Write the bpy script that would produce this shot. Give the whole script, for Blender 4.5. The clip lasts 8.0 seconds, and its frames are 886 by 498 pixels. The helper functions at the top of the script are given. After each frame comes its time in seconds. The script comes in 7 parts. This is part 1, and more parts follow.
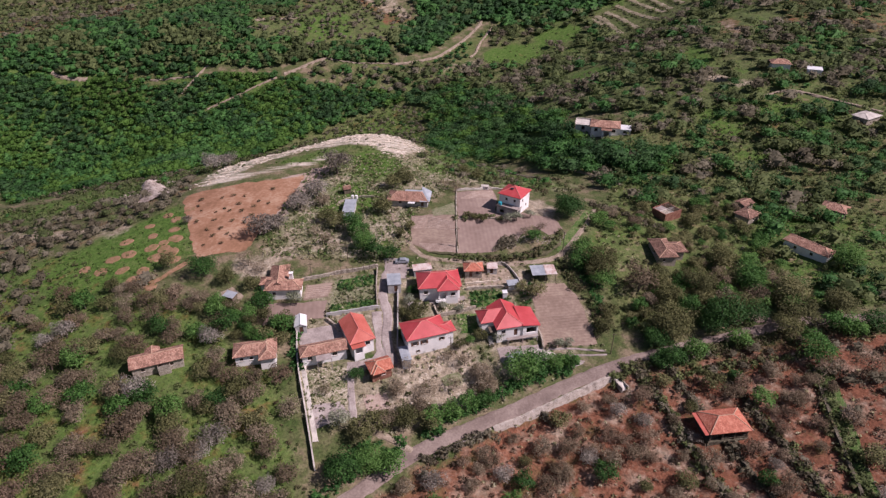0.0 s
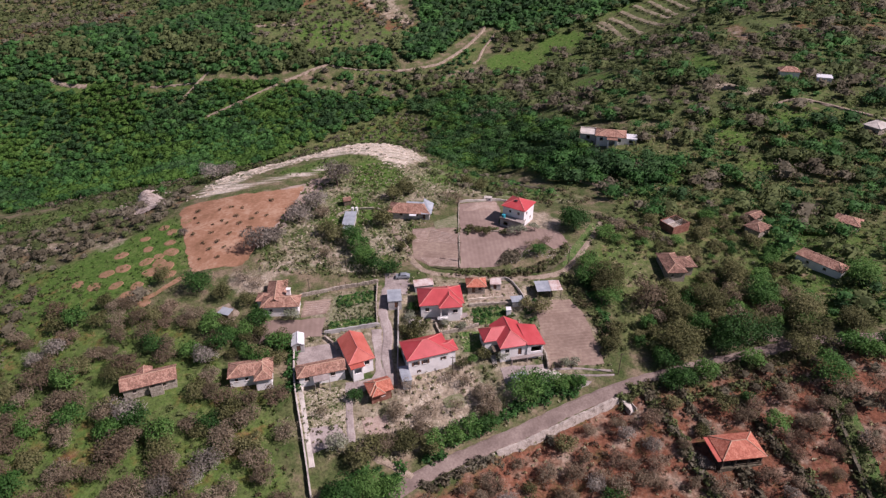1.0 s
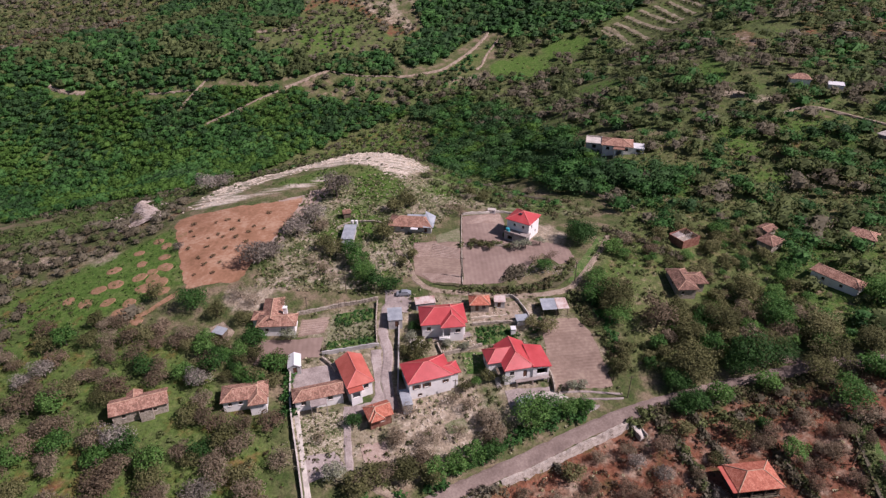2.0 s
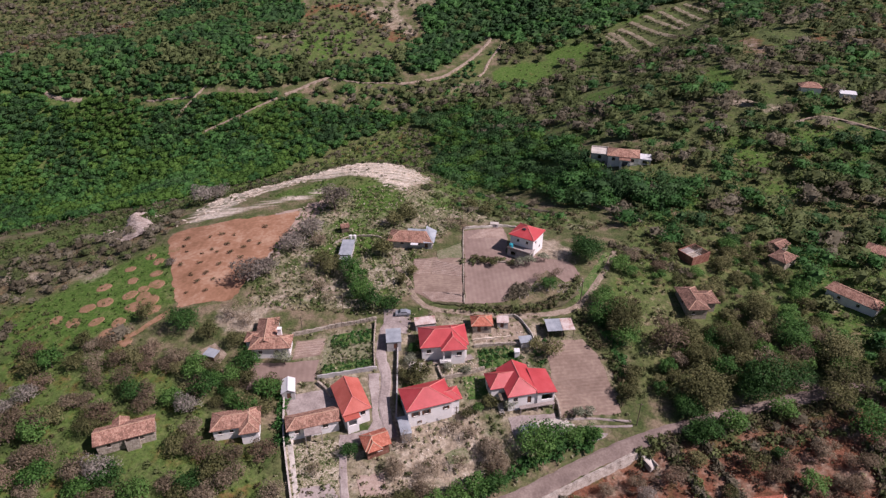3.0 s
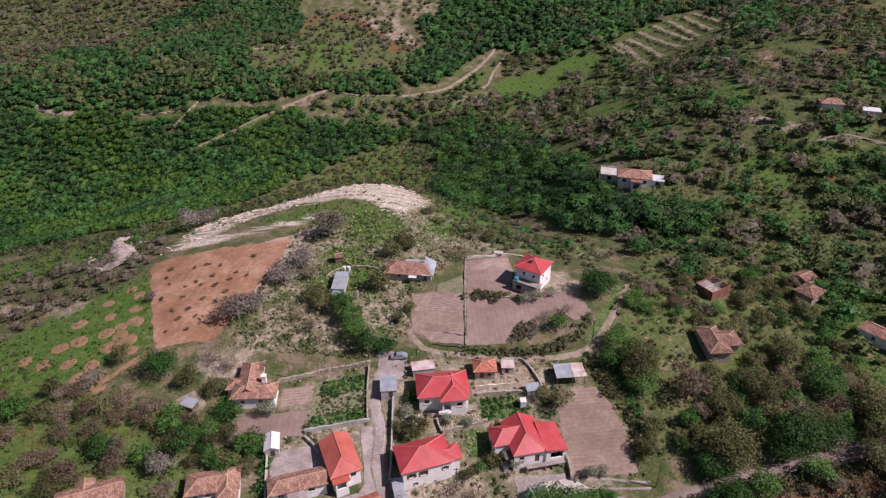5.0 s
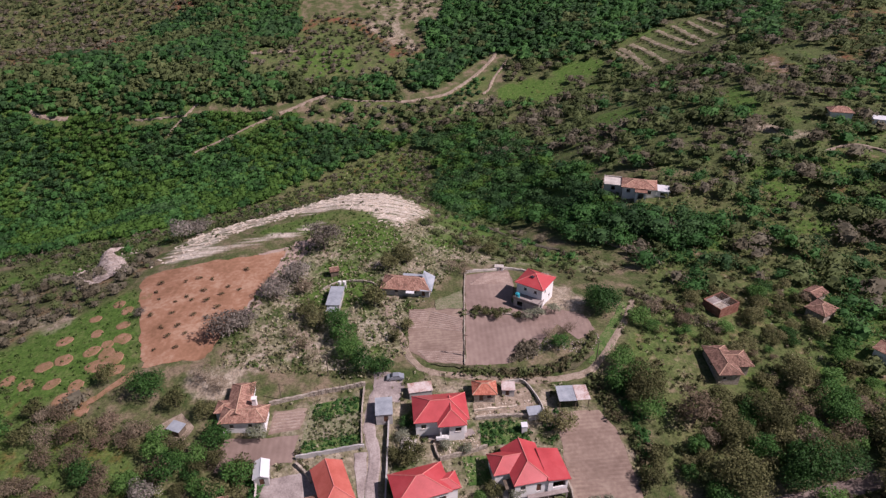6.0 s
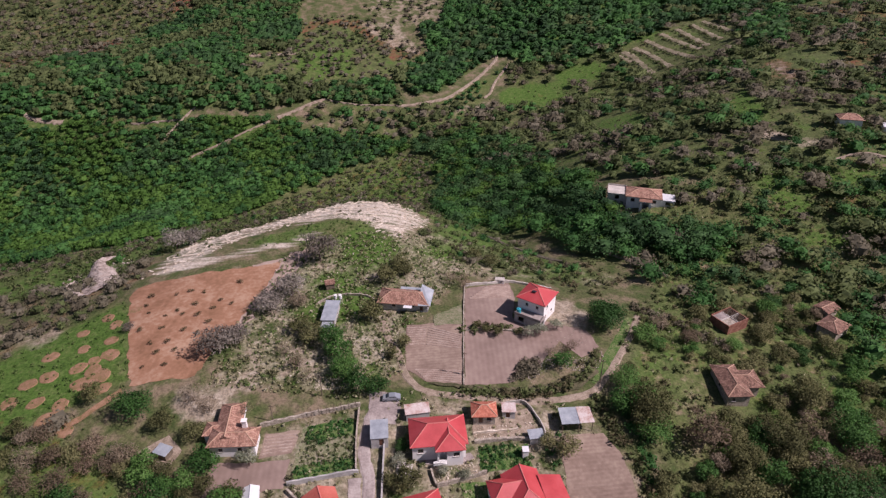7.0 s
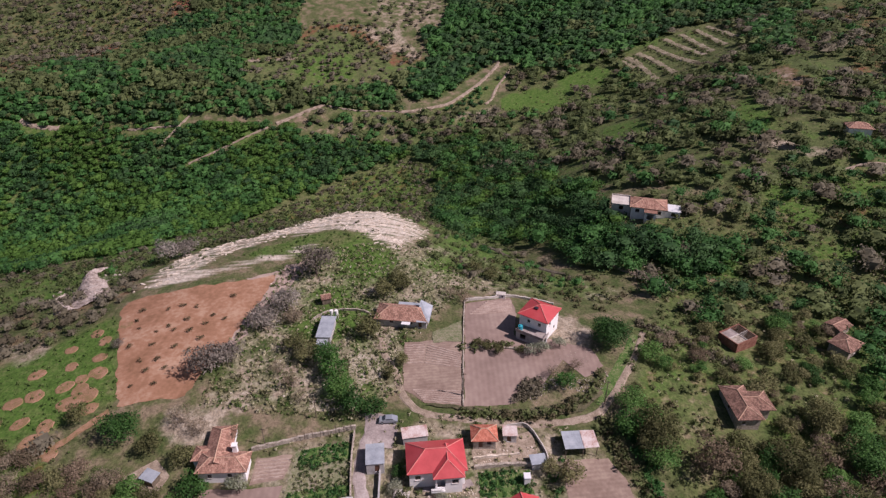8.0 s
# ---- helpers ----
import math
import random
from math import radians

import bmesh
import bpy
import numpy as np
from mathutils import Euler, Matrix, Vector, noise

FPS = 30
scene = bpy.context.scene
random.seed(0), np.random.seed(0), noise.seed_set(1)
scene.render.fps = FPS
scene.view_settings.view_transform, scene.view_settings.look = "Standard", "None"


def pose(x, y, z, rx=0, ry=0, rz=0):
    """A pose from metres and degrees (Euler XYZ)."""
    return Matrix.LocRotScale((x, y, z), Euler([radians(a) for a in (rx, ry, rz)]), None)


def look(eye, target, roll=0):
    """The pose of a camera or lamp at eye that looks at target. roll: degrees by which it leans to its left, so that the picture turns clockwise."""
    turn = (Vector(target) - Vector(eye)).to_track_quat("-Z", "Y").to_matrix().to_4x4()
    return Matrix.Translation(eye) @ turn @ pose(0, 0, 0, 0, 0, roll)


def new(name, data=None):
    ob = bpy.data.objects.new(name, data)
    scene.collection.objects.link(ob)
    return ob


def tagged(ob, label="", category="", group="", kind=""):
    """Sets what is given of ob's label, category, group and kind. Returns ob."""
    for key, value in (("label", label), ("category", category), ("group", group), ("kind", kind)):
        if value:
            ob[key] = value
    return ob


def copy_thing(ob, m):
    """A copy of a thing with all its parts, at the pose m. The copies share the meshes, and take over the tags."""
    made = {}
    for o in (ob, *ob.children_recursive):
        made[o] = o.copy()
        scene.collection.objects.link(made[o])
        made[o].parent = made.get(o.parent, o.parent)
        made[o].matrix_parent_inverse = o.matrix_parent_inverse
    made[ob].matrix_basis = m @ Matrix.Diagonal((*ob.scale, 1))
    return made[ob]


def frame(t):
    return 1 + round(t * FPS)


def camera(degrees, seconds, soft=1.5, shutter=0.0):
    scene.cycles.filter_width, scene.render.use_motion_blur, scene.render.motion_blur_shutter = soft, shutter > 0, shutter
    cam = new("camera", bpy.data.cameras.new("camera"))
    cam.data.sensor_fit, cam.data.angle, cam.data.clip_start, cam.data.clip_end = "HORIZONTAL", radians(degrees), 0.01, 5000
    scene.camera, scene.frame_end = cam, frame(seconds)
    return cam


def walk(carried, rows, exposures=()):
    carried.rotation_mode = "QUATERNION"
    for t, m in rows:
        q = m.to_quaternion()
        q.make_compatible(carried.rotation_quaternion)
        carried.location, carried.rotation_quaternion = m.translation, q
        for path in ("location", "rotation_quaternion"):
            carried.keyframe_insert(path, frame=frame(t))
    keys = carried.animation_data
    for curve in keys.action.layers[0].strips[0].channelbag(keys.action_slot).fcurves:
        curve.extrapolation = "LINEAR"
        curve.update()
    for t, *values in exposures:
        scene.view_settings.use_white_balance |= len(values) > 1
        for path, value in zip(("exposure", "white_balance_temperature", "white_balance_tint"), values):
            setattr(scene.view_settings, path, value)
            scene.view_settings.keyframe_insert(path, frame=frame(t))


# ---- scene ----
# ---- camera ----
EXPO, KELVIN, TINT = 0.21, 6330, 31
cam = camera(70.3, 8.0, soft=1.35)
METRES, EYE, TILT, LEAN, TURN = 56.0, 100.8, -32.0, 0.0, 0.0
ROWS = [
    (0.0, 0.0, 0.0, 0.0, 0.0, 0.0, -0.0),
    (0.5, 0.0016, 0.0432, 0.0261, 0.13, 0.23, 0.01),
    (1.0, 0.0039, 0.0912, 0.0568, 0.25, 0.35, -0.06),
    (1.5, 0.0051, 0.144, 0.09, 0.4, 0.47, -0.05),
    (3.0, 0.0121, 0.3146, 0.1984, 0.72, 0.86, -0.17),
    (3.5, 0.0153, 0.3748, 0.2358, 0.84, 1.03, -0.17),
    (4.0, 0.0196, 0.435, 0.2747, 0.91, 1.11, -0.21),
    (4.5, 0.0227, 0.4934, 0.313, 1.01, 1.17, -0.2),
    (6.0, 0.0354, 0.654, 0.4129, 1.14, 1.46, -0.35),
    (6.5, 0.0404, 0.7036, 0.4456, 1.18, 1.44, -0.47),
    (7.0, 0.0442, 0.7521, 0.4772, 1.25, 1.5, -0.53),
    (7.5, 0.0473, 0.7983, 0.5073, 1.33, 1.64, -0.58),
    (8.0, 0.0515, 0.8425, 0.5358, 1.38, 1.73, -0.65),
]
walk(cam, [(t, pose(0, 0, EYE, TILT, LEAN, TURN) @ pose(METRES * x, METRES * y, METRES * z, 90 + pitch, roll, yaw)) for t, x, y, z, yaw, pitch, roll in ROWS],
     exposures=[(0.0, EXPO, KELVIN, TINT), (8.0, EXPO - 0.08, KELVIN, TINT)])

# ---- light ----
SUN_EL, SUN_AZ = radians(48), Vector((0.975, -0.22))
SUN_AZ.normalize()
world = bpy.data.worlds.new("sky")
scene.world = world
world.use_nodes = True
wn = world.node_tree
sky = wn.nodes.new("ShaderNodeTexSky")
sky.sky_type, sky.sun_disc = "NISHITA", False
sky.sun_elevation, sky.sun_rotation = SUN_EL, math.atan2(SUN_AZ.x, SUN_AZ.y)
background = wn.nodes["Background"]
background.inputs["Strength"].default_value = 0.043
wn.links.new(sky.outputs["Color"], background.inputs["Color"])
sun_data = bpy.data.lights.new("sun", "SUN")
sun_data.energy, sun_data.angle, sun_data.color = 4.5, radians(0.53), (1.0, 0.94, 0.86)
sun = new("sun", sun_data)
sun.matrix_world = look((SUN_AZ.x * math.cos(SUN_EL) * 300, SUN_AZ.y * math.cos(SUN_EL) * 300 + 150, math.sin(SUN_EL) * 300), (0, 150, 0))

# ---- the lie of the land ----
HILLS = [
    (-0.3, -1.5, -4.7, -2.9, -10.5, -14.3, -1.9, -5, -0.6),
    (-0.9, -2.5, -1, -0.1, -1.8, 0.3, 7.7, -0.4, 0.4),
    (-3.7, -4.3, -6.2, 1.6, 9.3, -6.1, -8.5, 5, 5.7),
    (-15.4, -8.6, 3, -3.8, -8.1, 3.9, 7.1, 5, 9.2),
    (-14.1, -43.3, -12.8, -23.5, -18, 5.2, 7.5, 2.4, 4.1),
    (8.2, 17.6, 8.5, 2.3, 5.9, -20.5, 5.4, 16.5, 7.8),
    (-12, -5.5, -6.3, 0.6, -8.4, 6, -2.2, 1, 16),
    (15, 15.1, 10.5, 9.6, 0.9, 19.6, 5.5, 12.8, 23.1),
]
SPUR = [
    (0.2, 1.1, -1.2, -0.4, -1.1, 3.4),
    (0.2, 2.3, -2.4, -0.4, 1, -2.7),
    (-0.1, 4.3, 3.8, 5.7, -5.2, -1),
    (-2.6, -0.9, 5.2, 8.9, -9.9, 4.3),
    (2.5, -0.9, 1.9, 1.2, -3.1, -0.5),
]


def land(x, y):
    """Height of the ground, in metres, for arrays of places."""
    x, y = np.asarray(x, float), np.asarray(y, float)
    z = np.zeros(np.broadcast(x, y).shape)
    for j, row in enumerate(HILLS):
        gy = np.exp(-((y - 60 - 70 * j) / 56) ** 2 / 2)
        for i, a in enumerate(row):
            z = z + a * gy * np.exp(-((x + 280 - 70 * i) / 56) ** 2 / 2)
    for j, row in enumerate(SPUR):
        gy = np.exp(-((y - 180 - 30 * j) / 24) ** 2 / 2)
        for i, a in enumerate(row):
            z = z + a * gy * np.exp(-((x + 105 - 30 * i) / 24) ** 2 / 2)
    z = z + 0.15 * np.clip(y - 500, 0, 900) + 0.12 * np.clip(np.abs(x) - 300, 0, 900)
    run, off = (x - 11.6) * 0.901 + (y - 103.8) * 0.436, (x - 11.6) * 0.436 - (y - 103.8) * 0.901
    z = z - 2.1 * np.clip((off + 0.05) / 1.3, 0, 1) * np.exp(-np.clip(off - 1, 0, 80) / 9) * np.clip(run / 5 + 0.3, 0, 1) * np.clip((39 - run) / 5, 0, 1)
    return z + 0.12 * np.sin(x * 0.31 + 1.7 * np.sin(y * 0.13)) * np.sin(y * 0.27 + 1.3 * np.sin(x * 0.11))


def at(x, y):
    return float(land(x, y))


# ---- materials ----
def material(name, colours, scale=1.0, rough=0.9, bump=0.0, bump_scale=8.0, metal=0.0, stripes=0.0, stripe_turn=0.0, island=0.0, each=0.0,
             fine=0.35, coords="Object", leafy=0.0, tint=False, spec=0.3, tiles=None, tile_mix=0.35):
    """Two or three colours mixed by noise of two sizes, with relief; stripes: metres from row to row."""
    m = bpy.data.materials.new(name)
    m.use_nodes = True
    t = m.node_tree
    n, l = t.nodes, t.links
    bsdf = n["Principled BSDF"]
    bsdf.inputs["Roughness"].default_value, bsdf.inputs["Metallic"].default_value = rough, metal
    bsdf.inputs["Specular IOR Level"].default_value = spec
    tc = n.new("ShaderNodeTexCoord")
    where = tc.outputs[coords]
    big = n.new("ShaderNodeTexNoise")
    big.inputs["Scale"].default_value, big.inputs["Detail"].default_value, big.inputs["Roughness"].default_value = scale, 6, 0.62
    l.new(where, big.inputs["Vector"])
    ramp = n.new("ShaderNodeValToRGB")
    e = ramp.color_ramp.elements
    e[0].position, e[1].position = 0.3, 0.7
    e[0].color, e[1].color = (*colours[0], 1), (*colours[-1], 1)
    if len(colours) > 2:
        mid = e.new(0.5)
        mid.color = (*colours[1], 1)
    value = big.outputs["Fac"]

    def math_node(op, a, b, clamp=False):
        k = n.new("ShaderNodeMath")
        k.operation, k.use_clamp = op, clamp
        for i, v in enumerate((a, b)):
            if isinstance(v, (int, float)):
                k.inputs[i].default_value = v
            else:
                l.new(v, k.inputs[i])
        return k.outputs[0]

    small = n.new("ShaderNodeTexNoise")
    small.inputs["Scale"].default_value, small.inputs["Detail"].default_value = scale * 9, 4
    l.new(where, small.inputs["Vector"])
    value = math_node("ADD", value, math_node("MULTIPLY", math_node("SUBTRACT", small.outputs["Fac"], 0.5), fine))
    if island:
        geo = n.new("ShaderNodeNewGeometry")
        value = math_node("ADD", value, math_node("MULTIPLY", math_node("SUBTRACT", geo.outputs["Random Per Island"], 0.5), island))
    if each:
        info = n.new("ShaderNodeObjectInfo")
        value = math_node("ADD", value, math_node("MULTIPLY", math_node("SUBTRACT", info.outputs["Random"], 0.5), each))
    if tint:
        att = n.new("ShaderNodeAttribute")
        att.attribute_name = "tint"
        value = math_node("ADD", value, math_node("MULTIPLY", math_node("SUBTRACT", att.outputs["Fac"], 0.5), 0.4))
    height = small.outputs["Fac"]
    if stripes:
        turn = n.new("ShaderNodeMapping")
        turn.inputs["Rotation"].default_value = (0, 0, radians(stripe_turn))
        l.new(where, turn.inputs["Vector"])
        wave = n.new("ShaderNodeTexWave")
        wave.inputs["Scale"].default_value, wave.inputs["Distortion"].default_value = 0.314 / stripes, 1.2
        wave.inputs["Detail"].default_value, wave.inputs["Detail Scale"].default_value = 2, 1.5
        l.new(turn.outputs["Vector"], wave.inputs["Vector"])
        value = math_node("ADD", value, math_node("MULTIPLY", math_node("SUBTRACT", wave.outputs["Fac"], 0.5), 0.08))
        height = math_node("ADD", math_node("MULTIPLY", height, 0.4), wave.outputs["Fac"])
    if tiles:
        brick = n.new("ShaderNodeTexBrick")
        brick.inputs["Scale"].default_value = 1.0
        brick.inputs["Brick Width"].default_value, brick.inputs["Row Height"].default_value = tiles
        brick.inputs["Mortar Size"].default_value, brick.inputs["Mortar Smooth"].default_value = 0.03, 0.6
        brick.inputs["Color1"].default_value, brick.inputs["Color2"].default_value = (0, 0, 0, 1), (1, 1, 1, 1)
        brick.inputs["Mortar"].default_value = (0.1, 0.1, 0.1, 1)
        l.new(tc.outputs["UV"], brick.inputs["Vector"])
        value = math_node("ADD", value, math_node("MULTIPLY", math_node("SUBTRACT", brick.outputs["Color"], 0.5), tile_mix))
        height = math_node("ADD", math_node("MULTIPLY", height, 0.3), brick.outputs["Fac"])
    l.new(value, ramp.inputs["Fac"])
    l.new(ramp.outputs["Color"], bsdf.inputs["Base Color"])
    if bump:
        b = n.new("ShaderNodeBump")
        b.inputs["Strength"].default_value, b.inputs["Distance"].default_value = min(1, bump), max(0.02, bump * 0.1)
        l.new(height, b.inputs["Height"])
        l.new(b.outputs["Normal"], bsdf.inputs["Normal"])
    if leafy:
        thin = n.new("ShaderNodeBsdfTranslucent")
        l.new(ramp.outputs["Color"], thin.inputs["Color"])
        mix = n.new("ShaderNodeMixShader")
        mix.inputs[0].default_value = leafy
        l.new(bsdf.outputs[0], mix.inputs[1])
        l.new(thin.outputs[0], mix.inputs[2])
        l.new(mix.outputs[0], n["Material Output"].inputs["Surface"])
    return m


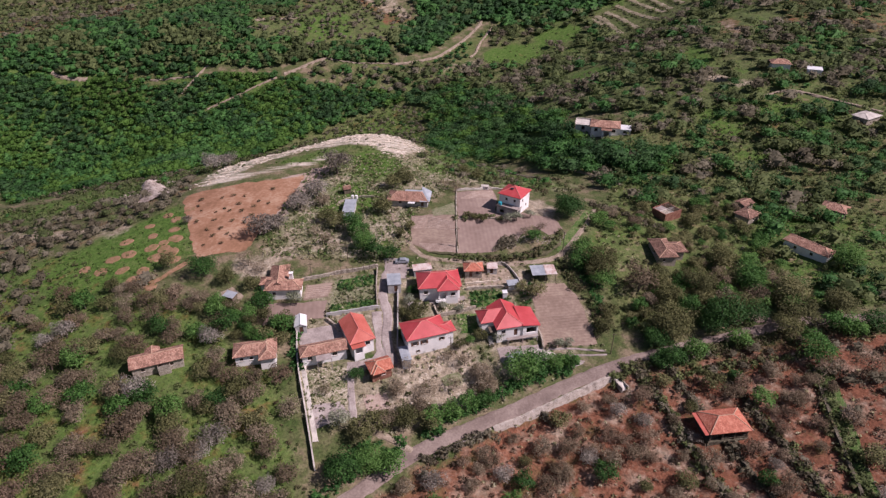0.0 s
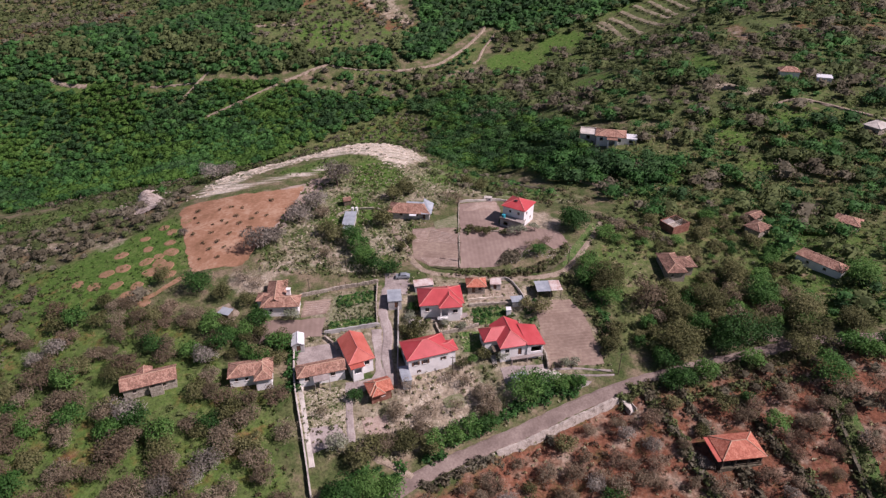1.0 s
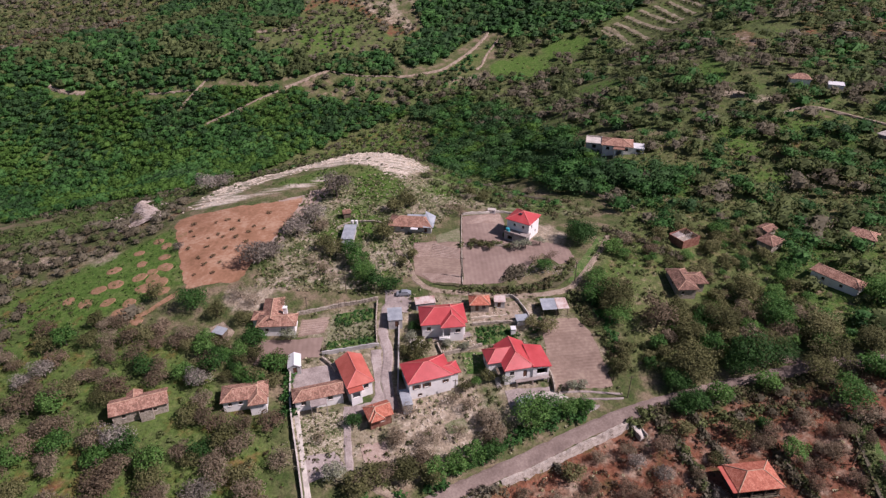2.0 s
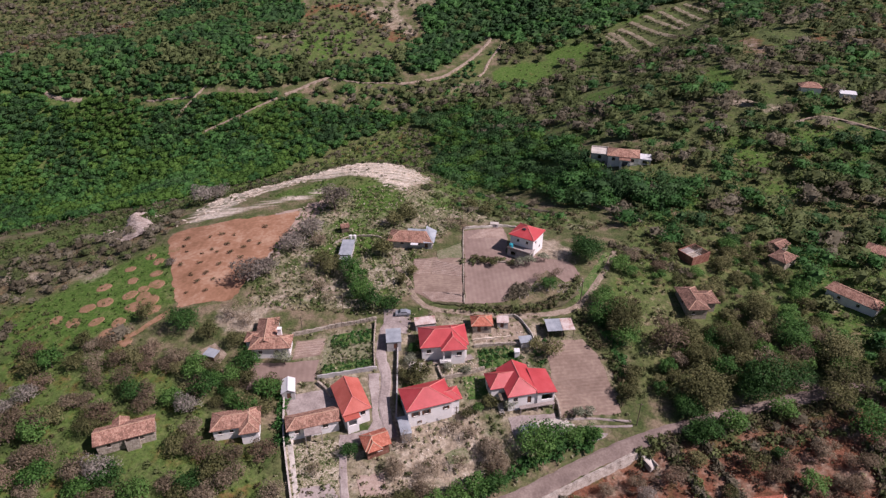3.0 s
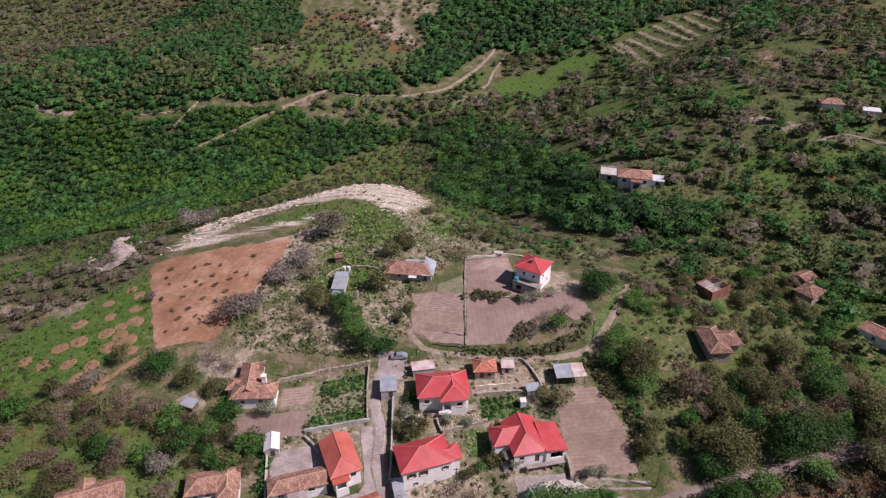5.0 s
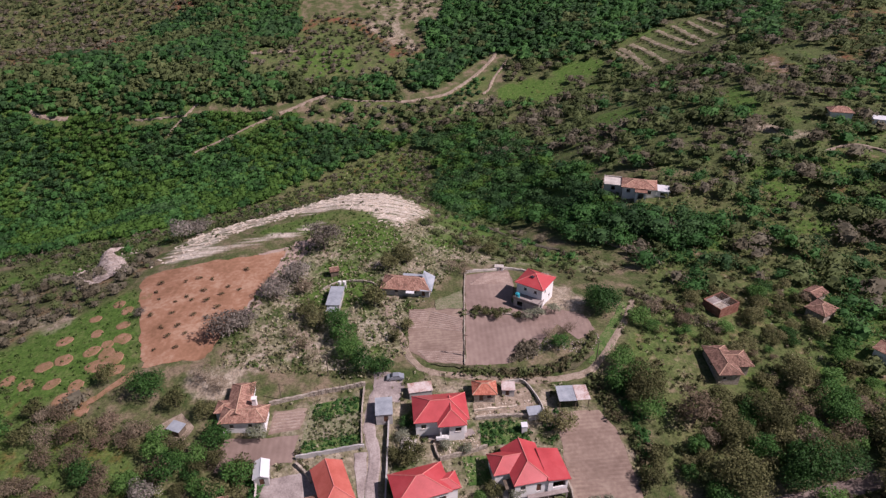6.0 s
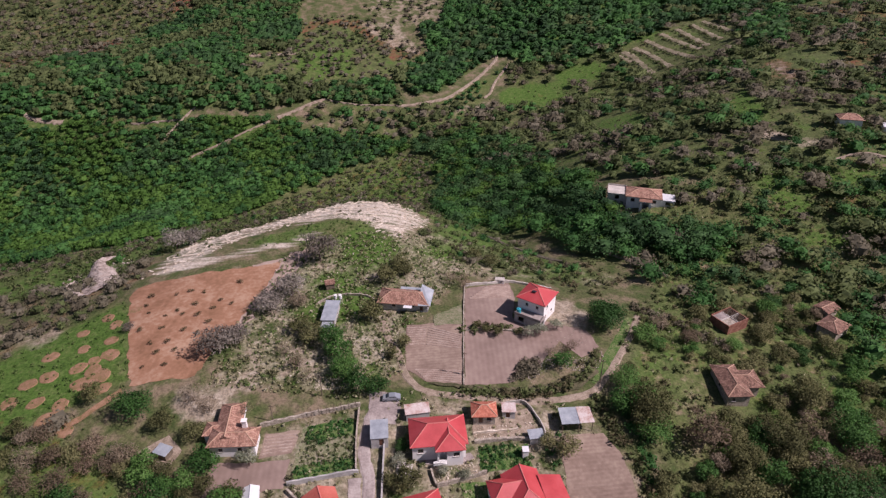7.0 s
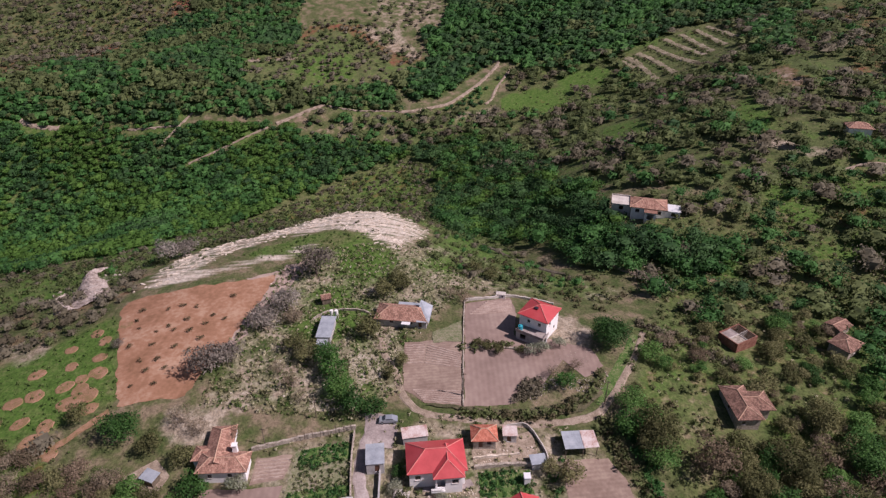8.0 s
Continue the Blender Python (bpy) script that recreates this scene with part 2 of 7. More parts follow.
M = dict(
    red_roof=material("red_painted_roof", [(0.42, 0.052, 0.055), (0.5, 0.068, 0.072), (0.55, 0.095, 0.1)], 0.25, 0.4, 0.15, tiles=(0.3, 0.36), tile_mix=0.06, fine=0.1, spec=0.6),
    orange_roof=material("new_clay_roof", [(0.36, 0.11, 0.07), (0.5, 0.165, 0.105), (0.58, 0.25, 0.17)], 0.8, 0.75, 0.5, tiles=(0.26, 0.34), fine=0.5),
    coral_roof=material("coral_sheet_roof", [(0.42, 0.1, 0.072), (0.5, 0.13, 0.098), (0.55, 0.165, 0.125)], 0.3, 0.5, 0.25, tiles=(0.3, 0.36), tile_mix=0.1, fine=0.15),
    old_roof=material("weathered_clay_roof", [(0.2, 0.11, 0.08), (0.38, 0.2, 0.145), (0.5, 0.32, 0.24)], 0.9, 0.85, 0.6, tiles=(0.24, 0.4), fine=0.7),
    mossy_roof=material("mossy_dark_clay_roof", [(0.11, 0.065, 0.048), (0.25, 0.135, 0.1), (0.36, 0.22, 0.165)], 0.8, 0.9, 0.6, tiles=(0.24, 0.4), fine=0.8),
    ridge_red=material("red_ridge_cap", [(0.58, 0.16, 0.14), (0.64, 0.24, 0.21)], 1.0, 0.6),
    ridge_old=material("mortared_clay_ridge", [(0.4, 0.22, 0.14), (0.56, 0.4, 0.3)], 1.5, 0.85),
    white_wall=material("whitewashed_plaster", [(0.68, 0.66, 0.65), (0.81, 0.79, 0.78), (0.86, 0.84, 0.83)], 0.4, 0.9, 0.1),
    grey_wall=material("bare_render", [(0.28, 0.27, 0.27), (0.42, 0.41, 0.4), (0.5, 0.48, 0.46)], 0.5, 0.92, 0.15),
    stone_wall=material("rubble_stone", [(0.17, 0.14, 0.11), (0.34, 0.29, 0.24), (0.5, 0.45, 0.38)], 1.6, 0.92, 0.6, fine=0.8),
    brick_wall=material("red_hollow_brick", [(0.14, 0.06, 0.042), (0.23, 0.095, 0.065), (0.32, 0.18, 0.135)], 1.2, 0.9, 0.4, fine=0.7),
    road_stone=material("pale_road_stone", [(0.2, 0.165, 0.14), (0.4, 0.345, 0.3), (0.52, 0.46, 0.41)], 0.9, 0.92, 0.5, fine=0.9),
    # stone colours darkened to carry shade: gully track, orchard terraces, pavilion floor
    shade_dark_stone=material("stone_in_shade_tone", [(0.04, 0.04, 0.025), (0.09, 0.08, 0.055), (0.17, 0.145, 0.11)], 1.2, 0.95, 0.6, fine=0.9),
    concrete=material("worn_concrete", [(0.2, 0.165, 0.155), (0.31, 0.262, 0.245), (0.42, 0.37, 0.345)], 0.3, 0.92, 0.15, fine=0.5),
    pale_concrete=material("pale_concrete", [(0.34, 0.31, 0.28), (0.5, 0.46, 0.42), (0.6, 0.56, 0.51)], 0.4, 0.92, 0.2, fine=0.5),
    asphalt=material("dusty_asphalt", [(0.16, 0.12, 0.105), (0.22, 0.168, 0.146), (0.29, 0.23, 0.2)], 0.25, 0.93, 0.1, fine=0.6),
    dirt=material("pale_dirt_track", [(0.17, 0.135, 0.095), (0.28, 0.22, 0.165), (0.4, 0.33, 0.265)], 0.6, 0.95, 0.3, fine=0.9),
    sheet=material("galvanised_sheet", [(0.3, 0.33, 0.37), (0.42, 0.46, 0.5), (0.52, 0.55, 0.58)], 0.5, 0.5, 0.3, stripes=0.25, fine=0.3, metal=0.3),
    white_sheet=material("white_painted_sheet", [(0.62, 0.63, 0.65), (0.75, 0.75, 0.76)], 0.5, 0.5, 0.2, stripes=0.3, fine=0.2),
    rust_sheet=material("rust_streaked_sheet", [(0.36, 0.2, 0.16), (0.56, 0.47, 0.44), (0.64, 0.6, 0.58)], 0.45, 0.7, 0.3, fine=0.5),
    dark_wood=material("grey_weathered_wood", [(0.09, 0.07, 0.05), (0.2, 0.16, 0.12)], 1.5, 0.9, 0.2),
    frame_wood=material("brown_window_wood", [(0.1, 0.045, 0.03), (0.16, 0.08, 0.05)], 2, 0.6),
    white_paint=material("white_paint", [(0.7, 0.7, 0.68), (0.8, 0.8, 0.78)], 1, 0.5),
    glass=material("window_glass", [(0.02, 0.025, 0.03), (0.035, 0.04, 0.05)], 1, 0.08, spec=0.6),
    blue_plastic=material("turquoise_plastic", [(0.02, 0.3, 0.38), (0.03, 0.36, 0.45)], 1, 0.4),
    car_paint=material("silver_car_paint", [(0.3, 0.33, 0.37), (0.36, 0.39, 0.43)], 1, 0.3, metal=0.3, spec=0.5),
    rubber=material("black_rubber", [(0.015, 0.015, 0.015), (0.03, 0.03, 0.03)], 4, 0.8),
    bark=material("grey_brown_bark", [(0.07, 0.05, 0.04), (0.17, 0.135, 0.11)], 3, 0.95, 0.3),
    ploughed=material("ploughed_mauve_earth", [(0.21, 0.15, 0.125), (0.262, 0.19, 0.16), (0.32, 0.245, 0.205)], 0.06, 0.95, 0.05, stripes=1.3, stripe_turn=-4, fine=0.5),
    ploughed_wide=material("ridged_mauve_earth", [(0.2, 0.142, 0.112), (0.255, 0.185, 0.148), (0.33, 0.255, 0.2)], 0.12, 0.95, 0.18, stripes=0.9, stripe_turn=82, fine=0.6),
    red_earth=material("terracotta_field_earth", [(0.22, 0.115, 0.064), (0.31, 0.165, 0.1), (0.41, 0.265, 0.18)], 0.1, 0.95, 0.3, fine=0.55),
    mound_earth=material("orange_mound_earth", [(0.16, 0.13, 0.05), (0.27, 0.155, 0.09), (0.35, 0.21, 0.14)], 0.5, 0.95, 0.3, fine=0.9),
    pale_soil=material("pale_dry_soil", [(0.28, 0.2, 0.165), (0.36, 0.275, 0.23), (0.44, 0.35, 0.3)], 0.4, 0.95, 0.3, fine=0.8),
    terrace_soil=material("pale_terrace_soil", [(0.12, 0.115, 0.06), (0.25, 0.21, 0.14), (0.36, 0.31, 0.23)], 0.2, 0.95, 0.3, fine=1.0),
    thin_grass=material("thin_green_grass", [(0.1, 0.13, 0.055), (0.19, 0.19, 0.11), (0.27, 0.24, 0.17)], 0.3, 0.95, 0.4, fine=1.0),
    limestone=material("bleached_limestone", [(0.42, 0.35, 0.27), (0.58, 0.5, 0.41), (0.7, 0.63, 0.54)], 0.35, 0.93, 0.6, fine=0.9, island=0.3),
    pink_rock=material("pinkish_bedded_rock", [(0.19, 0.15, 0.125), (0.38, 0.31, 0.27), (0.55, 0.48, 0.43)], 0.5, 0.93, 0.6, fine=1.0),
    lawn=material("lush_garden_green", [(0.035, 0.085, 0.015), (0.07, 0.14, 0.03), (0.2, 0.2, 0.1)], 0.5, 0.95, 0.6, fine=1.2),
    bank_grass=material("dark_weedy_bank", [(0.045, 0.05, 0.022), (0.09, 0.085, 0.045), (0.15, 0.125, 0.08)], 0.5, 0.95, 0.6, fine=1.1),
    stubble=material("dry_weedy_ground", [(0.09, 0.12, 0.045), (0.25, 0.215, 0.145), (0.46, 0.41, 0.33)], 0.35, 0.95, 0.5, fine=1.2),
    leaf_green=material("broadleaf_green", [(0.032, 0.095, 0.02), (0.066, 0.18, 0.036), (0.125, 0.255, 0.06)], 0.25, 0.7, leafy=0.33, island=0.22, each=0.5),
    leaf_olive=material("olive_green_leaf", [(0.09, 0.095, 0.036), (0.15, 0.155, 0.06), (0.215, 0.21, 0.095)], 0.25, 0.8, leafy=0.28, island=0.26, each=0.6),
    leaf_grey=material("grey_brown_twig", [(0.185, 0.142, 0.094), (0.26, 0.206, 0.14), (0.335, 0.275, 0.195)], 0.25, 0.9, leafy=0.4, island=0.22, each=0.6),
    leaf_brown=material("reddish_brown_twig", [(0.16, 0.11, 0.075), (0.235, 0.17, 0.118), (0.31, 0.235, 0.165)], 0.25, 0.9, leafy=0.35, island=0.22, each=0.5),
    leaf_dark_brown=material("dark_brown_leaf", [(0.07, 0.06, 0.03), (0.12, 0.095, 0.05), (0.17, 0.135, 0.075)], 0.25, 0.9, leafy=0.2, island=0.3, each=0.4),
    leaf_silver=material("grey_lilac_twig", [(0.2, 0.175, 0.145), (0.3, 0.27, 0.23), (0.4, 0.365, 0.32)], 0.25, 0.9, leafy=0.4, island=0.22, each=0.5),
    leaf_pale=material("pale_silvery_leaf", [(0.16, 0.19, 0.12), (0.27, 0.29, 0.2), (0.38, 0.39, 0.3)], 0.3, 0.8, leafy=0.25, island=0.25, each=0.3),
    dry_grass=material("dry_straw_grass", [(0.17, 0.175, 0.08), (0.3, 0.285, 0.155), (0.44, 0.41, 0.28)], 0.1, 0.95, leafy=0.15, island=0.5, fine=0.3),
    grass_blade=material("fresh_grass_blades", [(0.06, 0.115, 0.025), (0.09, 0.16, 0.036), (0.15, 0.21, 0.065)], 0.1, 0.9, leafy=0.3, island=0.3, fine=0.3),
    wood_lime=material("forest_yellow_green", [(0.046, 0.112, 0.017), (0.068, 0.158, 0.024), (0.1, 0.208, 0.037)], 0.025, 0.75, leafy=0.3, island=0.2, tint=True, fine=0.25),
    wood_mid=material("forest_mid_green", [(0.028, 0.096, 0.022), (0.046, 0.145, 0.033), (0.075, 0.198, 0.047)], 0.025, 0.75, leafy=0.3, island=0.2, tint=True, fine=0.25),
    wood_dark=material("forest_dark_green", [(0.024, 0.07, 0.022), (0.038, 0.1, 0.03), (0.06, 0.14, 0.042)], 0.025, 0.75, leafy=0.3, island=0.2, tint=True, fine=0.25),
    wood_olive=material("scrub_olive_green", [(0.065, 0.085, 0.03), (0.095, 0.13, 0.045), (0.14, 0.175, 0.065)], 0.03, 0.85, leafy=0.3, island=0.2, tint=True, fine=0.2),
    wood_mixed=material("scrub_mixed_green", [(0.12, 0.1, 0.055), (0.1, 0.13, 0.045), (0.15, 0.185, 0.07)], 0.03, 0.85, leafy=0.3, island=0.2, tint=True, fine=0.2),
    wood_brown=material("dry_red_brown_weed", [(0.1, 0.068, 0.045), (0.16, 0.108, 0.072), (0.215, 0.155, 0.108)], 0.03, 0.9, leafy=0.3, island=0.2, tint=True, fine=0.2),
    wood_grey=material("scrub_grey_brown", [(0.115, 0.1, 0.066), (0.165, 0.148, 0.1), (0.215, 0.195, 0.14)], 0.03, 0.9, leafy=0.35, island=0.18, tint=True, fine=0.2),
)


def ground_material():
    """Turf, bare earth, red earth and pale rock, laid out by the ground's own attributes and broken up by noise."""
    m = bpy.data.materials.new("hill_ground")
    m.use_nodes = True
    n, l = m.node_tree.nodes, m.node_tree.links
    bsdf = n["Principled BSDF"]
    bsdf.inputs["Roughness"].default_value, bsdf.inputs["Specular IOR Level"].default_value = 0.95, 0.2
    tc = n.new("ShaderNodeTexCoord")

    def noise_at(scale, detail=6):
        k = n.new("ShaderNodeTexNoise")
        k.inputs["Scale"].default_value, k.inputs["Detail"].default_value, k.inputs["Roughness"].default_value = scale, detail, 0.65
        l.new(tc.outputs["Object"], k.inputs["Vector"])
        return k.outputs["Fac"]

    def ramp(fac, stops):
        k = n.new("ShaderNodeValToRGB")
        e = k.color_ramp.elements
        e[0].position, e[1].position = stops[0][0], stops[-1][0]
        e[0].color, e[1].color = (*stops[0][1], 1), (*stops[-1][1], 1)
        for p, c in stops[1:-1]:
            e.new(p).color = (*c, 1)
        l.new(fac, k.inputs["Fac"])
        return k.outputs["Color"]

    def blend(name, noise_fac, under, over):
        att = n.new("ShaderNodeAttribute")
        att.attribute_name = name
        a = n.new("ShaderNodeMath")
        a.operation = "ADD"
        l.new(att.outputs["Fac"], a.inputs[0])
        l.new(noise_fac, a.inputs[1])
        b = n.new("ShaderNodeMapRange")
        b.inputs["From Min"].default_value, b.inputs["From Max"].default_value = 0.88, 1.12
        l.new(a.outputs[0], b.inputs["Value"])
        mix = n.new("ShaderNodeMix")
        mix.data_type = "RGBA"
        l.new(b.outputs["Result"], mix.inputs["Factor"])
        l.new(under, mix.inputs["A"])
        l.new(over, mix.inputs["B"])
        return mix.outputs["Result"]

    mid, fine, grit = noise_at(0.16), noise_at(0.6), noise_at(1.6, 6)
    lie = n.new("ShaderNodeMapping")
    lie.inputs["Rotation"].default_value, lie.inputs["Scale"].default_value = (0, 0, radians(-20)), (0.09, 0.75, 0.3)
    l.new(tc.outputs["Object"], lie.inputs["Vector"])
    strata = n.new("ShaderNodeTexNoise")
    strata.inputs["Scale"].default_value, strata.inputs["Detail"].default_value = 1.0, 5
    l.new(lie.outputs["Vector"], strata.inputs["Vector"])
    scrub = ramp(mid, [(0.34, (0.06, 0.095, 0.026)), (0.48, (0.12, 0.13, 0.055)), (0.62, (0.25, 0.195, 0.13))])
    grass = ramp(fine, [(0.3, (0.045, 0.1, 0.016)), (0.5, (0.08, 0.16, 0.03)), (0.7, (0.17, 0.2, 0.07))])
    earth = ramp(fine, [(0.3, (0.13, 0.057, 0.035)), (0.5, (0.225, 0.09, 0.052)), (0.7, (0.29, 0.145, 0.095))])
    tan = ramp(fine, [(0.3, (0.22, 0.175, 0.12)), (0.5, (0.375, 0.31, 0.232)), (0.7, (0.53, 0.465, 0.375))])
    rock = ramp(fine, [(0.3, (0.4, 0.335, 0.26)), (0.5, (0.6, 0.525, 0.44)), (0.7, (0.72, 0.655, 0.57))])
    drift = n.new("ShaderNodeMix")
    drift.data_type = "RGBA"
    l.new(ramp(noise_at(0.022, 8), [(0.42, (0, 0, 0)), (0.6, (0.6, 0.6, 0.6))]), drift.inputs["Factor"])
    l.new(grass, drift.inputs["A"])
    l.new(ramp(fine, [(0.3, (0.11, 0.1, 0.045)), (0.5, (0.17, 0.145, 0.075)), (0.7, (0.26, 0.2, 0.125))]), drift.inputs["B"])
    c = blend("turf", mid, scrub, drift.outputs["Result"])
    c = blend("lush", mid, c, ramp(fine, [(0.3, (0.05, 0.11, 0.016)), (0.5, (0.085, 0.165, 0.03)), (0.7, (0.15, 0.2, 0.06))]))
    c = blend("earth", mid, c, earth)
    c = blend("tan", mid, c, tan)
    c = blend("rock", strata.outputs["Fac"], c, rock)
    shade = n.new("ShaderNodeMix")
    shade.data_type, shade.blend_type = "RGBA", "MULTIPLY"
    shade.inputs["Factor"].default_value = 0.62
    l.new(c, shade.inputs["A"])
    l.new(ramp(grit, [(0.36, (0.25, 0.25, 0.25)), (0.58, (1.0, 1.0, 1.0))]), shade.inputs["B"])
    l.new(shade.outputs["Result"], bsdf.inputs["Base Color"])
    b = n.new("ShaderNodeBump")
    b.inputs["Strength"].default_value, b.inputs["Distance"].default_value = 0.7, 0.25
    l.new(grit, b.inputs["Height"])
    l.new(b.outputs["Normal"], bsdf.inputs["Normal"])
    return m


# ---- helpers for shapes ----
def part(name, bm, mat, parent, label=""):
    me = bpy.data.meshes.new(name)
    bm.to_mesh(me)
    bm.free()
    me.materials.append(mat)
    ob = new(name, me)
    ob.parent = parent
    if label:
        tagged(ob, label)
    return ob


def thing(name, x, y, yaw, label, category, group="", kind="", z=None, sink=0.0):
    ob = new(name)
    ob.empty_display_size = 0.5
    ob.matrix_world = pose(x, y, (at(x, y) if z is None else z) - sink, 0, 0, yaw)
    return tagged(ob, label, category, group, kind)


def box(bm, x0, x1, y0, y1, z0, z1):
    v = [bm.verts.new((x, y, z)) for z in (z0, z1) for x, y in ((x0, y0), (x1, y0), (x1, y1), (x0, y1))]
    for f in ((3, 2, 1, 0), (4, 5, 6, 7), (0, 1, 5, 4), (1, 2, 6, 5), (2, 3, 7, 6), (3, 0, 4, 7)):
        bm.faces.new([v[i] for i in f])
    return v


def boxes(*spans):
    bm = bmesh.new()
    for s in spans:
        box(bm, *s)
    return bm


def tube(bm, p, q, r0, r1, sides=6):
    p, q = Vector(p), Vector(q)
    u = (q - p).to_track_quat("Z", "Y").to_matrix()
    rings = []
    for c, r in ((p, r0), (q, r1)):
        rings.append([bm.verts.new(c + u @ Vector((r * math.cos(a * math.tau / sides), r * math.sin(a * math.tau / sides), 0))) for a in range(sides)])
    for i in range(sides):
        k = (i + 1) % sides
        bm.faces.new((rings[0][i], rings[0][k], rings[1][k], rings[1][i]))
    bm.faces.new(rings[1])
    bm.faces.new(rings[0][::-1])


def inside(px, py, poly):
    px, py = np.asarray(px, float), np.asarray(py, float)
    hit = np.zeros(px.shape, bool)
    for (x0, y0), (x1, y1) in zip(poly, poly[1:] + poly[:1]):
        if y0 != y1:
            hit ^= ((y0 > py) != (y1 > py)) & (px < (x1 - x0) * (py - y0) / (y1 - y0) + x0)
    return hit


def wobble(x, y, size):
    """A smooth uneven offset, used to roughen borders."""
    return size * (np.sin(x * 0.9 + 2 * np.sin(y * 0.37)) + np.sin(y * 1.3 + 2 * np.sin(x * 0.53))) / 2


def curve_through(points, step=1.5):
    """Places along a smooth line through the given ones."""
    p = [Vector((*q, 0)) for q in points]
    p = [2 * p[0] - p[1], *p, 2 * p[-1] - p[-2]]
    out = []
    for a, b, c, d in zip(p, p[1:], p[2:], p[3:]):
        k = max(2, int((c - b).length / step))
        for i in range(k):
            t = i / k
            out.append(0.5 * (2 * b + (c - a) * t + (2 * a - 5 * b + 4 * c - d) * t * t + (3 * b - a - 3 * c + d) * t ** 3))
    return out + [p[-2]]


def ribbon(name, points, width, mat, label, category, lift=0.1, rough=0.25, kind="structure", group=""):
    """A road or track that lies on the ground, with uneven edges and a skirt."""
    line = curve_through(points)
    bm = bmesh.new()
    rows = []
    for i, c in enumerate(line):
        d = (line[min(i + 1, len(line) - 1)] - line[max(i - 1, 0)]).normalized()
        s = Vector((-d.y, d.x, 0))
        row = []
        for k in range(7):
            u = (k / 6 - 0.5) * width
            q = c + s * (u + (wobble(c.x * 2, c.y * 2 + k, rough) if k in (0, 6) else 0))
            row.append(bm.verts.new((q.x, q.y, at(q.x, q.y) + (lift + 0.04 * (1 - abs(k / 3 - 1)) if 0 < k < 6 else lift * 0.4 - 0.1))))
        rows.append(row)
    for a, b in zip(rows, rows[1:]):
        for k in range(6):
            bm.faces.new((a[k], a[k + 1], b[k + 1], b[k]))
    bmesh.ops.recalc_face_normals(bm, faces=bm.faces)
    ob = part(name, bm, mat, None)
    return tagged(ob, label, category, group, kind)


def patch(name, poly, mat, label, category, lift=0.07, jitter=0.25, cell=2.0, kind="structure", furrow=0.0, furrow_step=1.0, furrow_turn=0.0, group=""):
    """A field or yard draped over the ground."""
    edge = []
    for (x0, y0), (x1, y1) in zip(poly, poly[1:] + poly[:1]):
        k = max(1, int(math.hypot(x1 - x0, y1 - y0) / 1.5))
        edge += [(x0 + (x1 - x0) * i / k, y0 + (y1 - y0) * i / k) for i in range(k)]
    bm = bmesh.new()
    face = bm.faces.new([bm.verts.new((x + wobble(x, y, jitter), y + wobble(y, x, jitter), 0)) for x, y in edge])
    xs, ys = [p[0] for p in poly], [p[1] for p in poly]
    for axis, lo, hi in ((0, min(xs), max(xs)), (1, min(ys), max(ys))):
        for k in range(math.ceil(lo / cell), math.floor(hi / cell) + 1):
            co, no = [0, 0, 0], [0, 0, 0]
            co[axis], no[axis] = k * cell, 1
            bmesh.ops.bisect_plane(bm, geom=bm.verts[:] + bm.edges[:] + bm.faces[:], plane_co=co, plane_no=no)
    z = land([v.co.x for v in bm.verts], [v.co.y for v in bm.verts])
    ca, sa = math.cos(radians(furrow_turn)), math.sin(radians(furrow_turn))
    for v, h in zip(bm.verts, z):
        v.co.z = h + lift + furrow * math.sin((v.co.x * ca + v.co.y * sa) * math.tau / furrow_step)
    bmesh.ops.triangulate(bm, faces=bm.faces[:])
    bmesh.ops.recalc_face_normals(bm, faces=bm.faces)
    if sum(f.normal.z for f in bm.faces) < 0:
        bmesh.ops.reverse_faces(bm, faces=bm.faces[:])
    ob = part(name, bm, mat, None)
    return tagged(ob, label, category, group, kind)


def garden_wall(points, height, thick, mat, label, lean=0.1, category="wall", batter=0.0, deep=1.2):
    """A wall that follows the ground, with an uneven top."""
    line = curve_through(points, 1.0)
    bm = bmesh.new()
    rows = []
    for i, c in enumerate(line):
        d = (line[min(i + 1, len(line) - 1)] - line[max(i - 1, 0)]).normalized()
        s = Vector((-d.y, d.x, 0)) * thick / 2
        g, top = at(c.x, c.y), height + lean * (math.sin(i * 2.3) + math.sin(i * 0.7))
        rows.append([bm.verts.new((c.x + sx * s.x, c.y + sx * s.y, g + z)) for sx, z in ((-1 - batter, -deep), (-0.94, top), (0.94, top), (1, -deep))])
    for a, b in zip(rows, rows[1:]):
        for k in range(4):
            j = (k + 1) % 4
            bm.faces.new((a[k], a[j], b[j], b[k]))
    bm.faces.new(rows[0])
    bm.faces.new(rows[-1][::-1])
    bmesh.ops.recalc_face_normals(bm, faces=bm.faces)
    ob = part("garden_wall", bm, mat, None)
    return tagged(ob, label, category, "", "structure")


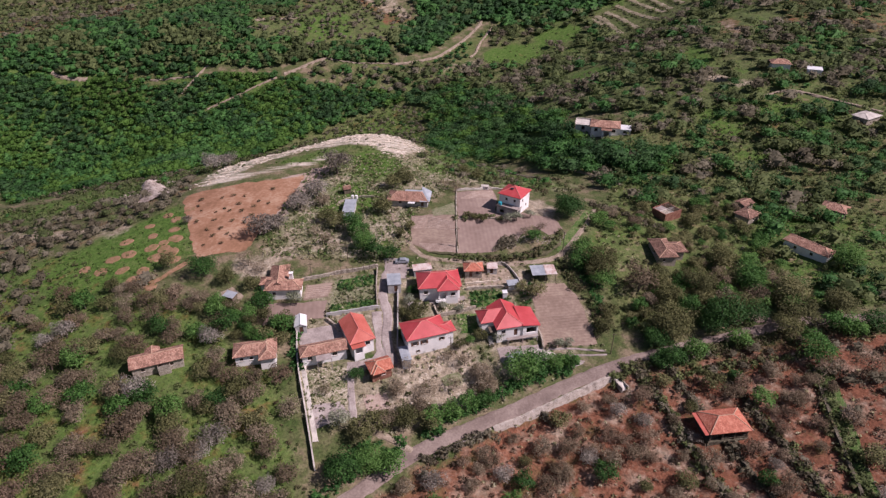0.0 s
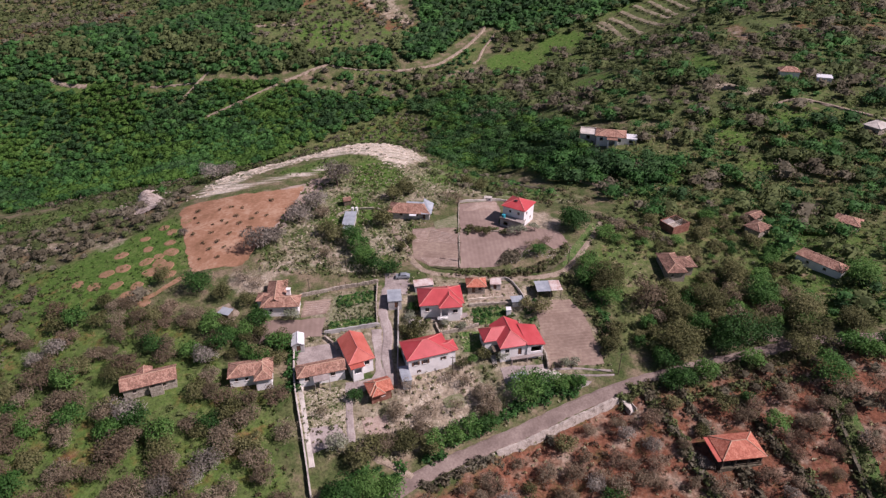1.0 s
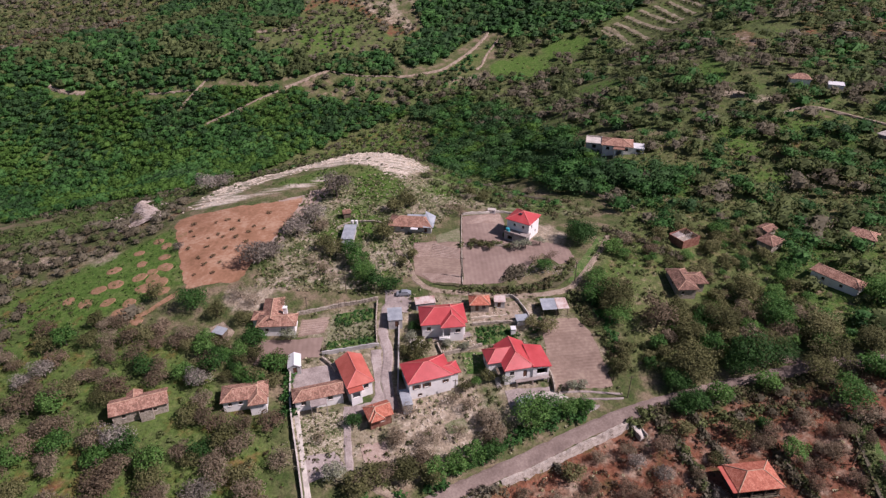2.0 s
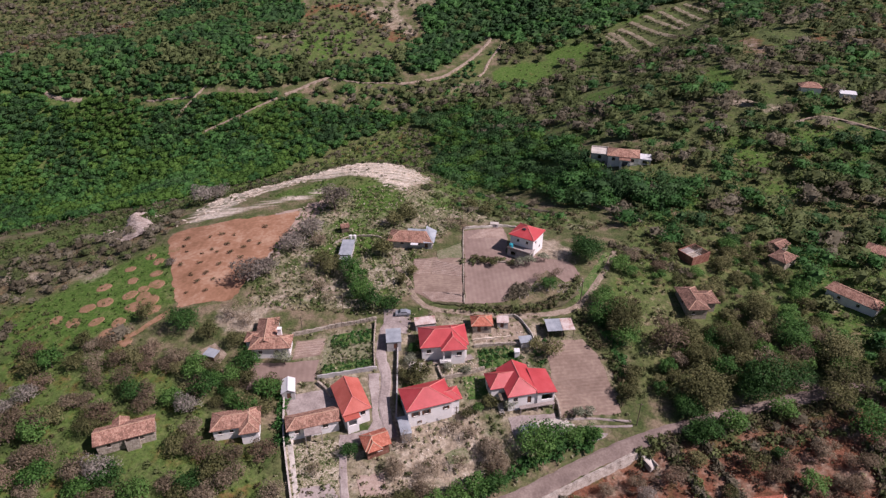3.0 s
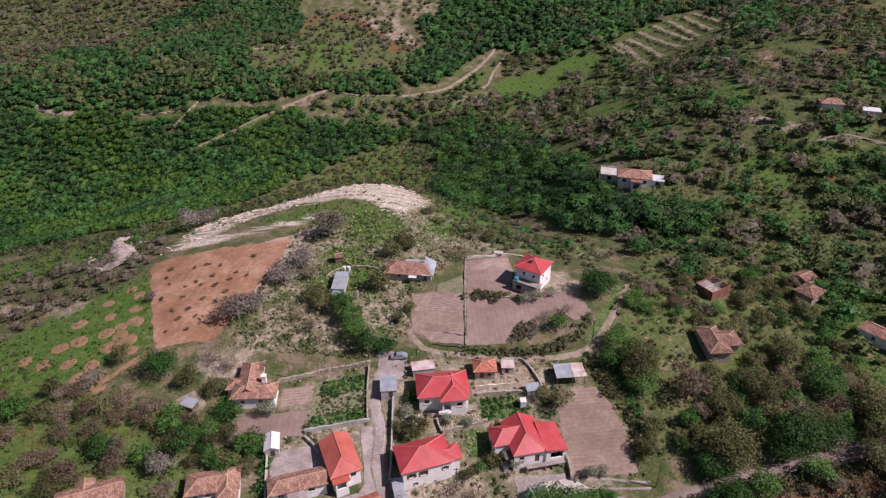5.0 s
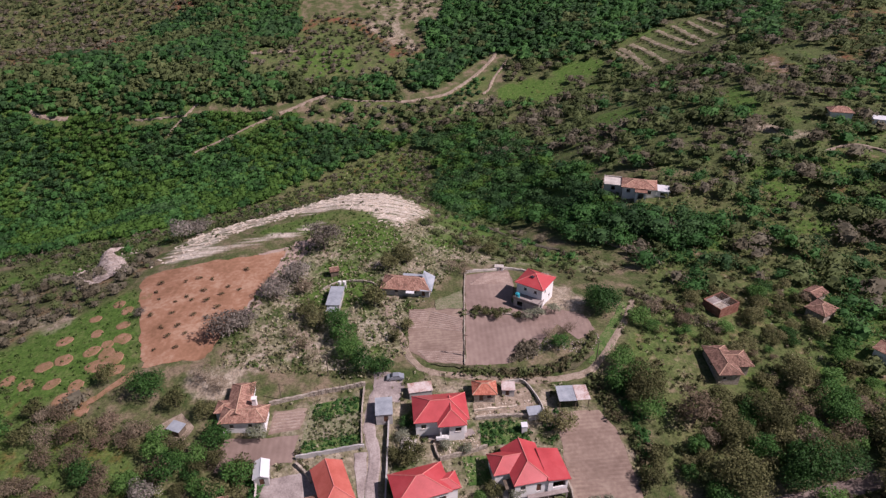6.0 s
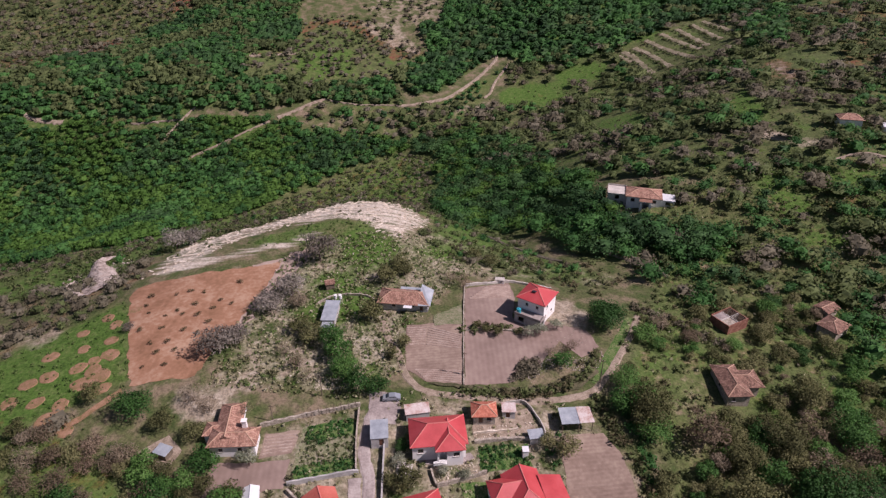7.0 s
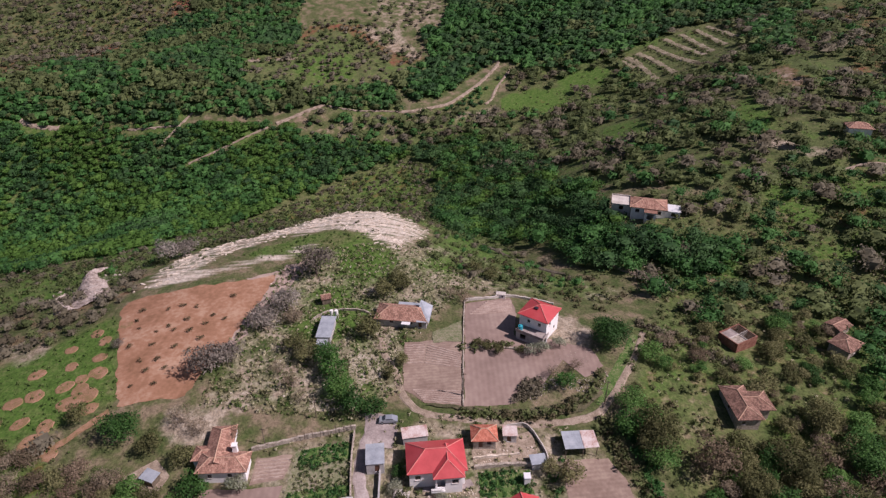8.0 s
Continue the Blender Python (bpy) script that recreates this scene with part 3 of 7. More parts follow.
# ---- house parts ----
def wall_ring(w, d, h, base, openings, thick=0.25, tops=None):
    """Four walls with real openings: openings are (side, middle, sill, width, height); side f, b, l or r."""
    bm = bmesh.new()
    sides = dict(f=(w, pose(-w / 2, -d / 2, 0, 0, 0, 0)), r=(d, pose(w / 2, -d / 2, 0, 0, 0, 90)), b=(w, pose(w / 2, d / 2, 0, 0, 0, 180)), l=(d, pose(-w / 2, d / 2, 0, 0, 0, -90)))
    for side, (length, m) in sides.items():
        holes = [(length / 2 + c - ww / 2, length / 2 + c + ww / 2, s, s + hh) for k, c, s, ww, hh in openings if k == side]
        us = sorted({0, length, *[u for o in holes for u in o[:2]]})
        vs = sorted({-base, h, *[v for o in holes for v in o[2:]]})
        for u0, u1 in zip(us, us[1:]):
            for v0, v1 in zip(vs, vs[1:]):
                if any(o[0] < (u0 + u1) / 2 < o[1] and o[2] < (v0 + v1) / 2 < o[3] for o in holes):
                    continue
                bm.faces.new([bm.verts.new(m @ Vector((u, 0, v))) for u, v in ((u0, v0), (u1, v0), (u1, v1), (u0, v1))])
        for u0, u1, v0, v1 in holes:
            ring = ((u0, v0), (u1, v0), (u1, v1), (u0, v1))
            for (a0, b0), (a1, b1) in zip(ring, ring[1:] + ring[:1]):
                bm.faces.new([bm.verts.new(m @ Vector(p)) for p in ((a0, 0, b0), (a1, 0, b1), (a1, thick, b1), (a0, thick, b0))])
    bmesh.ops.remove_doubles(bm, verts=bm.verts, dist=0.001)
    bmesh.ops.recalc_face_normals(bm, faces=bm.faces)
    return bm, sides


def roof_faces(bm, faces, thick):
    """Slopes with a UV that runs along the eave and up the slope, closed below."""
    uv = bm.loops.layers.uv.verify()
    for pts in faces:
        pts = [Vector(p) for p in pts]
        along = (pts[1] - pts[0]).normalized()
        normal = along.cross(pts[2] - pts[0]).normalized()
        up = normal.cross(along)
        top = [bm.verts.new(p) for p in pts]
        f = bm.faces.new(top)
        for loop, p in zip(f.loops, pts):
            loop[uv].uv = ((p - pts[0]).dot(along), (p - pts[0]).dot(up))
        low = [bm.verts.new(p - Vector((0, 0, thick))) for p in pts]
        bm.faces.new(low[::-1])
        bm.faces.new((top[1], top[0], low[0], low[1]))


def hip(w, d, z, rise, over=0.5, ends=(True, True), turn=False, thick=0.16, pull=0.95):
    """A hipped or gabled roof over w x d, ridge along x (or y if turn). Returns the mesh and its ridge lines."""
    if turn:
        w, d = d, w
    x, y = w / 2 + over, d / 2 + over
    run = min(y * pull, x * 0.98)
    xl, xr = (-x + run if ends[0] else -x), (x - run if ends[1] else x)
    a, b, c, e = (-x, -y, z), (x, -y, z), (x, y, z), (-x, y, z)
    p, q = (xl, 0, z + rise), (xr, 0, z + rise)
    faces = [(a, b, q, p), (c, e, p, q)]
    if ends[1]:
        faces.append((b, c, q))
    if ends[0]:
        faces.append((e, a, p))
    lines = [(p, q)] + ([(b, q), (c, q)] if ends[1] else []) + ([(a, p), (e, p)] if ends[0] else [])
    m = Matrix.Rotation(radians(90), 4, "Z") if turn else Matrix.Identity(4)
    bm = bmesh.new()
    roof_faces(bm, [[m @ Vector(v) for v in f] for f in faces], thick)
    return bm, [(m @ Vector(s), m @ Vector(t)) for s, t in lines if (Vector(t) - Vector(s)).length > 0.2]


def ridge_caps(roof, lines, mat, r=0.11):
    for s, t in lines:
        bm = bmesh.new()
        tube(bm, s, t, r, r, 6)
        part("ridge_cap", bm, mat, roof)


def window(parent, m, width, height, sill, centre, frame_mat, shutters=False):
    """A window set back in its opening: frame with a mullion, pane and sill."""
    ob = part("window", boxes((-width / 2, -width / 2 + 0.07, 0, 0.07, 0, height), (width / 2 - 0.07, width / 2, 0, 0.07, 0, height), (-width / 2 + 0.07, width / 2 - 0.07, 0, 0.07, 0, 0.07),
                              (-width / 2 + 0.07, width / 2 - 0.07, 0, 0.07, height - 0.07, height), (-0.03, 0.03, 0.005, 0.06, 0.07, height - 0.07)), frame_mat, parent)
    ob.matrix_local = m @ pose(centre, 0.1, sill)
    part("pane", boxes((-width / 2 + 0.06, width / 2 - 0.06, 0.03, 0.045, 0.06, height - 0.06)), M["glass"], ob)
    part("sill", boxes((-width / 2 - 0.1, width / 2 + 0.1, -0.22, -0.02, -0.09, -0.005)), M["pale_concrete"], ob)
    if shutters:
        for sx in (-1, 1):
            part("shutter", boxes((sx * width * 0.67 - width * 0.16, sx * width * 0.67 + width * 0.16, -0.17, -0.12, 0, height)), frame_mat, ob)
    return ob


def door(parent, m, width, height, sill, centre, mat):
    ob = part("door", boxes((-width / 2, width / 2, 0, 0.06, 0, height), (-width / 2 + 0.12, width / 2 - 0.12, -0.02, 0, 0.15, height * 0.45), (-width / 2 + 0.12, width / 2 - 0.12, -0.02, 0, height * 0.52, height - 0.15)), mat, parent)
    ob.matrix_local = m @ pose(centre, 0.12, sill)
    part("handle", boxes((width / 2 - 0.16, width / 2 - 0.12, -0.07, -0.02, height * 0.48, height * 0.55)), M["sheet"], ob)


def house(name, label, x, y, yaw, w, d, h, rise, wall, roof, ridge, openings=(), ends=(True, True), turn=False, over=0.5, frame_mat=None, base=2.2, lift=0.4, category="house",
          roof_label="", kind="hip", shutters=False, wall_label="", pull=0.95):
    """A house: walls with openings, windows and doors, and a hipped, gabled or lean-to roof with ridge caps."""
    home = thing(name, x, y, yaw, label, category)
    home.location.z += lift
    bm, sides = wall_ring(w, d, h, base + lift, [o[:5] for o in openings])
    if kind == "hip":
        span = w if turn else d
        for k, on in enumerate(ends):
            if not on:
                s = -1 if k == 0 else 1
                tri = [(s * w / 2, -d / 2, h), (s * w / 2, d / 2, h), (s * w / 2, 0, h + rise * 0.88)] if not turn else [(-w / 2, s * d / 2, h), (w / 2, s * d / 2, h), (0, s * d / 2, h + rise * 0.88)]
                bm.faces.new([bm.verts.new(v) for v in tri])
    body = part("wall", bm, wall, home, wall_label)
    for o in openings:
        m = sides[o[0]][1] @ pose(sides[o[0]][0] / 2, 0, 0)
        if len(o) > 5 and o[5] == "door":
            door(home, m, o[3], o[4], o[2], o[1], frame_mat or M["frame_wood"])
        elif len(o) > 5:
            pass
        else:
            window(home, m, o[3], o[4], o[2], o[1], frame_mat or M["frame_wood"], shutters)
    if kind == "hip":
        bm, lines = hip(w, d, h + 0.02, rise, over, ends, turn, pull=pull)
        top = part("roof", bm, roof, home, roof_label)
        ridge_caps(top, lines, ridge)
    elif kind == "shed":
        bm = bmesh.new()
        X, Y = w / 2 + over, d / 2 + over
        roof_faces(bm, [((-X, -Y, h + 0.02), (X, -Y, h + 0.02), (X, Y, h + rise), (-X, Y, h + rise))], 0.1)
        part("roof", bm, roof, home, roof_label)
    return home


def extra_roof(home, roof, ridge, w, d, z, rise, place, ends=(True, True), turn=False, over=0.4, label=""):
    bm, lines = hip(w, d, z, rise, over, ends, turn)
    top = part("roof", bm, roof, home, label)
    top.matrix_local = place
    ridge_caps(top, lines, ridge)


def annex(home, w, d, h, base, wall, place, openings=(), frame_mat=None):
    bm, sides = wall_ring(w, d, h, base, [o[:5] for o in openings])
    body = part("wall", bm, wall, home)
    body.matrix_local = place
    for o in openings:
        if len(o) == 5:
            window(home, place @ sides[o[0]][1] @ pose(sides[o[0]][0] / 2, 0, 0), o[3], o[4], o[2], o[1], frame_mat or M["frame_wood"])
    return body


# ---- plants ----
def leaf_cloud(rng, lobes, count, size, slim=1.0, shell=0.5, loose=0.4):
    """Small leaves spread through a crown's lobes. Returns, leaf by leaf, three corners and the way it faces."""
    lobes = np.array(lobes, float)
    weight = lobes[:, 3] * lobes[:, 4]
    pick = rng.choice(len(lobes), count, p=weight / weight.sum())
    way = rng.normal(size=(count, 3))
    way /= np.linalg.norm(way, axis=1)[:, None]
    way[:, 2] = np.where(way[:, 2] < -0.35, -way[:, 2], way[:, 2])
    r = shell + (1 - shell) * rng.random(count) ** 0.7
    L = lobes[pick]
    radii = L[:, [3, 3, 4]]
    centre = L[:, :3] + way * radii * r[:, None] * (1 + 0.14 * rng.normal(size=count))[:, None]
    normal = way + 0.75 * rng.normal(size=(count, 3)) + np.array([0, 0, 0.35])
    normal /= np.linalg.norm(normal, axis=1)[:, None]
    side = np.cross(normal, rng.normal(size=(count, 3)))
    side /= np.linalg.norm(side, axis=1)[:, None] + 1e-9
    up = np.cross(normal, side)
    s = size * (0.6 + 0.8 * rng.random(count))[:, None]
    a, b, c = centre - up * s * slim * 0.4 - side * s * 0.5, centre - up * s * slim * 0.4 + side * s * 0.5, centre + up * s * slim * 0.5 + normal * s * 0.1
    outward = (1.1 - loose) * way + loose * rng.normal(size=(count, 3)) + np.array([0, 0, 0.35])
    outward /= np.linalg.norm(outward, axis=1)[:, None]
    wrong = (np.cross(b - a, c - a) * outward).sum(1) < 0
    a[wrong], b[wrong] = b[wrong].copy(), a[wrong].copy()
    return np.stack([a, b, c, outward], 1)


def crown_shell(rng, lobes, rings=4, around=10, fill=0.86):
    """The closed inner mass of a dense crown, as triangles of the same kind as the leaves."""
    lobes = np.array(lobes, float)
    mid = lobes[:, :3].mean(0)
    rows = []
    for i in range(rings + 1):
        e = -0.35 + (math.pi / 2 + 0.35) * i / rings
        for j in range(around):
            a = (j + 0.5 * (i % 2)) * math.tau / around
            way = np.array([math.cos(a) * math.cos(e), math.sin(a) * math.cos(e), math.sin(e)])
            reach = max(((lobes[:, :3] - mid) @ way + lobes[:, 3] * 0.92 * np.exp(-(np.linalg.norm(np.cross(lobes[:, :3] - mid, way), axis=1) / lobes[:, 3]) ** 2 * 0.5)).max(), 0.3)
            rows.append((mid + way * reach * fill * (1 + 0.09 * rng.normal()), way))
    out = []
    for i in range(rings):
        for j in range(around):
            p, q, r, s = rows[i * around + j], rows[i * around + (j + 1) % around], rows[(i + 1) * around + j], rows[(i + 1) * around + (j + 1) % around]
            for tri in ((p, q, s), (p, s, r)):
                out.append([tri[0][0], tri[1][0], tri[2][0], (tri[0][1] + tri[1][1] + tri[2][1]) * 0.23 + 0.3 * rng.normal(size=3) + np.array([0, 0, 0.55])])
    out = np.array(out)
    out[:, 3] /= np.linalg.norm(out[:, 3], axis=1)[:, None]
    return out


def crown_lobes(rng, radius, height, count, spread=0.62):
    out = [(0, 0, height, radius * 0.72, radius * 0.62)]
    for i in range(count):
        a = i * math.tau / count + rng.random() * 0.9
        k = radius * spread * (0.7 + 0.5 * rng.random())
        s = radius * (0.38 + 0.24 * rng.random())
        out.append((k * math.cos(a), k * math.sin(a), height + radius * (rng.random() * 0.75 - 0.42), s, s * 0.85))
    return out


def faces_mesh(name, faces, mat, tint=None, facing=None):
    """One mesh from an array of loose triangles or quads; facing: a soft normal for each."""
    n, k = faces.shape[:2]
    me = bpy.data.meshes.new(name)
    me.vertices.add(n * k)
    me.vertices.foreach_set("co", np.ascontiguousarray(faces, np.float32).ravel())
    me.loops.add(n * k)
    me.loops.foreach_set("vertex_index", np.arange(n * k, dtype=np.int32))
    me.polygons.add(n)
    me.polygons.foreach_set("loop_start", np.arange(0, n * k, k, dtype=np.int32))
    me.update(calc_edges=True)
    if facing is not None:
        me.polygons.foreach_set("use_smooth", np.ones(n, bool))
        me.normals_split_custom_set(np.repeat(facing, k, 0).astype(np.float32))
    if tint is not None:
        att = me.attributes.new("tint", "FLOAT", "POINT")
        att.data.foreach_set("value", np.repeat(np.asarray(tint, np.float32), k))
    me.materials.append(mat)
    return me


def tree_kind(name, label, category, seed, radius, height, trunk, leaves, size, mat, lobes=7, slim=0.9, shell=0.5, twigs=0, limb_count=5):
    """One tree at the origin: tapered trunk with limbs, and a crown of leaf clumps."""
    rng = np.random.default_rng(seed)
    ob = new(name)
    ob.empty_display_size = 0.3
    tagged(ob, label, category)
    shape = crown_lobes(rng, radius, height, lobes)
    bm = bmesh.new()
    fork = Vector((0.1, 0.05, max(0.5, height * 0.38)))
    tube(bm, (0, 0, -0.6), fork, trunk, trunk * 0.7)
    for lx, ly, lz, lr, lh in shape[1:limb_count + 1]:
        mid = Vector((lx * 0.45, ly * 0.45, fork.z + (lz - fork.z) * 0.55))
        tube(bm, fork, mid, trunk * 0.5, trunk * 0.3, 5)
        tube(bm, mid, (lx, ly, lz), trunk * 0.3, trunk * 0.08, 5)
        for k in range(twigs):
            e = Vector((lx, ly, lz)) + Vector(rng.normal(size=3)) * lr * 0.7
            tube(bm, mid.lerp(Vector((lx, ly, lz)), 0.3 + 0.6 * rng.random()), e, trunk * 0.16, trunk * 0.03, 4)
    part("trunk", bm, M["bark"], ob)
    leaf = leaf_cloud(rng, shape, leaves, size, slim, shell)
    crown = new("crown", faces_mesh("crown", leaf[:, :3], mat, None, leaf[:, 3]))
    crown.parent = ob
    return ob


def stuff(name, places, kinds, mat, label, category, seed, low=0.7, high=1.3):
    """Many small crowns as one mesh: places are x, y, size."""
    rng = np.random.default_rng(seed)
    places = np.asarray(places, float)
    places = places[inside(places[:, 0], places[:, 1], SEEN) | (np.arange(len(places)) % 5 == 0)]
    z = land(places[:, 0], places[:, 1])
    chunks, tints = [], []
    for (x, y, s), g in zip(places, z):
        q = kinds[rng.integers(len(kinds))]
        a = rng.random() * math.tau
        c, sn = math.cos(a) * s, math.sin(a) * s
        out = np.empty_like(q)
        out[..., 0] = q[..., 0] * c - q[..., 1] * sn
        out[..., 1] = q[..., 0] * sn + q[..., 1] * c
        out[..., 2] = q[..., 2] * s
        out[:, 3] /= s
        out[:, :3, 2] *= 0.85 + 0.35 * rng.random()
        out[:, :3] += (x, y, g)
        chunks.append(out)
        tints.append(np.full(len(q), rng.random()))
    leaf = np.concatenate(chunks)
    ob = new(name, faces_mesh(name, leaf[:, :3], mat, np.concatenate(tints), leaf[:, 3]))
    return tagged(ob, label, category, "", "stuff")


def scatter(seed, poly, spacing, keep=None, avoid=(), drift=None):
    """Uneven places inside a polygon, about spacing apart."""
    rng = np.random.default_rng(seed)
    xs, ys = [p[0] for p in poly], [p[1] for p in poly]
    gx, gy = np.meshgrid(np.arange(min(xs), max(xs), spacing), np.arange(min(ys), max(ys), spacing))
    px = gx.ravel() + rng.uniform(-0.46, 0.46, gx.size) * spacing + (np.arange(gx.shape[0]) % 2)[:, None].repeat(gx.shape[1], 1).ravel() * spacing / 2
    py = gy.ravel() + rng.uniform(-0.46, 0.46, gx.size) * spacing
    ok = inside(px + wobble(px, py, spacing * 0.4), py, poly)
    for other in avoid:
        ok &= ~inside(px, py, other)
    if drift is not None:
        ok &= np.sin(px * 0.07 + 1.6 * np.sin(py * 0.045)) + np.sin(py * 0.1 + 1.4 * np.sin(px * 0.06 + 1)) + 0.5 * rng.normal(size=px.size) > drift
    if keep is not None:
        ok &= rng.random(px.size) < keep
    return np.stack([px[ok], py[ok]], 1)


# ---- ground ----
GROVE = [(-175, 172), (-113, 169), (-95, 150), (-80, 148), (-68, 141), (-54, 126), (-40, 118), (-33, 99), (-28, 83), (-24, 62), (-120, 60), (-175, 110)]
ORCHARD = [(-27, 74), (-15.5, 86.6), (-3.6, 96.4), (4, 100.2), (17, 107), (42, 119), (58, 123), (77, 127), (96, 130), (125, 128), (160, 124), (150, 60), (-14, 58)]
MEADOW = [(-104.7, 184), (-92, 197), (-74, 160), (-95, 150), (-110, 143), (-126, 165)]
RIM = [(-93, 208), (-91, 226), (-84, 238), (-66, 243), (-43, 258), (-22, 265), (-8, 252), (-8, 244), (-17, 226), (-24, 230), (-29, 236), (-39, 239), (-48, 239), (-58, 234), (-71, 226), (-78, 216), (-86, 208)]
LOW_RIM = [(-90, 203), (-82, 209), (-67, 214), (-54, 218), (-42, 226), (-35, 229), (-43, 232), (-56, 225), (-70, 219), (-86, 213)]
RIM_GRASS = [(-71, 222), (-58, 231), (-46, 238), (-29, 235), (-25, 230), (-43, 232), (-58, 224)]
VILLAGE = [(-40, 131), (-36, 104), (-22, 99), (-8, 101), (12, 109.5), (30, 118), (43, 123.6), (43, 127), (36, 155), (20, 158), (-4, 160), (-20, 156), (-40, 148)]
PLATEAU = [(-56, 160), (-20, 156), (-9, 166), (-8, 184), (4, 205), (12, 215), (-10, 232), (-45, 226), (-56, 205)]
FAR_WOOD = [(-186, 259), (-156, 251), (-147, 261), (-129, 262), (-124, 274), (-113, 293), (-103, 306), (-95, 320), (-85, 337), (-70, 349), (-55, 362), (-37, 370), (-24, 374), (-32, 382), (-58, 386), (-81, 386), (-95, 394), (-115, 391), (-146, 390), (-192, 391), (-237, 391), (-300, 391), (-235, 300)]
HIGH_WOOD = [(-300, 391), (-285, 424), (-263, 444), (-251, 456), (-222, 451), (-212, 492), (-201, 510), (-187, 523), (-201, 588), (-128, 633), (-110, 514), (-105, 469), (-132, 461), (-127, 425), (-96, 427), (-86, 413), (-83, 425), (-40, 437), (-30, 411), (-54, 410), (-77, 411), (-98, 403), (-116, 397), (-145, 398), (-150, 393), (-192, 392)]
CLEARING = [(-127, 425), (-132, 461), (-105, 469), (-110, 511), (-100, 522), (-68, 526), (-43, 514), (-18, 481), (-31, 461), (-40, 437), (-83, 425), (-86, 414), (-96, 427)]
MIDDLE_WOOD = [(-38, 439), (-24, 422), (-10, 428), (8, 453), (23, 475), (36, 473), (46, 461), (70, 464), (91, 466), (109, 470), (126, 478), (146, 495), (168, 495), (185, 492), (178, 454), (166, 409), (176, 398), (201, 456), (249, 513), (200, 590), (-8, 660), (-7, 530), (-25, 517), (-15, 478), (-31, 458)]
FAR_SLOPE = [(-80, 408), (-21, 412), (31, 414), (36, 462), (62, 470), (104, 474), (150, 492), (240, 505), (330, 500), (340, 330), (240, 255), (152, 262), (87, 266), (65, 276), (40, 311), (14, 354), (-7, 376), (-27, 390)]
RAVINE = [(-31, 381), (-4, 387), (14, 391), (29, 370), (43, 342), (48, 305), (56, 285), (57, 258), (62, 245), (72, 238), (91, 235), (87, 219), (72, 220), (64, 229), (57, 224), (47, 224), (40, 233), (33, 251), (22, 262), (12, 276), (4, 262), (-3, 270), (-9, 338), (-8, 363), (-20, 372)]
SCRUB = [(44, 132), (46, 150), (42, 164), (48, 189), (60, 205), (56, 234), (76, 262), (150, 270), (240, 262), (230, 128), (120, 136), (95, 138), (62, 131)]
BACK_SLOPE = [(-100, 290), (-93, 310), (-85, 335), (-70, 348), (-55, 361), (-37, 369), (-22, 373), (-9, 363), (-10, 338), (-3, 270), (-8, 252), (-22, 266), (-43, 258), (-66, 243), (-84, 239), (-100, 246), (-112, 276)]
LEFT_BANK = [(-300, 190), (-180, 196), (-118, 212), (-94, 226), (-84, 238), (-66, 243), (-44, 258), (-60, 285), (-90, 300), (-112, 276), (-125, 252), (-160, 228), (-300, 204)]
TERRACES = [(102, 462), (138, 486), (166, 491), (175, 463), (163, 439), (145, 437), (134, 425), (121, 409), (112, 426)]
TRACK_WOOD = [(-16, 413), (-2, 431), (16, 448), (32, 467), (36, 460), (22, 439), (17, 416)]
GREY_SCRUB = [(-88, 406), (-54, 408), (-34, 409), (15, 413), (33, 413), (24, 393), (-4, 387), (-31, 382), (-58, 386), (-81, 386)]
SPUR_SIDE = [(-8, 252), (-3, 268), (12, 274), (22, 259), (31, 240), (38, 225), (46, 220), (43, 211), (28, 211), (18, 211), (10, 215), (-1, 219), (-10, 232), (-8, 248)]
TOP_SCRUB = [(-67, 533), (-74, 644), (-8, 647), (-7, 530), (-25, 517), (-43, 515)]
GREENS = [[(71, 344), (79, 366), (93, 360), (87, 333), (81, 320)], [(119, 309), (130, 339), (136, 342), (133, 319), (130, 302)], [(62, 437), (69, 454), (83, 457), (100, 454), (84, 440)], [(25, 419), (29, 437), (54, 441), (66, 429), (61, 414)],
          [(111, 260), (117, 264), (117, 255), (124, 248), (121, 240), (115, 241), (110, 240), (110, 250)], [(126, 259), (138, 261), (149, 260), (147, 252), (135, 253)], [(108, 229), (116, 230), (135, 228), (133, 224), (109, 224)], [(-88, 430), (-101, 450), (-91, 471), (-69, 474), (-63, 441)]]
FRINGE = [(-186, 259), (-156, 251), (-129, 262), (-113, 293), (-95, 320), (-70, 349), (-37, 370), (-22, 373), (-9, 363), (-12, 330), (-30, 300), (-60, 285), (-90, 270), (-105, 246), (-130, 232), (-186, 240)]
OLD_MEADOW = [(48, 166), (63, 169), (65, 157), (60, 146.5), (50, 140.5), (43.5, 137), (42, 142), (49, 151)]
STONY = [(112, 300), (115, 305), (123, 300), (132, 292), (144, 282), (142, 275), (133, 275), (124, 283), (117, 291)]
MAUVE = [(153, 370), (163, 383), (167, 378), (165, 353), (159, 343), (151, 342)]
BURNT = [(-130, 452), (-129, 464), (-97, 467), (-111, 504), (-105, 517), (-68, 524), (-47, 513), (-18, 485), (-19, 475), (-42, 463), (-48, 481), (-74, 507), (-98, 508), (-96, 471)]
SLANT = [(-145, 362), (-140, 368), (-120, 380), (-104, 393), (-88, 408), (-80, 406), (-96, 389), (-116, 374), (-138, 360)]
SEEN = [(-96, 58), (-104, 78), (-170, 180), (-250, 322), (-385, 580), (-200, 680), (-10, 680), (285, 510), (285, 395), (155, 163), (106, 84), (100, 58)]
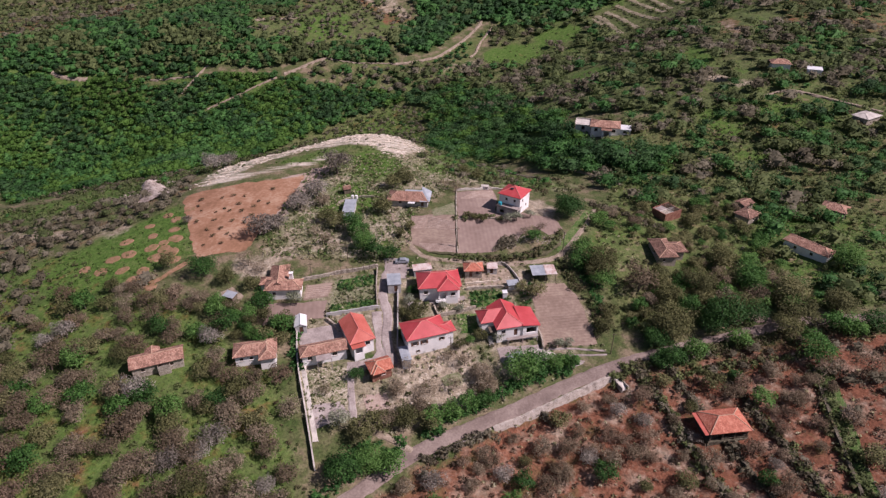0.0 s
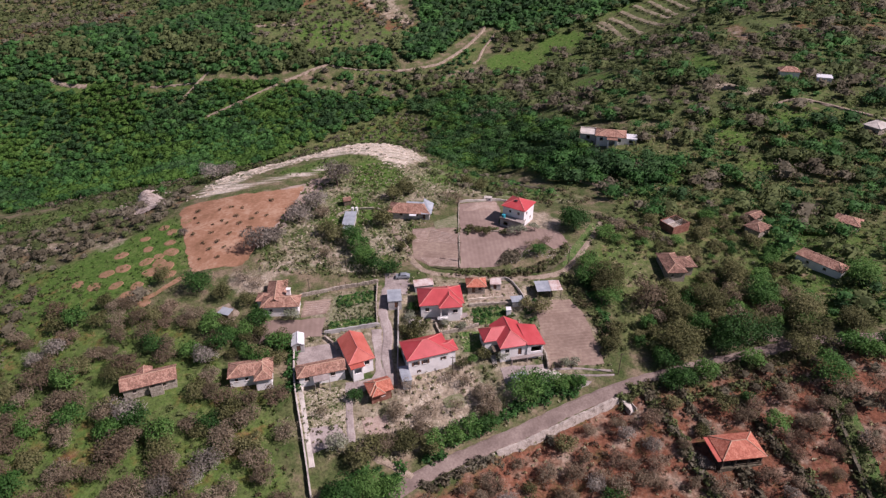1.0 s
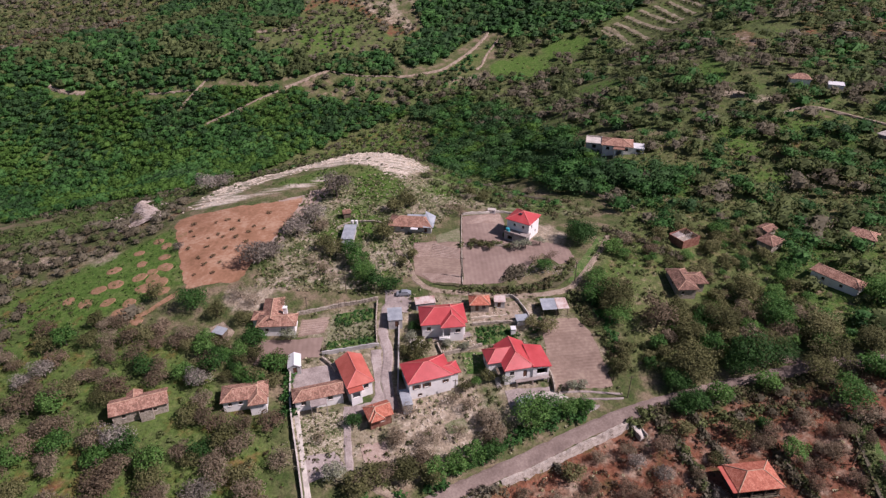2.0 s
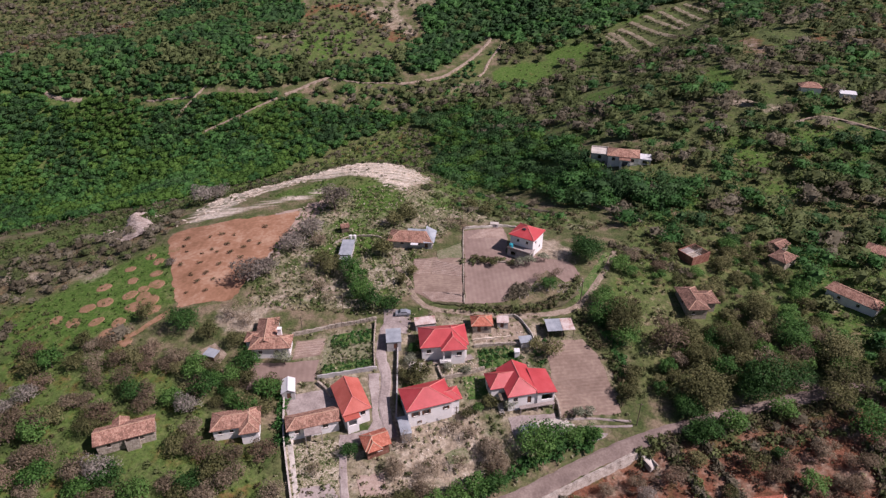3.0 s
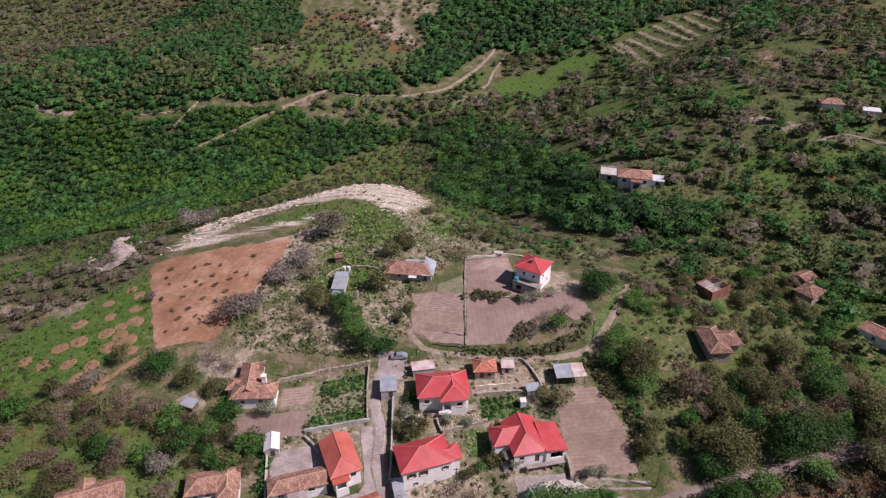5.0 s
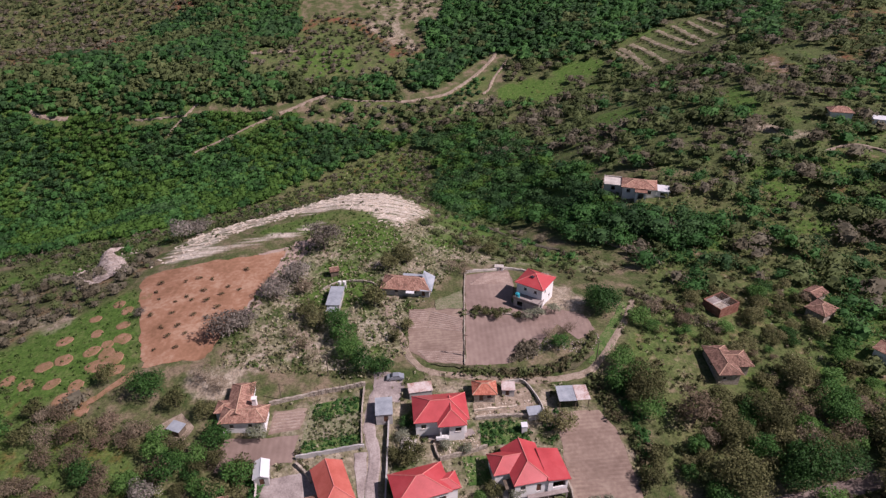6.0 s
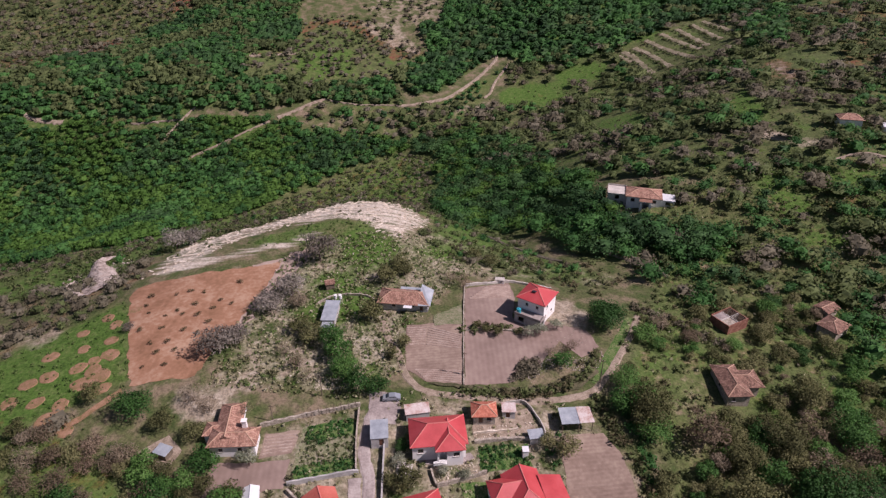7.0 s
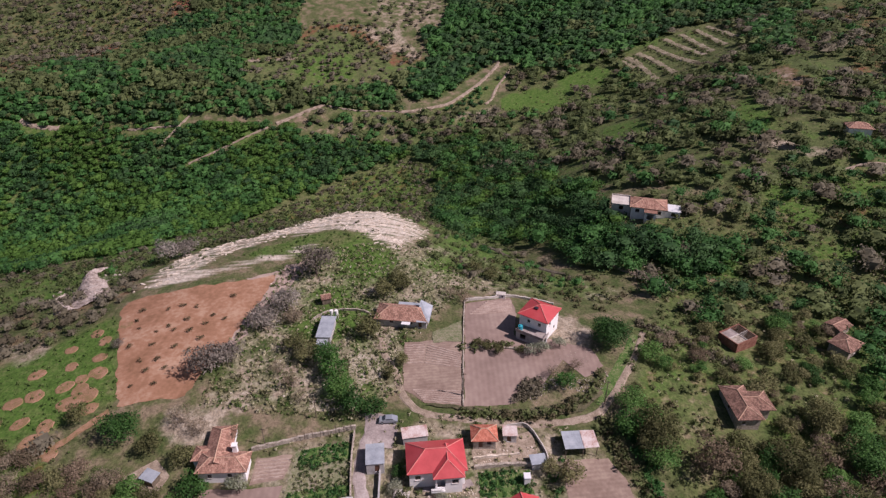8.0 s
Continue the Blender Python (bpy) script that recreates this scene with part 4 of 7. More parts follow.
VILLA_BACK = [(5, 207), (19, 208), (44, 200), (58, 214), (46, 222), (28, 230), (12, 246), (-8, 246), (-6, 226)]
HILLTOP = [(-420, 400), (-330, 394), (-250, 426), (-225, 452), (-205, 510), (-150, 566), (-420, 640)]
LEFT_SCREE = [(-180, 200), (-118, 214), (-93, 226), (-92, 200), (-104, 186), (-124, 168), (-180, 175)]

core_x = np.arange(-260, 261, 2.0)
core_y = np.arange(40, 561, 2.0)
far = np.array([10, 25, 50, 90, 160, 290, 540, 1040, 1940, 3540.0])
gx = np.concatenate([-260 - far[::-1], core_x, 260 + far])
gy = np.concatenate([40 - far[::-1], core_y, 560 + far])
GX, GY = np.meshgrid(gx, gy)
GZ = land(GX, GY)
cols = len(gx)
me = bpy.data.meshes.new("ground")
idx = np.arange(GX.size).reshape(GX.shape)
quads = np.stack([idx[:-1, :-1], idx[:-1, 1:], idx[1:, 1:], idx[1:, :-1]], -1).reshape(-1, 4)
me.vertices.add(GX.size)
me.vertices.foreach_set("co", np.stack([GX, GY, GZ], -1).astype(np.float32).ravel())
me.loops.add(quads.size)
me.loops.foreach_set("vertex_index", quads.astype(np.int32).ravel())
me.polygons.add(len(quads))
me.polygons.foreach_set("loop_start", np.arange(0, quads.size, 4, dtype=np.int32))
me.update(calc_edges=True)
me.polygons.foreach_set("use_smooth", np.ones(len(quads), bool))
JX, JY = GX + wobble(GX, GY, 2.5), GY + wobble(GY, GX, 2.5)
COVER = {}
COVER["lush"] = [(MEADOW, 0.72), (GROVE, 0.52), ([(-30, 178), (-20, 180), (-18, 200), (-30, 200)], 0.62), (FAR_SLOPE, 0.38), (SCRUB, 0.32), ([(60, 340), (80, 352), (84, 330), (66, 322)], 0.8), (CLEARING, 0.36), (GREENS[7], 0.6), (PLATEAU, 0.47), (SPUR_SIDE, 0.42), (BACK_SLOPE, 0.4), (FRINGE, 0.5), (LEFT_BANK, 0.52), *[(g, 0.8) for g in GREENS[:7]], (RIM_GRASS, 0.54), ([(-36, 226), (-29, 235), (-17, 225), (-18, 215), (-26, 212), (-33, 217)], 0.6), ([(-40, 184), (-28, 186), (-23, 193), (-27, 199), (-33, 204), (-38, 204), (-32, 194), (-41, 189)], 0.62)]
COVER["turf"] = [(GROVE, 0.52), (MEADOW, 1.0), (FAR_SLOPE, 0.5), (CLEARING, 0.5), (SCRUB, 0.6), (PLATEAU, 0.5), ([(-70, 222), (-45, 238), (-20, 236), (-30, 230), (-52, 222)], 0.85), (BACK_SLOPE, 0.55), (FRINGE, 0.7), (LEFT_BANK, 0.58), (VILLA_BACK, 0.45), (LEFT_SCREE, 0.34), (FAR_WOOD, 0.8), (RAVINE, 0.8), (SPUR_SIDE, 0.6), (GREY_SCRUB, 0.48),
                 ([(-30, 178), (-20, 180), (-18, 200), (-30, 200)], 0.8), ([(-46, 200), (-36, 210), (-26, 222), (-36, 222), (-48, 212)], 0.8), (HIGH_WOOD, 0.8), (MIDDLE_WOOD, 0.8), (TRACK_WOOD, 0.8), (HILLTOP, 0.5), (VILLAGE, 0.42), *[(g, 1.0) for g in GREENS]]
COVER["earth"] = [(ORCHARD, 0.62), (FAR_SLOPE, 0.27), (MAUVE, 0.55), ([(30, 96), (70, 120), (96, 120), (96, 70), (40, 70)], 0.7), ([(10, 102), (43, 118.5), (46, 114), (14, 98)], 0.85), (GROVE, 0.36), (LEFT_SCREE, 0.36), (HILLTOP, 0.36), (BURNT, 0.52), (SCRUB, 0.34), (BACK_SLOPE, 0.36), (GREY_SCRUB, 0.36), (SLANT, 0.4),
                  ([(97, 119), (116, 128), (100, 80), (93, 80), (95, 100)], 0.78), ([(180, 350), (240, 330), (300, 400), (230, 440)], 0.45), ([(190, 440), (230, 420), (280, 450), (230, 480)], 0.42), ([(-242, 467), (-248, 487), (-225, 484), (-204, 459)], 0.55), ([(-288, 438), (-295, 459), (-283, 478), (-267, 463), (-268, 441)], 0.6), ([(-204, 520), (-206, 538), (-195, 552), (-188, 528)], 0.7), ([(124, 248), (133, 250), (139, 247), (135, 238)], 0.5)]
COVER["tan"] = [([(-75, 520), (-42, 521), (-20, 488), (-22, 474), (-44, 484)], 0.55), ([(-64, 161), (-47, 157), (-44, 150), (-52, 149), (-62, 153)], 0.8), (ORCHARD, 0.4), (VILLA_BACK, 0.4), (VILLAGE, 0.5), (PLATEAU, 0.52), (STONY, 0.62), ([(-12, 121), (7, 125.6), (11, 114), (-9, 107)], 0.75), ([(30, 176), (42, 190), (30, 200), (18, 200)], 0.7), ([(-62, 160), (-46, 156), (-48, 148), (-66, 150)], 0.7),
                ([(-30, 225), (10, 205), (20, 215), (-10, 240)], 0.5), ([(-157, 183), (-158, 193), (-147, 195), (-128, 190), (-103, 187), (-105, 177), (-130, 181)], 0.6), (TOP_SCRUB, 0.42), (MAUVE, 0.5), (OLD_MEADOW, 0.36), (SCRUB, 0.3), (SLANT, 0.42), (GREY_SCRUB, 0.36), ([(-20, 405), (20, 412), (36, 412), (20, 424), (-6, 416)], 0.5)]
COVER["rock"] = [(RIM, 0.55), ([(-45, 257), (-22, 264), (-8, 250), (-9, 240), (-17, 226), (-24, 231), (-30, 238), (-42, 242)], 0.62), (LOW_RIM, 0.64), ([(-125, 212), (-112, 216), (-100, 232), (-118, 230)], 0.5), ([(-60, 241), (-43, 254), (-22, 263), (-9, 249), (-13, 234), (-32, 240), (-52, 234)], 0.58)]
GRASSY = [[(-40, 184), (-28, 184), (-20, 190), (-22, 196), (-27, 203), (-36, 208), (-40, 204), (-33, 194), (-42, 189)], [(-36, 226), (-29, 235), (-17, 225), (-16, 212), (-24, 208), (-33, 215)], [(-28, 160), (-18, 160), (-16, 166), (-24, 170)], [(-8, 222), (-2, 230), (6, 222), (-2, 216)]]
for name, areas in COVER.items():
    v = np.zeros(GX.size)
    for poly, strength in areas:
        v = np.maximum(v, inside(JX.ravel(), JY.ravel(), poly) * strength)
    if name == "tan":
        for poly in GRASSY:
            v[inside(JX.ravel(), JY.ravel(), poly)] *= 0.45
    elif name == "lush":
        for poly in GRASSY:
            v = np.maximum(v, inside(JX.ravel(), JY.ravel(), poly) * 0.66)
    v = v.reshape(GX.shape)
    for step in range(5):
        v[1:-1, 1:-1] = (4 * v[1:-1, 1:-1] + v[:-2, 1:-1] + v[2:, 1:-1] + v[1:-1, :-2] + v[1:-1, 2:]) / 8
    me.attributes.new(name, "FLOAT", "POINT").data.foreach_set("value", v.astype(np.float32).ravel())
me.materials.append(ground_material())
tagged(new("ground", me), "hilly ground of turf, bare earth and pale rock", "ground", "", "structure")

# ---- roads, tracks and yards ----
ROAD = [(-40, 62), (-28, 77), (-17.5, 87.3), (-5.7, 97.1), (8.9, 105), (19.6, 110.2), (29.8, 115.4), (36.9, 118.7), (43.1, 121.2), (54, 124.5), (62, 126.7), (77.6, 130), (96.6, 133.4), (118, 132), (150, 126), (200, 124)]
ribbon("road", ROAD, 3.7, M["asphalt"], "narrow dusty asphalt village road along the slope", "road", 0.16)
ribbon("lane", [(-11, 157.5), (-15.5, 154), (-16.9, 148), (-16.8, 142), (-15, 136), (-14.9, 128), (-12.5, 120)], 2.8, M["concrete"], "worn concrete lane between the houses", "lane", 0.14)
ribbon("dirt_track", [(52, 190), (48.6, 182), (43, 172), (38, 164.4), (32.7, 159.3), (19.5, 157.2), (5.1, 158), (-5, 159.6), (-9.5, 164), (-11.5, 170), (-14.9, 177), (-17, 184)], 2.0, M["dirt"], "pale dirt track curving round the ploughed plots", "track", 0.12)
ribbon("driveway", [(-16, 101.6), (-11.6, 99.6), (-7, 97.2)], 1.9, M["dirt"], "pale dusty driveway joining the road", "driveway", 0.2)
ribbon("garden_path", [(-23.6, 119), (-22.5, 112), (-21, 104.5)], 2.0, M["concrete"], "straight concrete garden path", "path", 0.12)
for off in (0.0, 2.0):
    ribbon("wheel_track", [(27, 124.5 + off), (34, 125 + off), (43, 125.3 + off * 0.6)], 0.6, M["concrete"], "pale concrete wheel strip to the road", "driveway", 0.12, 0.1)
HILL_TRACKS = [
    ([(-34, 411), (-24.6, 412), (-8, 420), (-1.7, 425), (14, 448), (27.4, 473), (22, 476)], 2.3, "up the far hillside"),
    ([(18, 425), (22, 431), (25, 443), (34.5, 465)], 1.4, "up the far hillside"),
    ([(-246, 394.4), (-238, 391.6), (-223, 391)], 2.4, "along the wooded hillside"),
    ([(-183, 389), (-170, 389), (-153, 390)], 0.9, "along the wooded hillside"),
    ([(-161, 378.6), (-154.4, 388.3), (-148, 398)], 1.2, "through the far wood"),
    ([(-142, 366), (-127, 374.5), (-116, 382), (-104, 390.6)], 0.9, "slanting through the far wood"),
    ([(-100, 393.6), (-93, 398.4), (-84, 405.7), (-76, 411)], 2.0, "slanting through the far wood"),
    ([(-76, 411), (-56, 409), (-34, 411)], 0.6, "below the far clearing"),
    ([(-131, 455), (-112.6, 460), (-96.5, 465)], 3.0, "across the far clearing"),
    ([(139, 267), (152, 269), (165, 258), (178, 245)], 1.2, "below the far houses"),
]
for pts, width, where in HILL_TRACKS:
    ribbon("hill_track", pts, width, M["dirt"], "pale dirt track " + where, "track", 0.6, 0.6)
# the dark stone paints the ravine's deep shadow onto this track
ribbon("gully_track", [(8, 272), (13.6, 262), (22, 246), (30.7, 233), (38, 226)], 1.8, M["shade_dark_stone"], "stony gully track below the spur", "track", 0.3, 0.4)
ribbon("gully_track", [(50, 232), (56.8, 225), (67.3, 212.5)], 2.0, M["dirt"], "pale footpath down to the gully", "track", 0.3, 0.3)

def ridges(field, a, b, c, d, count, width=0.42, rise=0.17, mat=None):
    """Raised soil ridges across a plot, from the side a-d to the side b-c."""
    for k in range(count):
        t = (k + 0.5) / count
        p, q = Vector(a).lerp(Vector(d), t), Vector(b).lerp(Vector(c), t)
        side = (q - p).orthogonal().normalized() * width / 2
        bm = bmesh.new()
        rows = []
        for i in range(11):
            m = p.lerp(q, i / 10)
            bend = 0.08 * math.sin(i * 1.7 + k)
            z = at(m.x, m.y) + 0.07
            rows.append([bm.verts.new((m.x + side.x * s + bend * side.x, m.y + side.y * s + bend, z + h)) for s, h in ((-1.3, -0.1), (-0.5, rise), (0.5, rise), (1.3, -0.1))])
        for r0, r1 in zip(rows, rows[1:]):
            for j in range(3):
                bm.faces.new((r0[j], r0[j + 1], r1[j + 1], r1[j]))
        bmesh.ops.recalc_face_normals(bm, faces=bm.faces)
        part("ridge", bm, mat or M["pale_soil"], field)


PLOT_A = [(4.6, 161.2), (4.9, 200), (18, 206), (19, 196), (17.5, 186), (29.5, 184), (30, 178.5), (23, 168), (16.2, 162.5)]
plot = patch("ploughed_field", PLOT_A, M["ploughed"], "ploughed mauve-brown plot below the two-storey house", "field")
ridges(plot, (11.4, 202.3), (18.2, 204), (17.8, 196.4), (5.8, 194.4), 9)
PLOT_B = [(-10.8, 182), (4.1, 184), (4.1, 161.4), (-4.6, 162.2), (-9.6, 166)]
plot = patch("ploughed_field", PLOT_B, M["ploughed_wide"], "ridged mauve-brown vegetable plot", "field")
ridges(plot, (-10.3, 181.4), (-5.2, 181.8), (-5.4, 174.4), (-10.1, 174), 8)
ridges(plot, (-4.7, 181.6), (3.8, 178.3), (3.8, 173.2), (-4.9, 174.2), 8)
ridges(plot, (-7.6, 166), (3.8, 166), (3.8, 161.8), (-4.6, 162.6), 6)
PLOT_C = [(25.4, 148.6), (35.3, 149.6), (38.6, 143.5), (41.3, 128.6), (27, 127), (25.6, 138)]
plot = patch("ploughed_field", PLOT_C, M["ploughed_wide"], "ridged brown plot beside a red-roofed house", "field")
ridges(plot, (27, 137.6), (39.2, 138.6), (40.6, 129.4), (27.6, 128.2), 11, 0.5, 0.06, M["ploughed_wide"])
RED_FIELD = [(-92, 198), (-90, 203), (-76, 206), (-59, 210), (-51, 213), (-52, 204), (-54.5, 193), (-55.5, 184), (-58, 174), (-60.5, 163), (-75, 160.3)]
patch("field_margin", [(-59, 210.5), (-50, 216), (-41, 223), (-42.5, 215), (-47, 204), (-50, 195), (-53, 184), (-55, 177), (-57, 172), (-56.5, 184), (-55.5, 193), (-53, 204)], M["pale_soil"], "pale bare margin of the red field", "field", 0.06, 0.9)
patch("red_field", RED_FIELD, M["red_earth"], "tilled terracotta-red field with young saplings", "field", 0.07, 0.6)
patch("garden_bed", [(-31, 148.6), (-19.4, 151.2), (-17.9, 138.6), (-31.2, 135.6)], M["thin_grass"], "weedy dry garden behind a wall", "garden")
patch("garden_bed", [(-30.5, 139), (-18.2, 141.4), (-17.9, 138.3), (-31.2, 135.3)], M["lawn"], "lush green garden strip along a wall", "garden", 0.12)
patch("garden_bed", [(-30, 148.8), (-19.6, 151), (-19.2, 147.2), (-30, 145)], M["lawn"], "lush green garden strip along a wall", "garden", 0.12)
bed = patch("garden_bed", [(-38.9, 146.5), (-31.5, 147.6), (-32, 141.8), (-38.6, 140.6)], M["ploughed_wide"], "small brown terraced vegetable bed", "garden", 0.1)
ridges(bed, (-38.4, 146), (-32, 147), (-32.4, 142.2), (-38.2, 141.2), 6)
patch("garden_bed", [(-48, 139), (-32, 140.4), (-32.4, 134), (-48, 131)], M["ploughed"], "small brown ploughed garden", "garden", 0.08)
patch("garden_bed", [(7.5, 145.4), (18, 146.4), (18.8, 141.4), (7.8, 139.4)], M["lawn"], "lush green kitchen garden", "garden", 0.1)
patch("garden_bed", [(3.6, 137), (9.2, 137.6), (11.4, 132), (5, 130.6)], M["lawn"], "square green lawn behind a low wall", "garden", 0.1)
patch("yard", [(6.2, 150.4), (19.3, 155.6), (21, 147.6), (6.8, 146.4)], M["dirt"], "stony pale yard below the clay-roofed hut", "yard", 0.08)
patch("yard", [(-38.6, 129.5), (-28, 132.3), (-25.2, 126.6), (-36.2, 123)], M["concrete"], "grey concrete courtyard", "yard", 0.12)
patch("yard", [(-24, 120), (-12.6, 123), (-13, 121), (-16, 122), (-20.6, 117), (-24, 116)], M["concrete"], "grey concrete front yard", "yard", 0.12)
patch("yard", [(-19.6, 136.4), (-16.6, 137), (-16.4, 128), (-14.4, 120.4), (-19, 119.6), (-17, 124)], M["concrete"], "grey concrete yard between house and lane", "yard", 0.12)
patch("yard", [(29, 184), (36.5, 181), (38.6, 175), (33.5, 170.6), (28.6, 177)], M["ploughed"], "bare brown ground under a tree", "yard", 0.08)
ribbon("wall_path", [(-35.6, 119.8), (-33.1, 111.6), (-31.0, 104.8), (-29, 98)], 1.5, M["pale_concrete"], "pale concrete path along the boundary wall", "path", 0.13, 0.1)
patch("yard", [(-31.6, 107.3), (-25.0, 108.8), (-22.2, 105.4), (-24.4, 103.9), (-29.3, 101.4)], M["concrete"], "worn concrete patch at the end of the garden", "yard", 0.12)
patch("yard", [(-19.8, 111.0), (-13.7, 111.7), (-12.7, 107.6), (-18.0, 106.4)], M["pale_soil"], "bare pinkish earth yard below the brick cottage", "yard", 0.09)
patch("yard", [(15.5, 122.8), (21.9, 126), (26.5, 127), (29.8, 125.1), (28.0, 123.0), (22.6, 120.3)], M["pale_concrete"], "pale concrete apron in front of a red-roofed house", "yard", 0.13)
patch("yard", [(82, 142), (86, 145), (88, 138), (91, 134), (85, 134)], M["ploughed"], "bare dark earth under scrub trees", "yard", 0.08)
patch("grass_bank", [(-4.4, 161.6), (7.8, 159.3), (19.7, 158.9), (31.5, 160.6), (37, 166), (36, 168), (29, 163), (19, 160.8), (8, 160.8), (-3.6, 162)], M["bank_grass"], "dark weedy bank below the ploughed plots", "bank", 0.35, 0.4)
patch("grass_strip", [(36.5, 161.5), (41.5, 171), (47, 180), (50, 188), (48.6, 189), (44.5, 181), (39.5, 172.5), (34.8, 163)], M["lawn"], "bright green verge beside the dirt track", "grass", 0.1)
patch("yard", [(-65, 142), (-60, 146), (-55.6, 142), (-58, 136.6), (-64, 137)], M["dirt"], "bare brown earth yard beside a farmhouse", "yard", 0.08)
patch("yard", [(-36, 117), (-24, 119), (-22.8, 107), (-32, 104.6)], M["stubble"], "dry stony garden with low weeds", "yard", 0.08)
patch("yard", [(-9.6, 141), (-6.4, 140.4), (-6.6, 136.8), (-9.8, 137)], M["pale_concrete"], "pale concrete terrace", "yard", 0.2)
patch("yard", [(-17.5, 159), (-11, 158.2), (-9.8, 154.6), (-11, 150), (-13, 150), (-16.8, 152.4)], M["concrete"], "concrete parking place at the top of the lane", "yard", 0.1)
patch("yard", [(14, 126.6), (25.6, 128), (25, 122.6), (15.4, 121)], M["concrete"], "worn concrete yard before a red-roofed house", "yard", 0.12)
patch("garden_bed", [(-0.6, 117.3), (4.4, 118.6), (5.4, 116.6), (4, 115.2), (0.8, 115)], M["thin_grass"], "patch of thin green grass on the rubble slope", "grass", 0.08, 0.6)
patch("yard", [(29.4, 119.4), (31.5, 121.6), (34.4, 123.7), (37.3, 123.4), (34.3, 121.5), (31.4, 119.6)], M["concrete"], "worn concrete apron beside the road", "yard", 0.14)
patch("yard", [(-5.3, 141.8), (-4.9, 140.6), (0.9, 140.6), (6.5, 142.1), (6.0, 143.7), (0.9, 142.5)], M["concrete"], "pinkish concrete terrace before the white house", "yard", 0.14)
patch("farm_plot", [(-30, 158.6), (-20, 160), (-18, 177), (-24, 178), (-22, 163), (-32, 162)], M["stubble"], "dry weedy plot with thin grass", "field", 0.06)
patch("farm_plot", [(-21.5, 168), (-14.6, 167), (-16.5, 177), (-21, 178)], M["stubble"], "dry weedy plot with thin grass", "field", 0.07)
patch("farm_plot", [(-3.8, 186), (4.0, 191.4), (4.0, 182.6), (-3.4, 182)], M["thin_grass"], "short thin green grass plot", "field", 0.16)
patch("earth_bank", [(-87, 148), (-82.4, 151.8), (-79, 156.8), (-76.6, 159.4), (-75.6, 158), (-78, 154.6), (-82, 149.8), (-86, 146.4)], M["mound_earth"], "reddish earth bank at the meadow edge", "bank", 0.25)
TERRACE_STRIPS = [[(104, 460), (106, 457), (110, 449)], [(108, 464), (113, 452), (117, 423)], [(115, 466), (122, 453), (127, 425)], [(124, 474), (132, 455), (140, 430)], [(135, 480), (142, 460), (147, 439)], [(146, 484), (150, 462), (152, 440)], [(156, 487), (159, 470), (161, 446)], [(164, 489), (168, 475), (171, 455)]]
for pts in TERRACE_STRIPS:
    ribbon("terrace_strip", pts, 4.0, M["terrace_soil"], "pale terraced strip on the far hillside", "field", 0.4, 0.9, "structure", "terraces")

MOUND = bmesh.new()
rng = np.random.default_rng(5)
ringv = []
for r, z in ((1.0, -0.12), (0.88, 0.06), (0.5, 0.09)):
    ringv.append([MOUND.verts.new((r * math.cos(a * math.tau / 14) * (1 + 0.07 * math.sin(a * 2.1)), r * (1 + 0.07 * math.sin(a * 3.3 + 1)) * math.sin(a * math.tau / 14), z)) for a in range(14)])
for a, b in zip(ringv, ringv[1:]):
    for i in range(14):
        MOUND.faces.new((a[i], a[(i + 1) % 14], b[(i + 1) % 14], b[i]))
MOUND.faces.new(ringv[-1])
mound_mesh = bpy.data.meshes.new("earth_mound")
MOUND.to_mesh(mound_mesh)
MOUND.free()
mound_mesh.materials.append(M["mound_earth"])
for x, y, s in ((-97.7, 181.7, 1.6), (-101.8, 172.9, 1.9), (-87.6, 177.3, 1.7), (-97.8, 165.1, 2.1), (-91.4, 167.5, 1.9), (-102, 163.1, 2.0), (-90.7, 150.9, 2.1), (-87.6, 161.8, 2.4), (-83.9, 164.3, 2.2),
                (-89.3, 155.2, 1.9), (-103, 157, 2.0), (-93.5, 187.5, 1.7), (-89.5, 184, 1.7), (-84.5, 171.5, 1.8), (-93.8, 174.8, 1.6), (-81.5, 160, 1.8), (-96.2, 156.6, 1.8), (-86.6, 190, 1.6), (-109, 159, 1.8), (-88.4, 169.8, 1.5), (-86, 172, 1.6), (-84, 147.6, 1.7), (-86.8, 166, 3.0)):
    ob = new("earth_mound", mound_mesh)
    lie = Matrix(((1, 0, 0, x), (0, 1, 0, y), ((at(x + 1, y) - at(x - 1, y)) / 2, (at(x, y + 1) - at(x, y - 1)) / 2, 1, at(x, y) + 0.05), (0, 0, 0, 1)))
    ob.data = mound_mesh.copy()
    ob.data.transform(lie @ pose(0, 0, 0, 0, 0, x * 37) @ Matrix.Diagonal((s * (1.25 if s < 2.6 else 0.7), s * 1.05, 1, 1)))
    tagged(ob, "round orange earth mound in the green meadow", "earth mound", "mounds in the meadow")

# ---- walls ----
garden_wall([(11.9, 104.0), (20.8, 108.3), (29.8, 112.7), (37.0, 116.2), (42.6, 118.9)], 0.35, 0.7, M["road_stone"], "pale rough stone retaining wall along the road", lean=0.1, batter=2.4, deep=2.3)
garden_wall([(-2, 96.2), (4, 99.9), (11.4, 103.8)], 0.22, 0.45, M["road_stone"], "low broken stone edge of the road", lean=0.08)
ramp = thing("ramp", 44.6, 118.2, 24, "pale concrete ramp slab beside the road wall", "ramp")
bm = boxes((-0.8, 0.8, -3.0, 1.2, -0.5, 0.12))
for v in bm.verts:
    v.co.z += 0.9 + 0.36 * v.co.y
part("slab", bm, M["pale_concrete"], ramp)
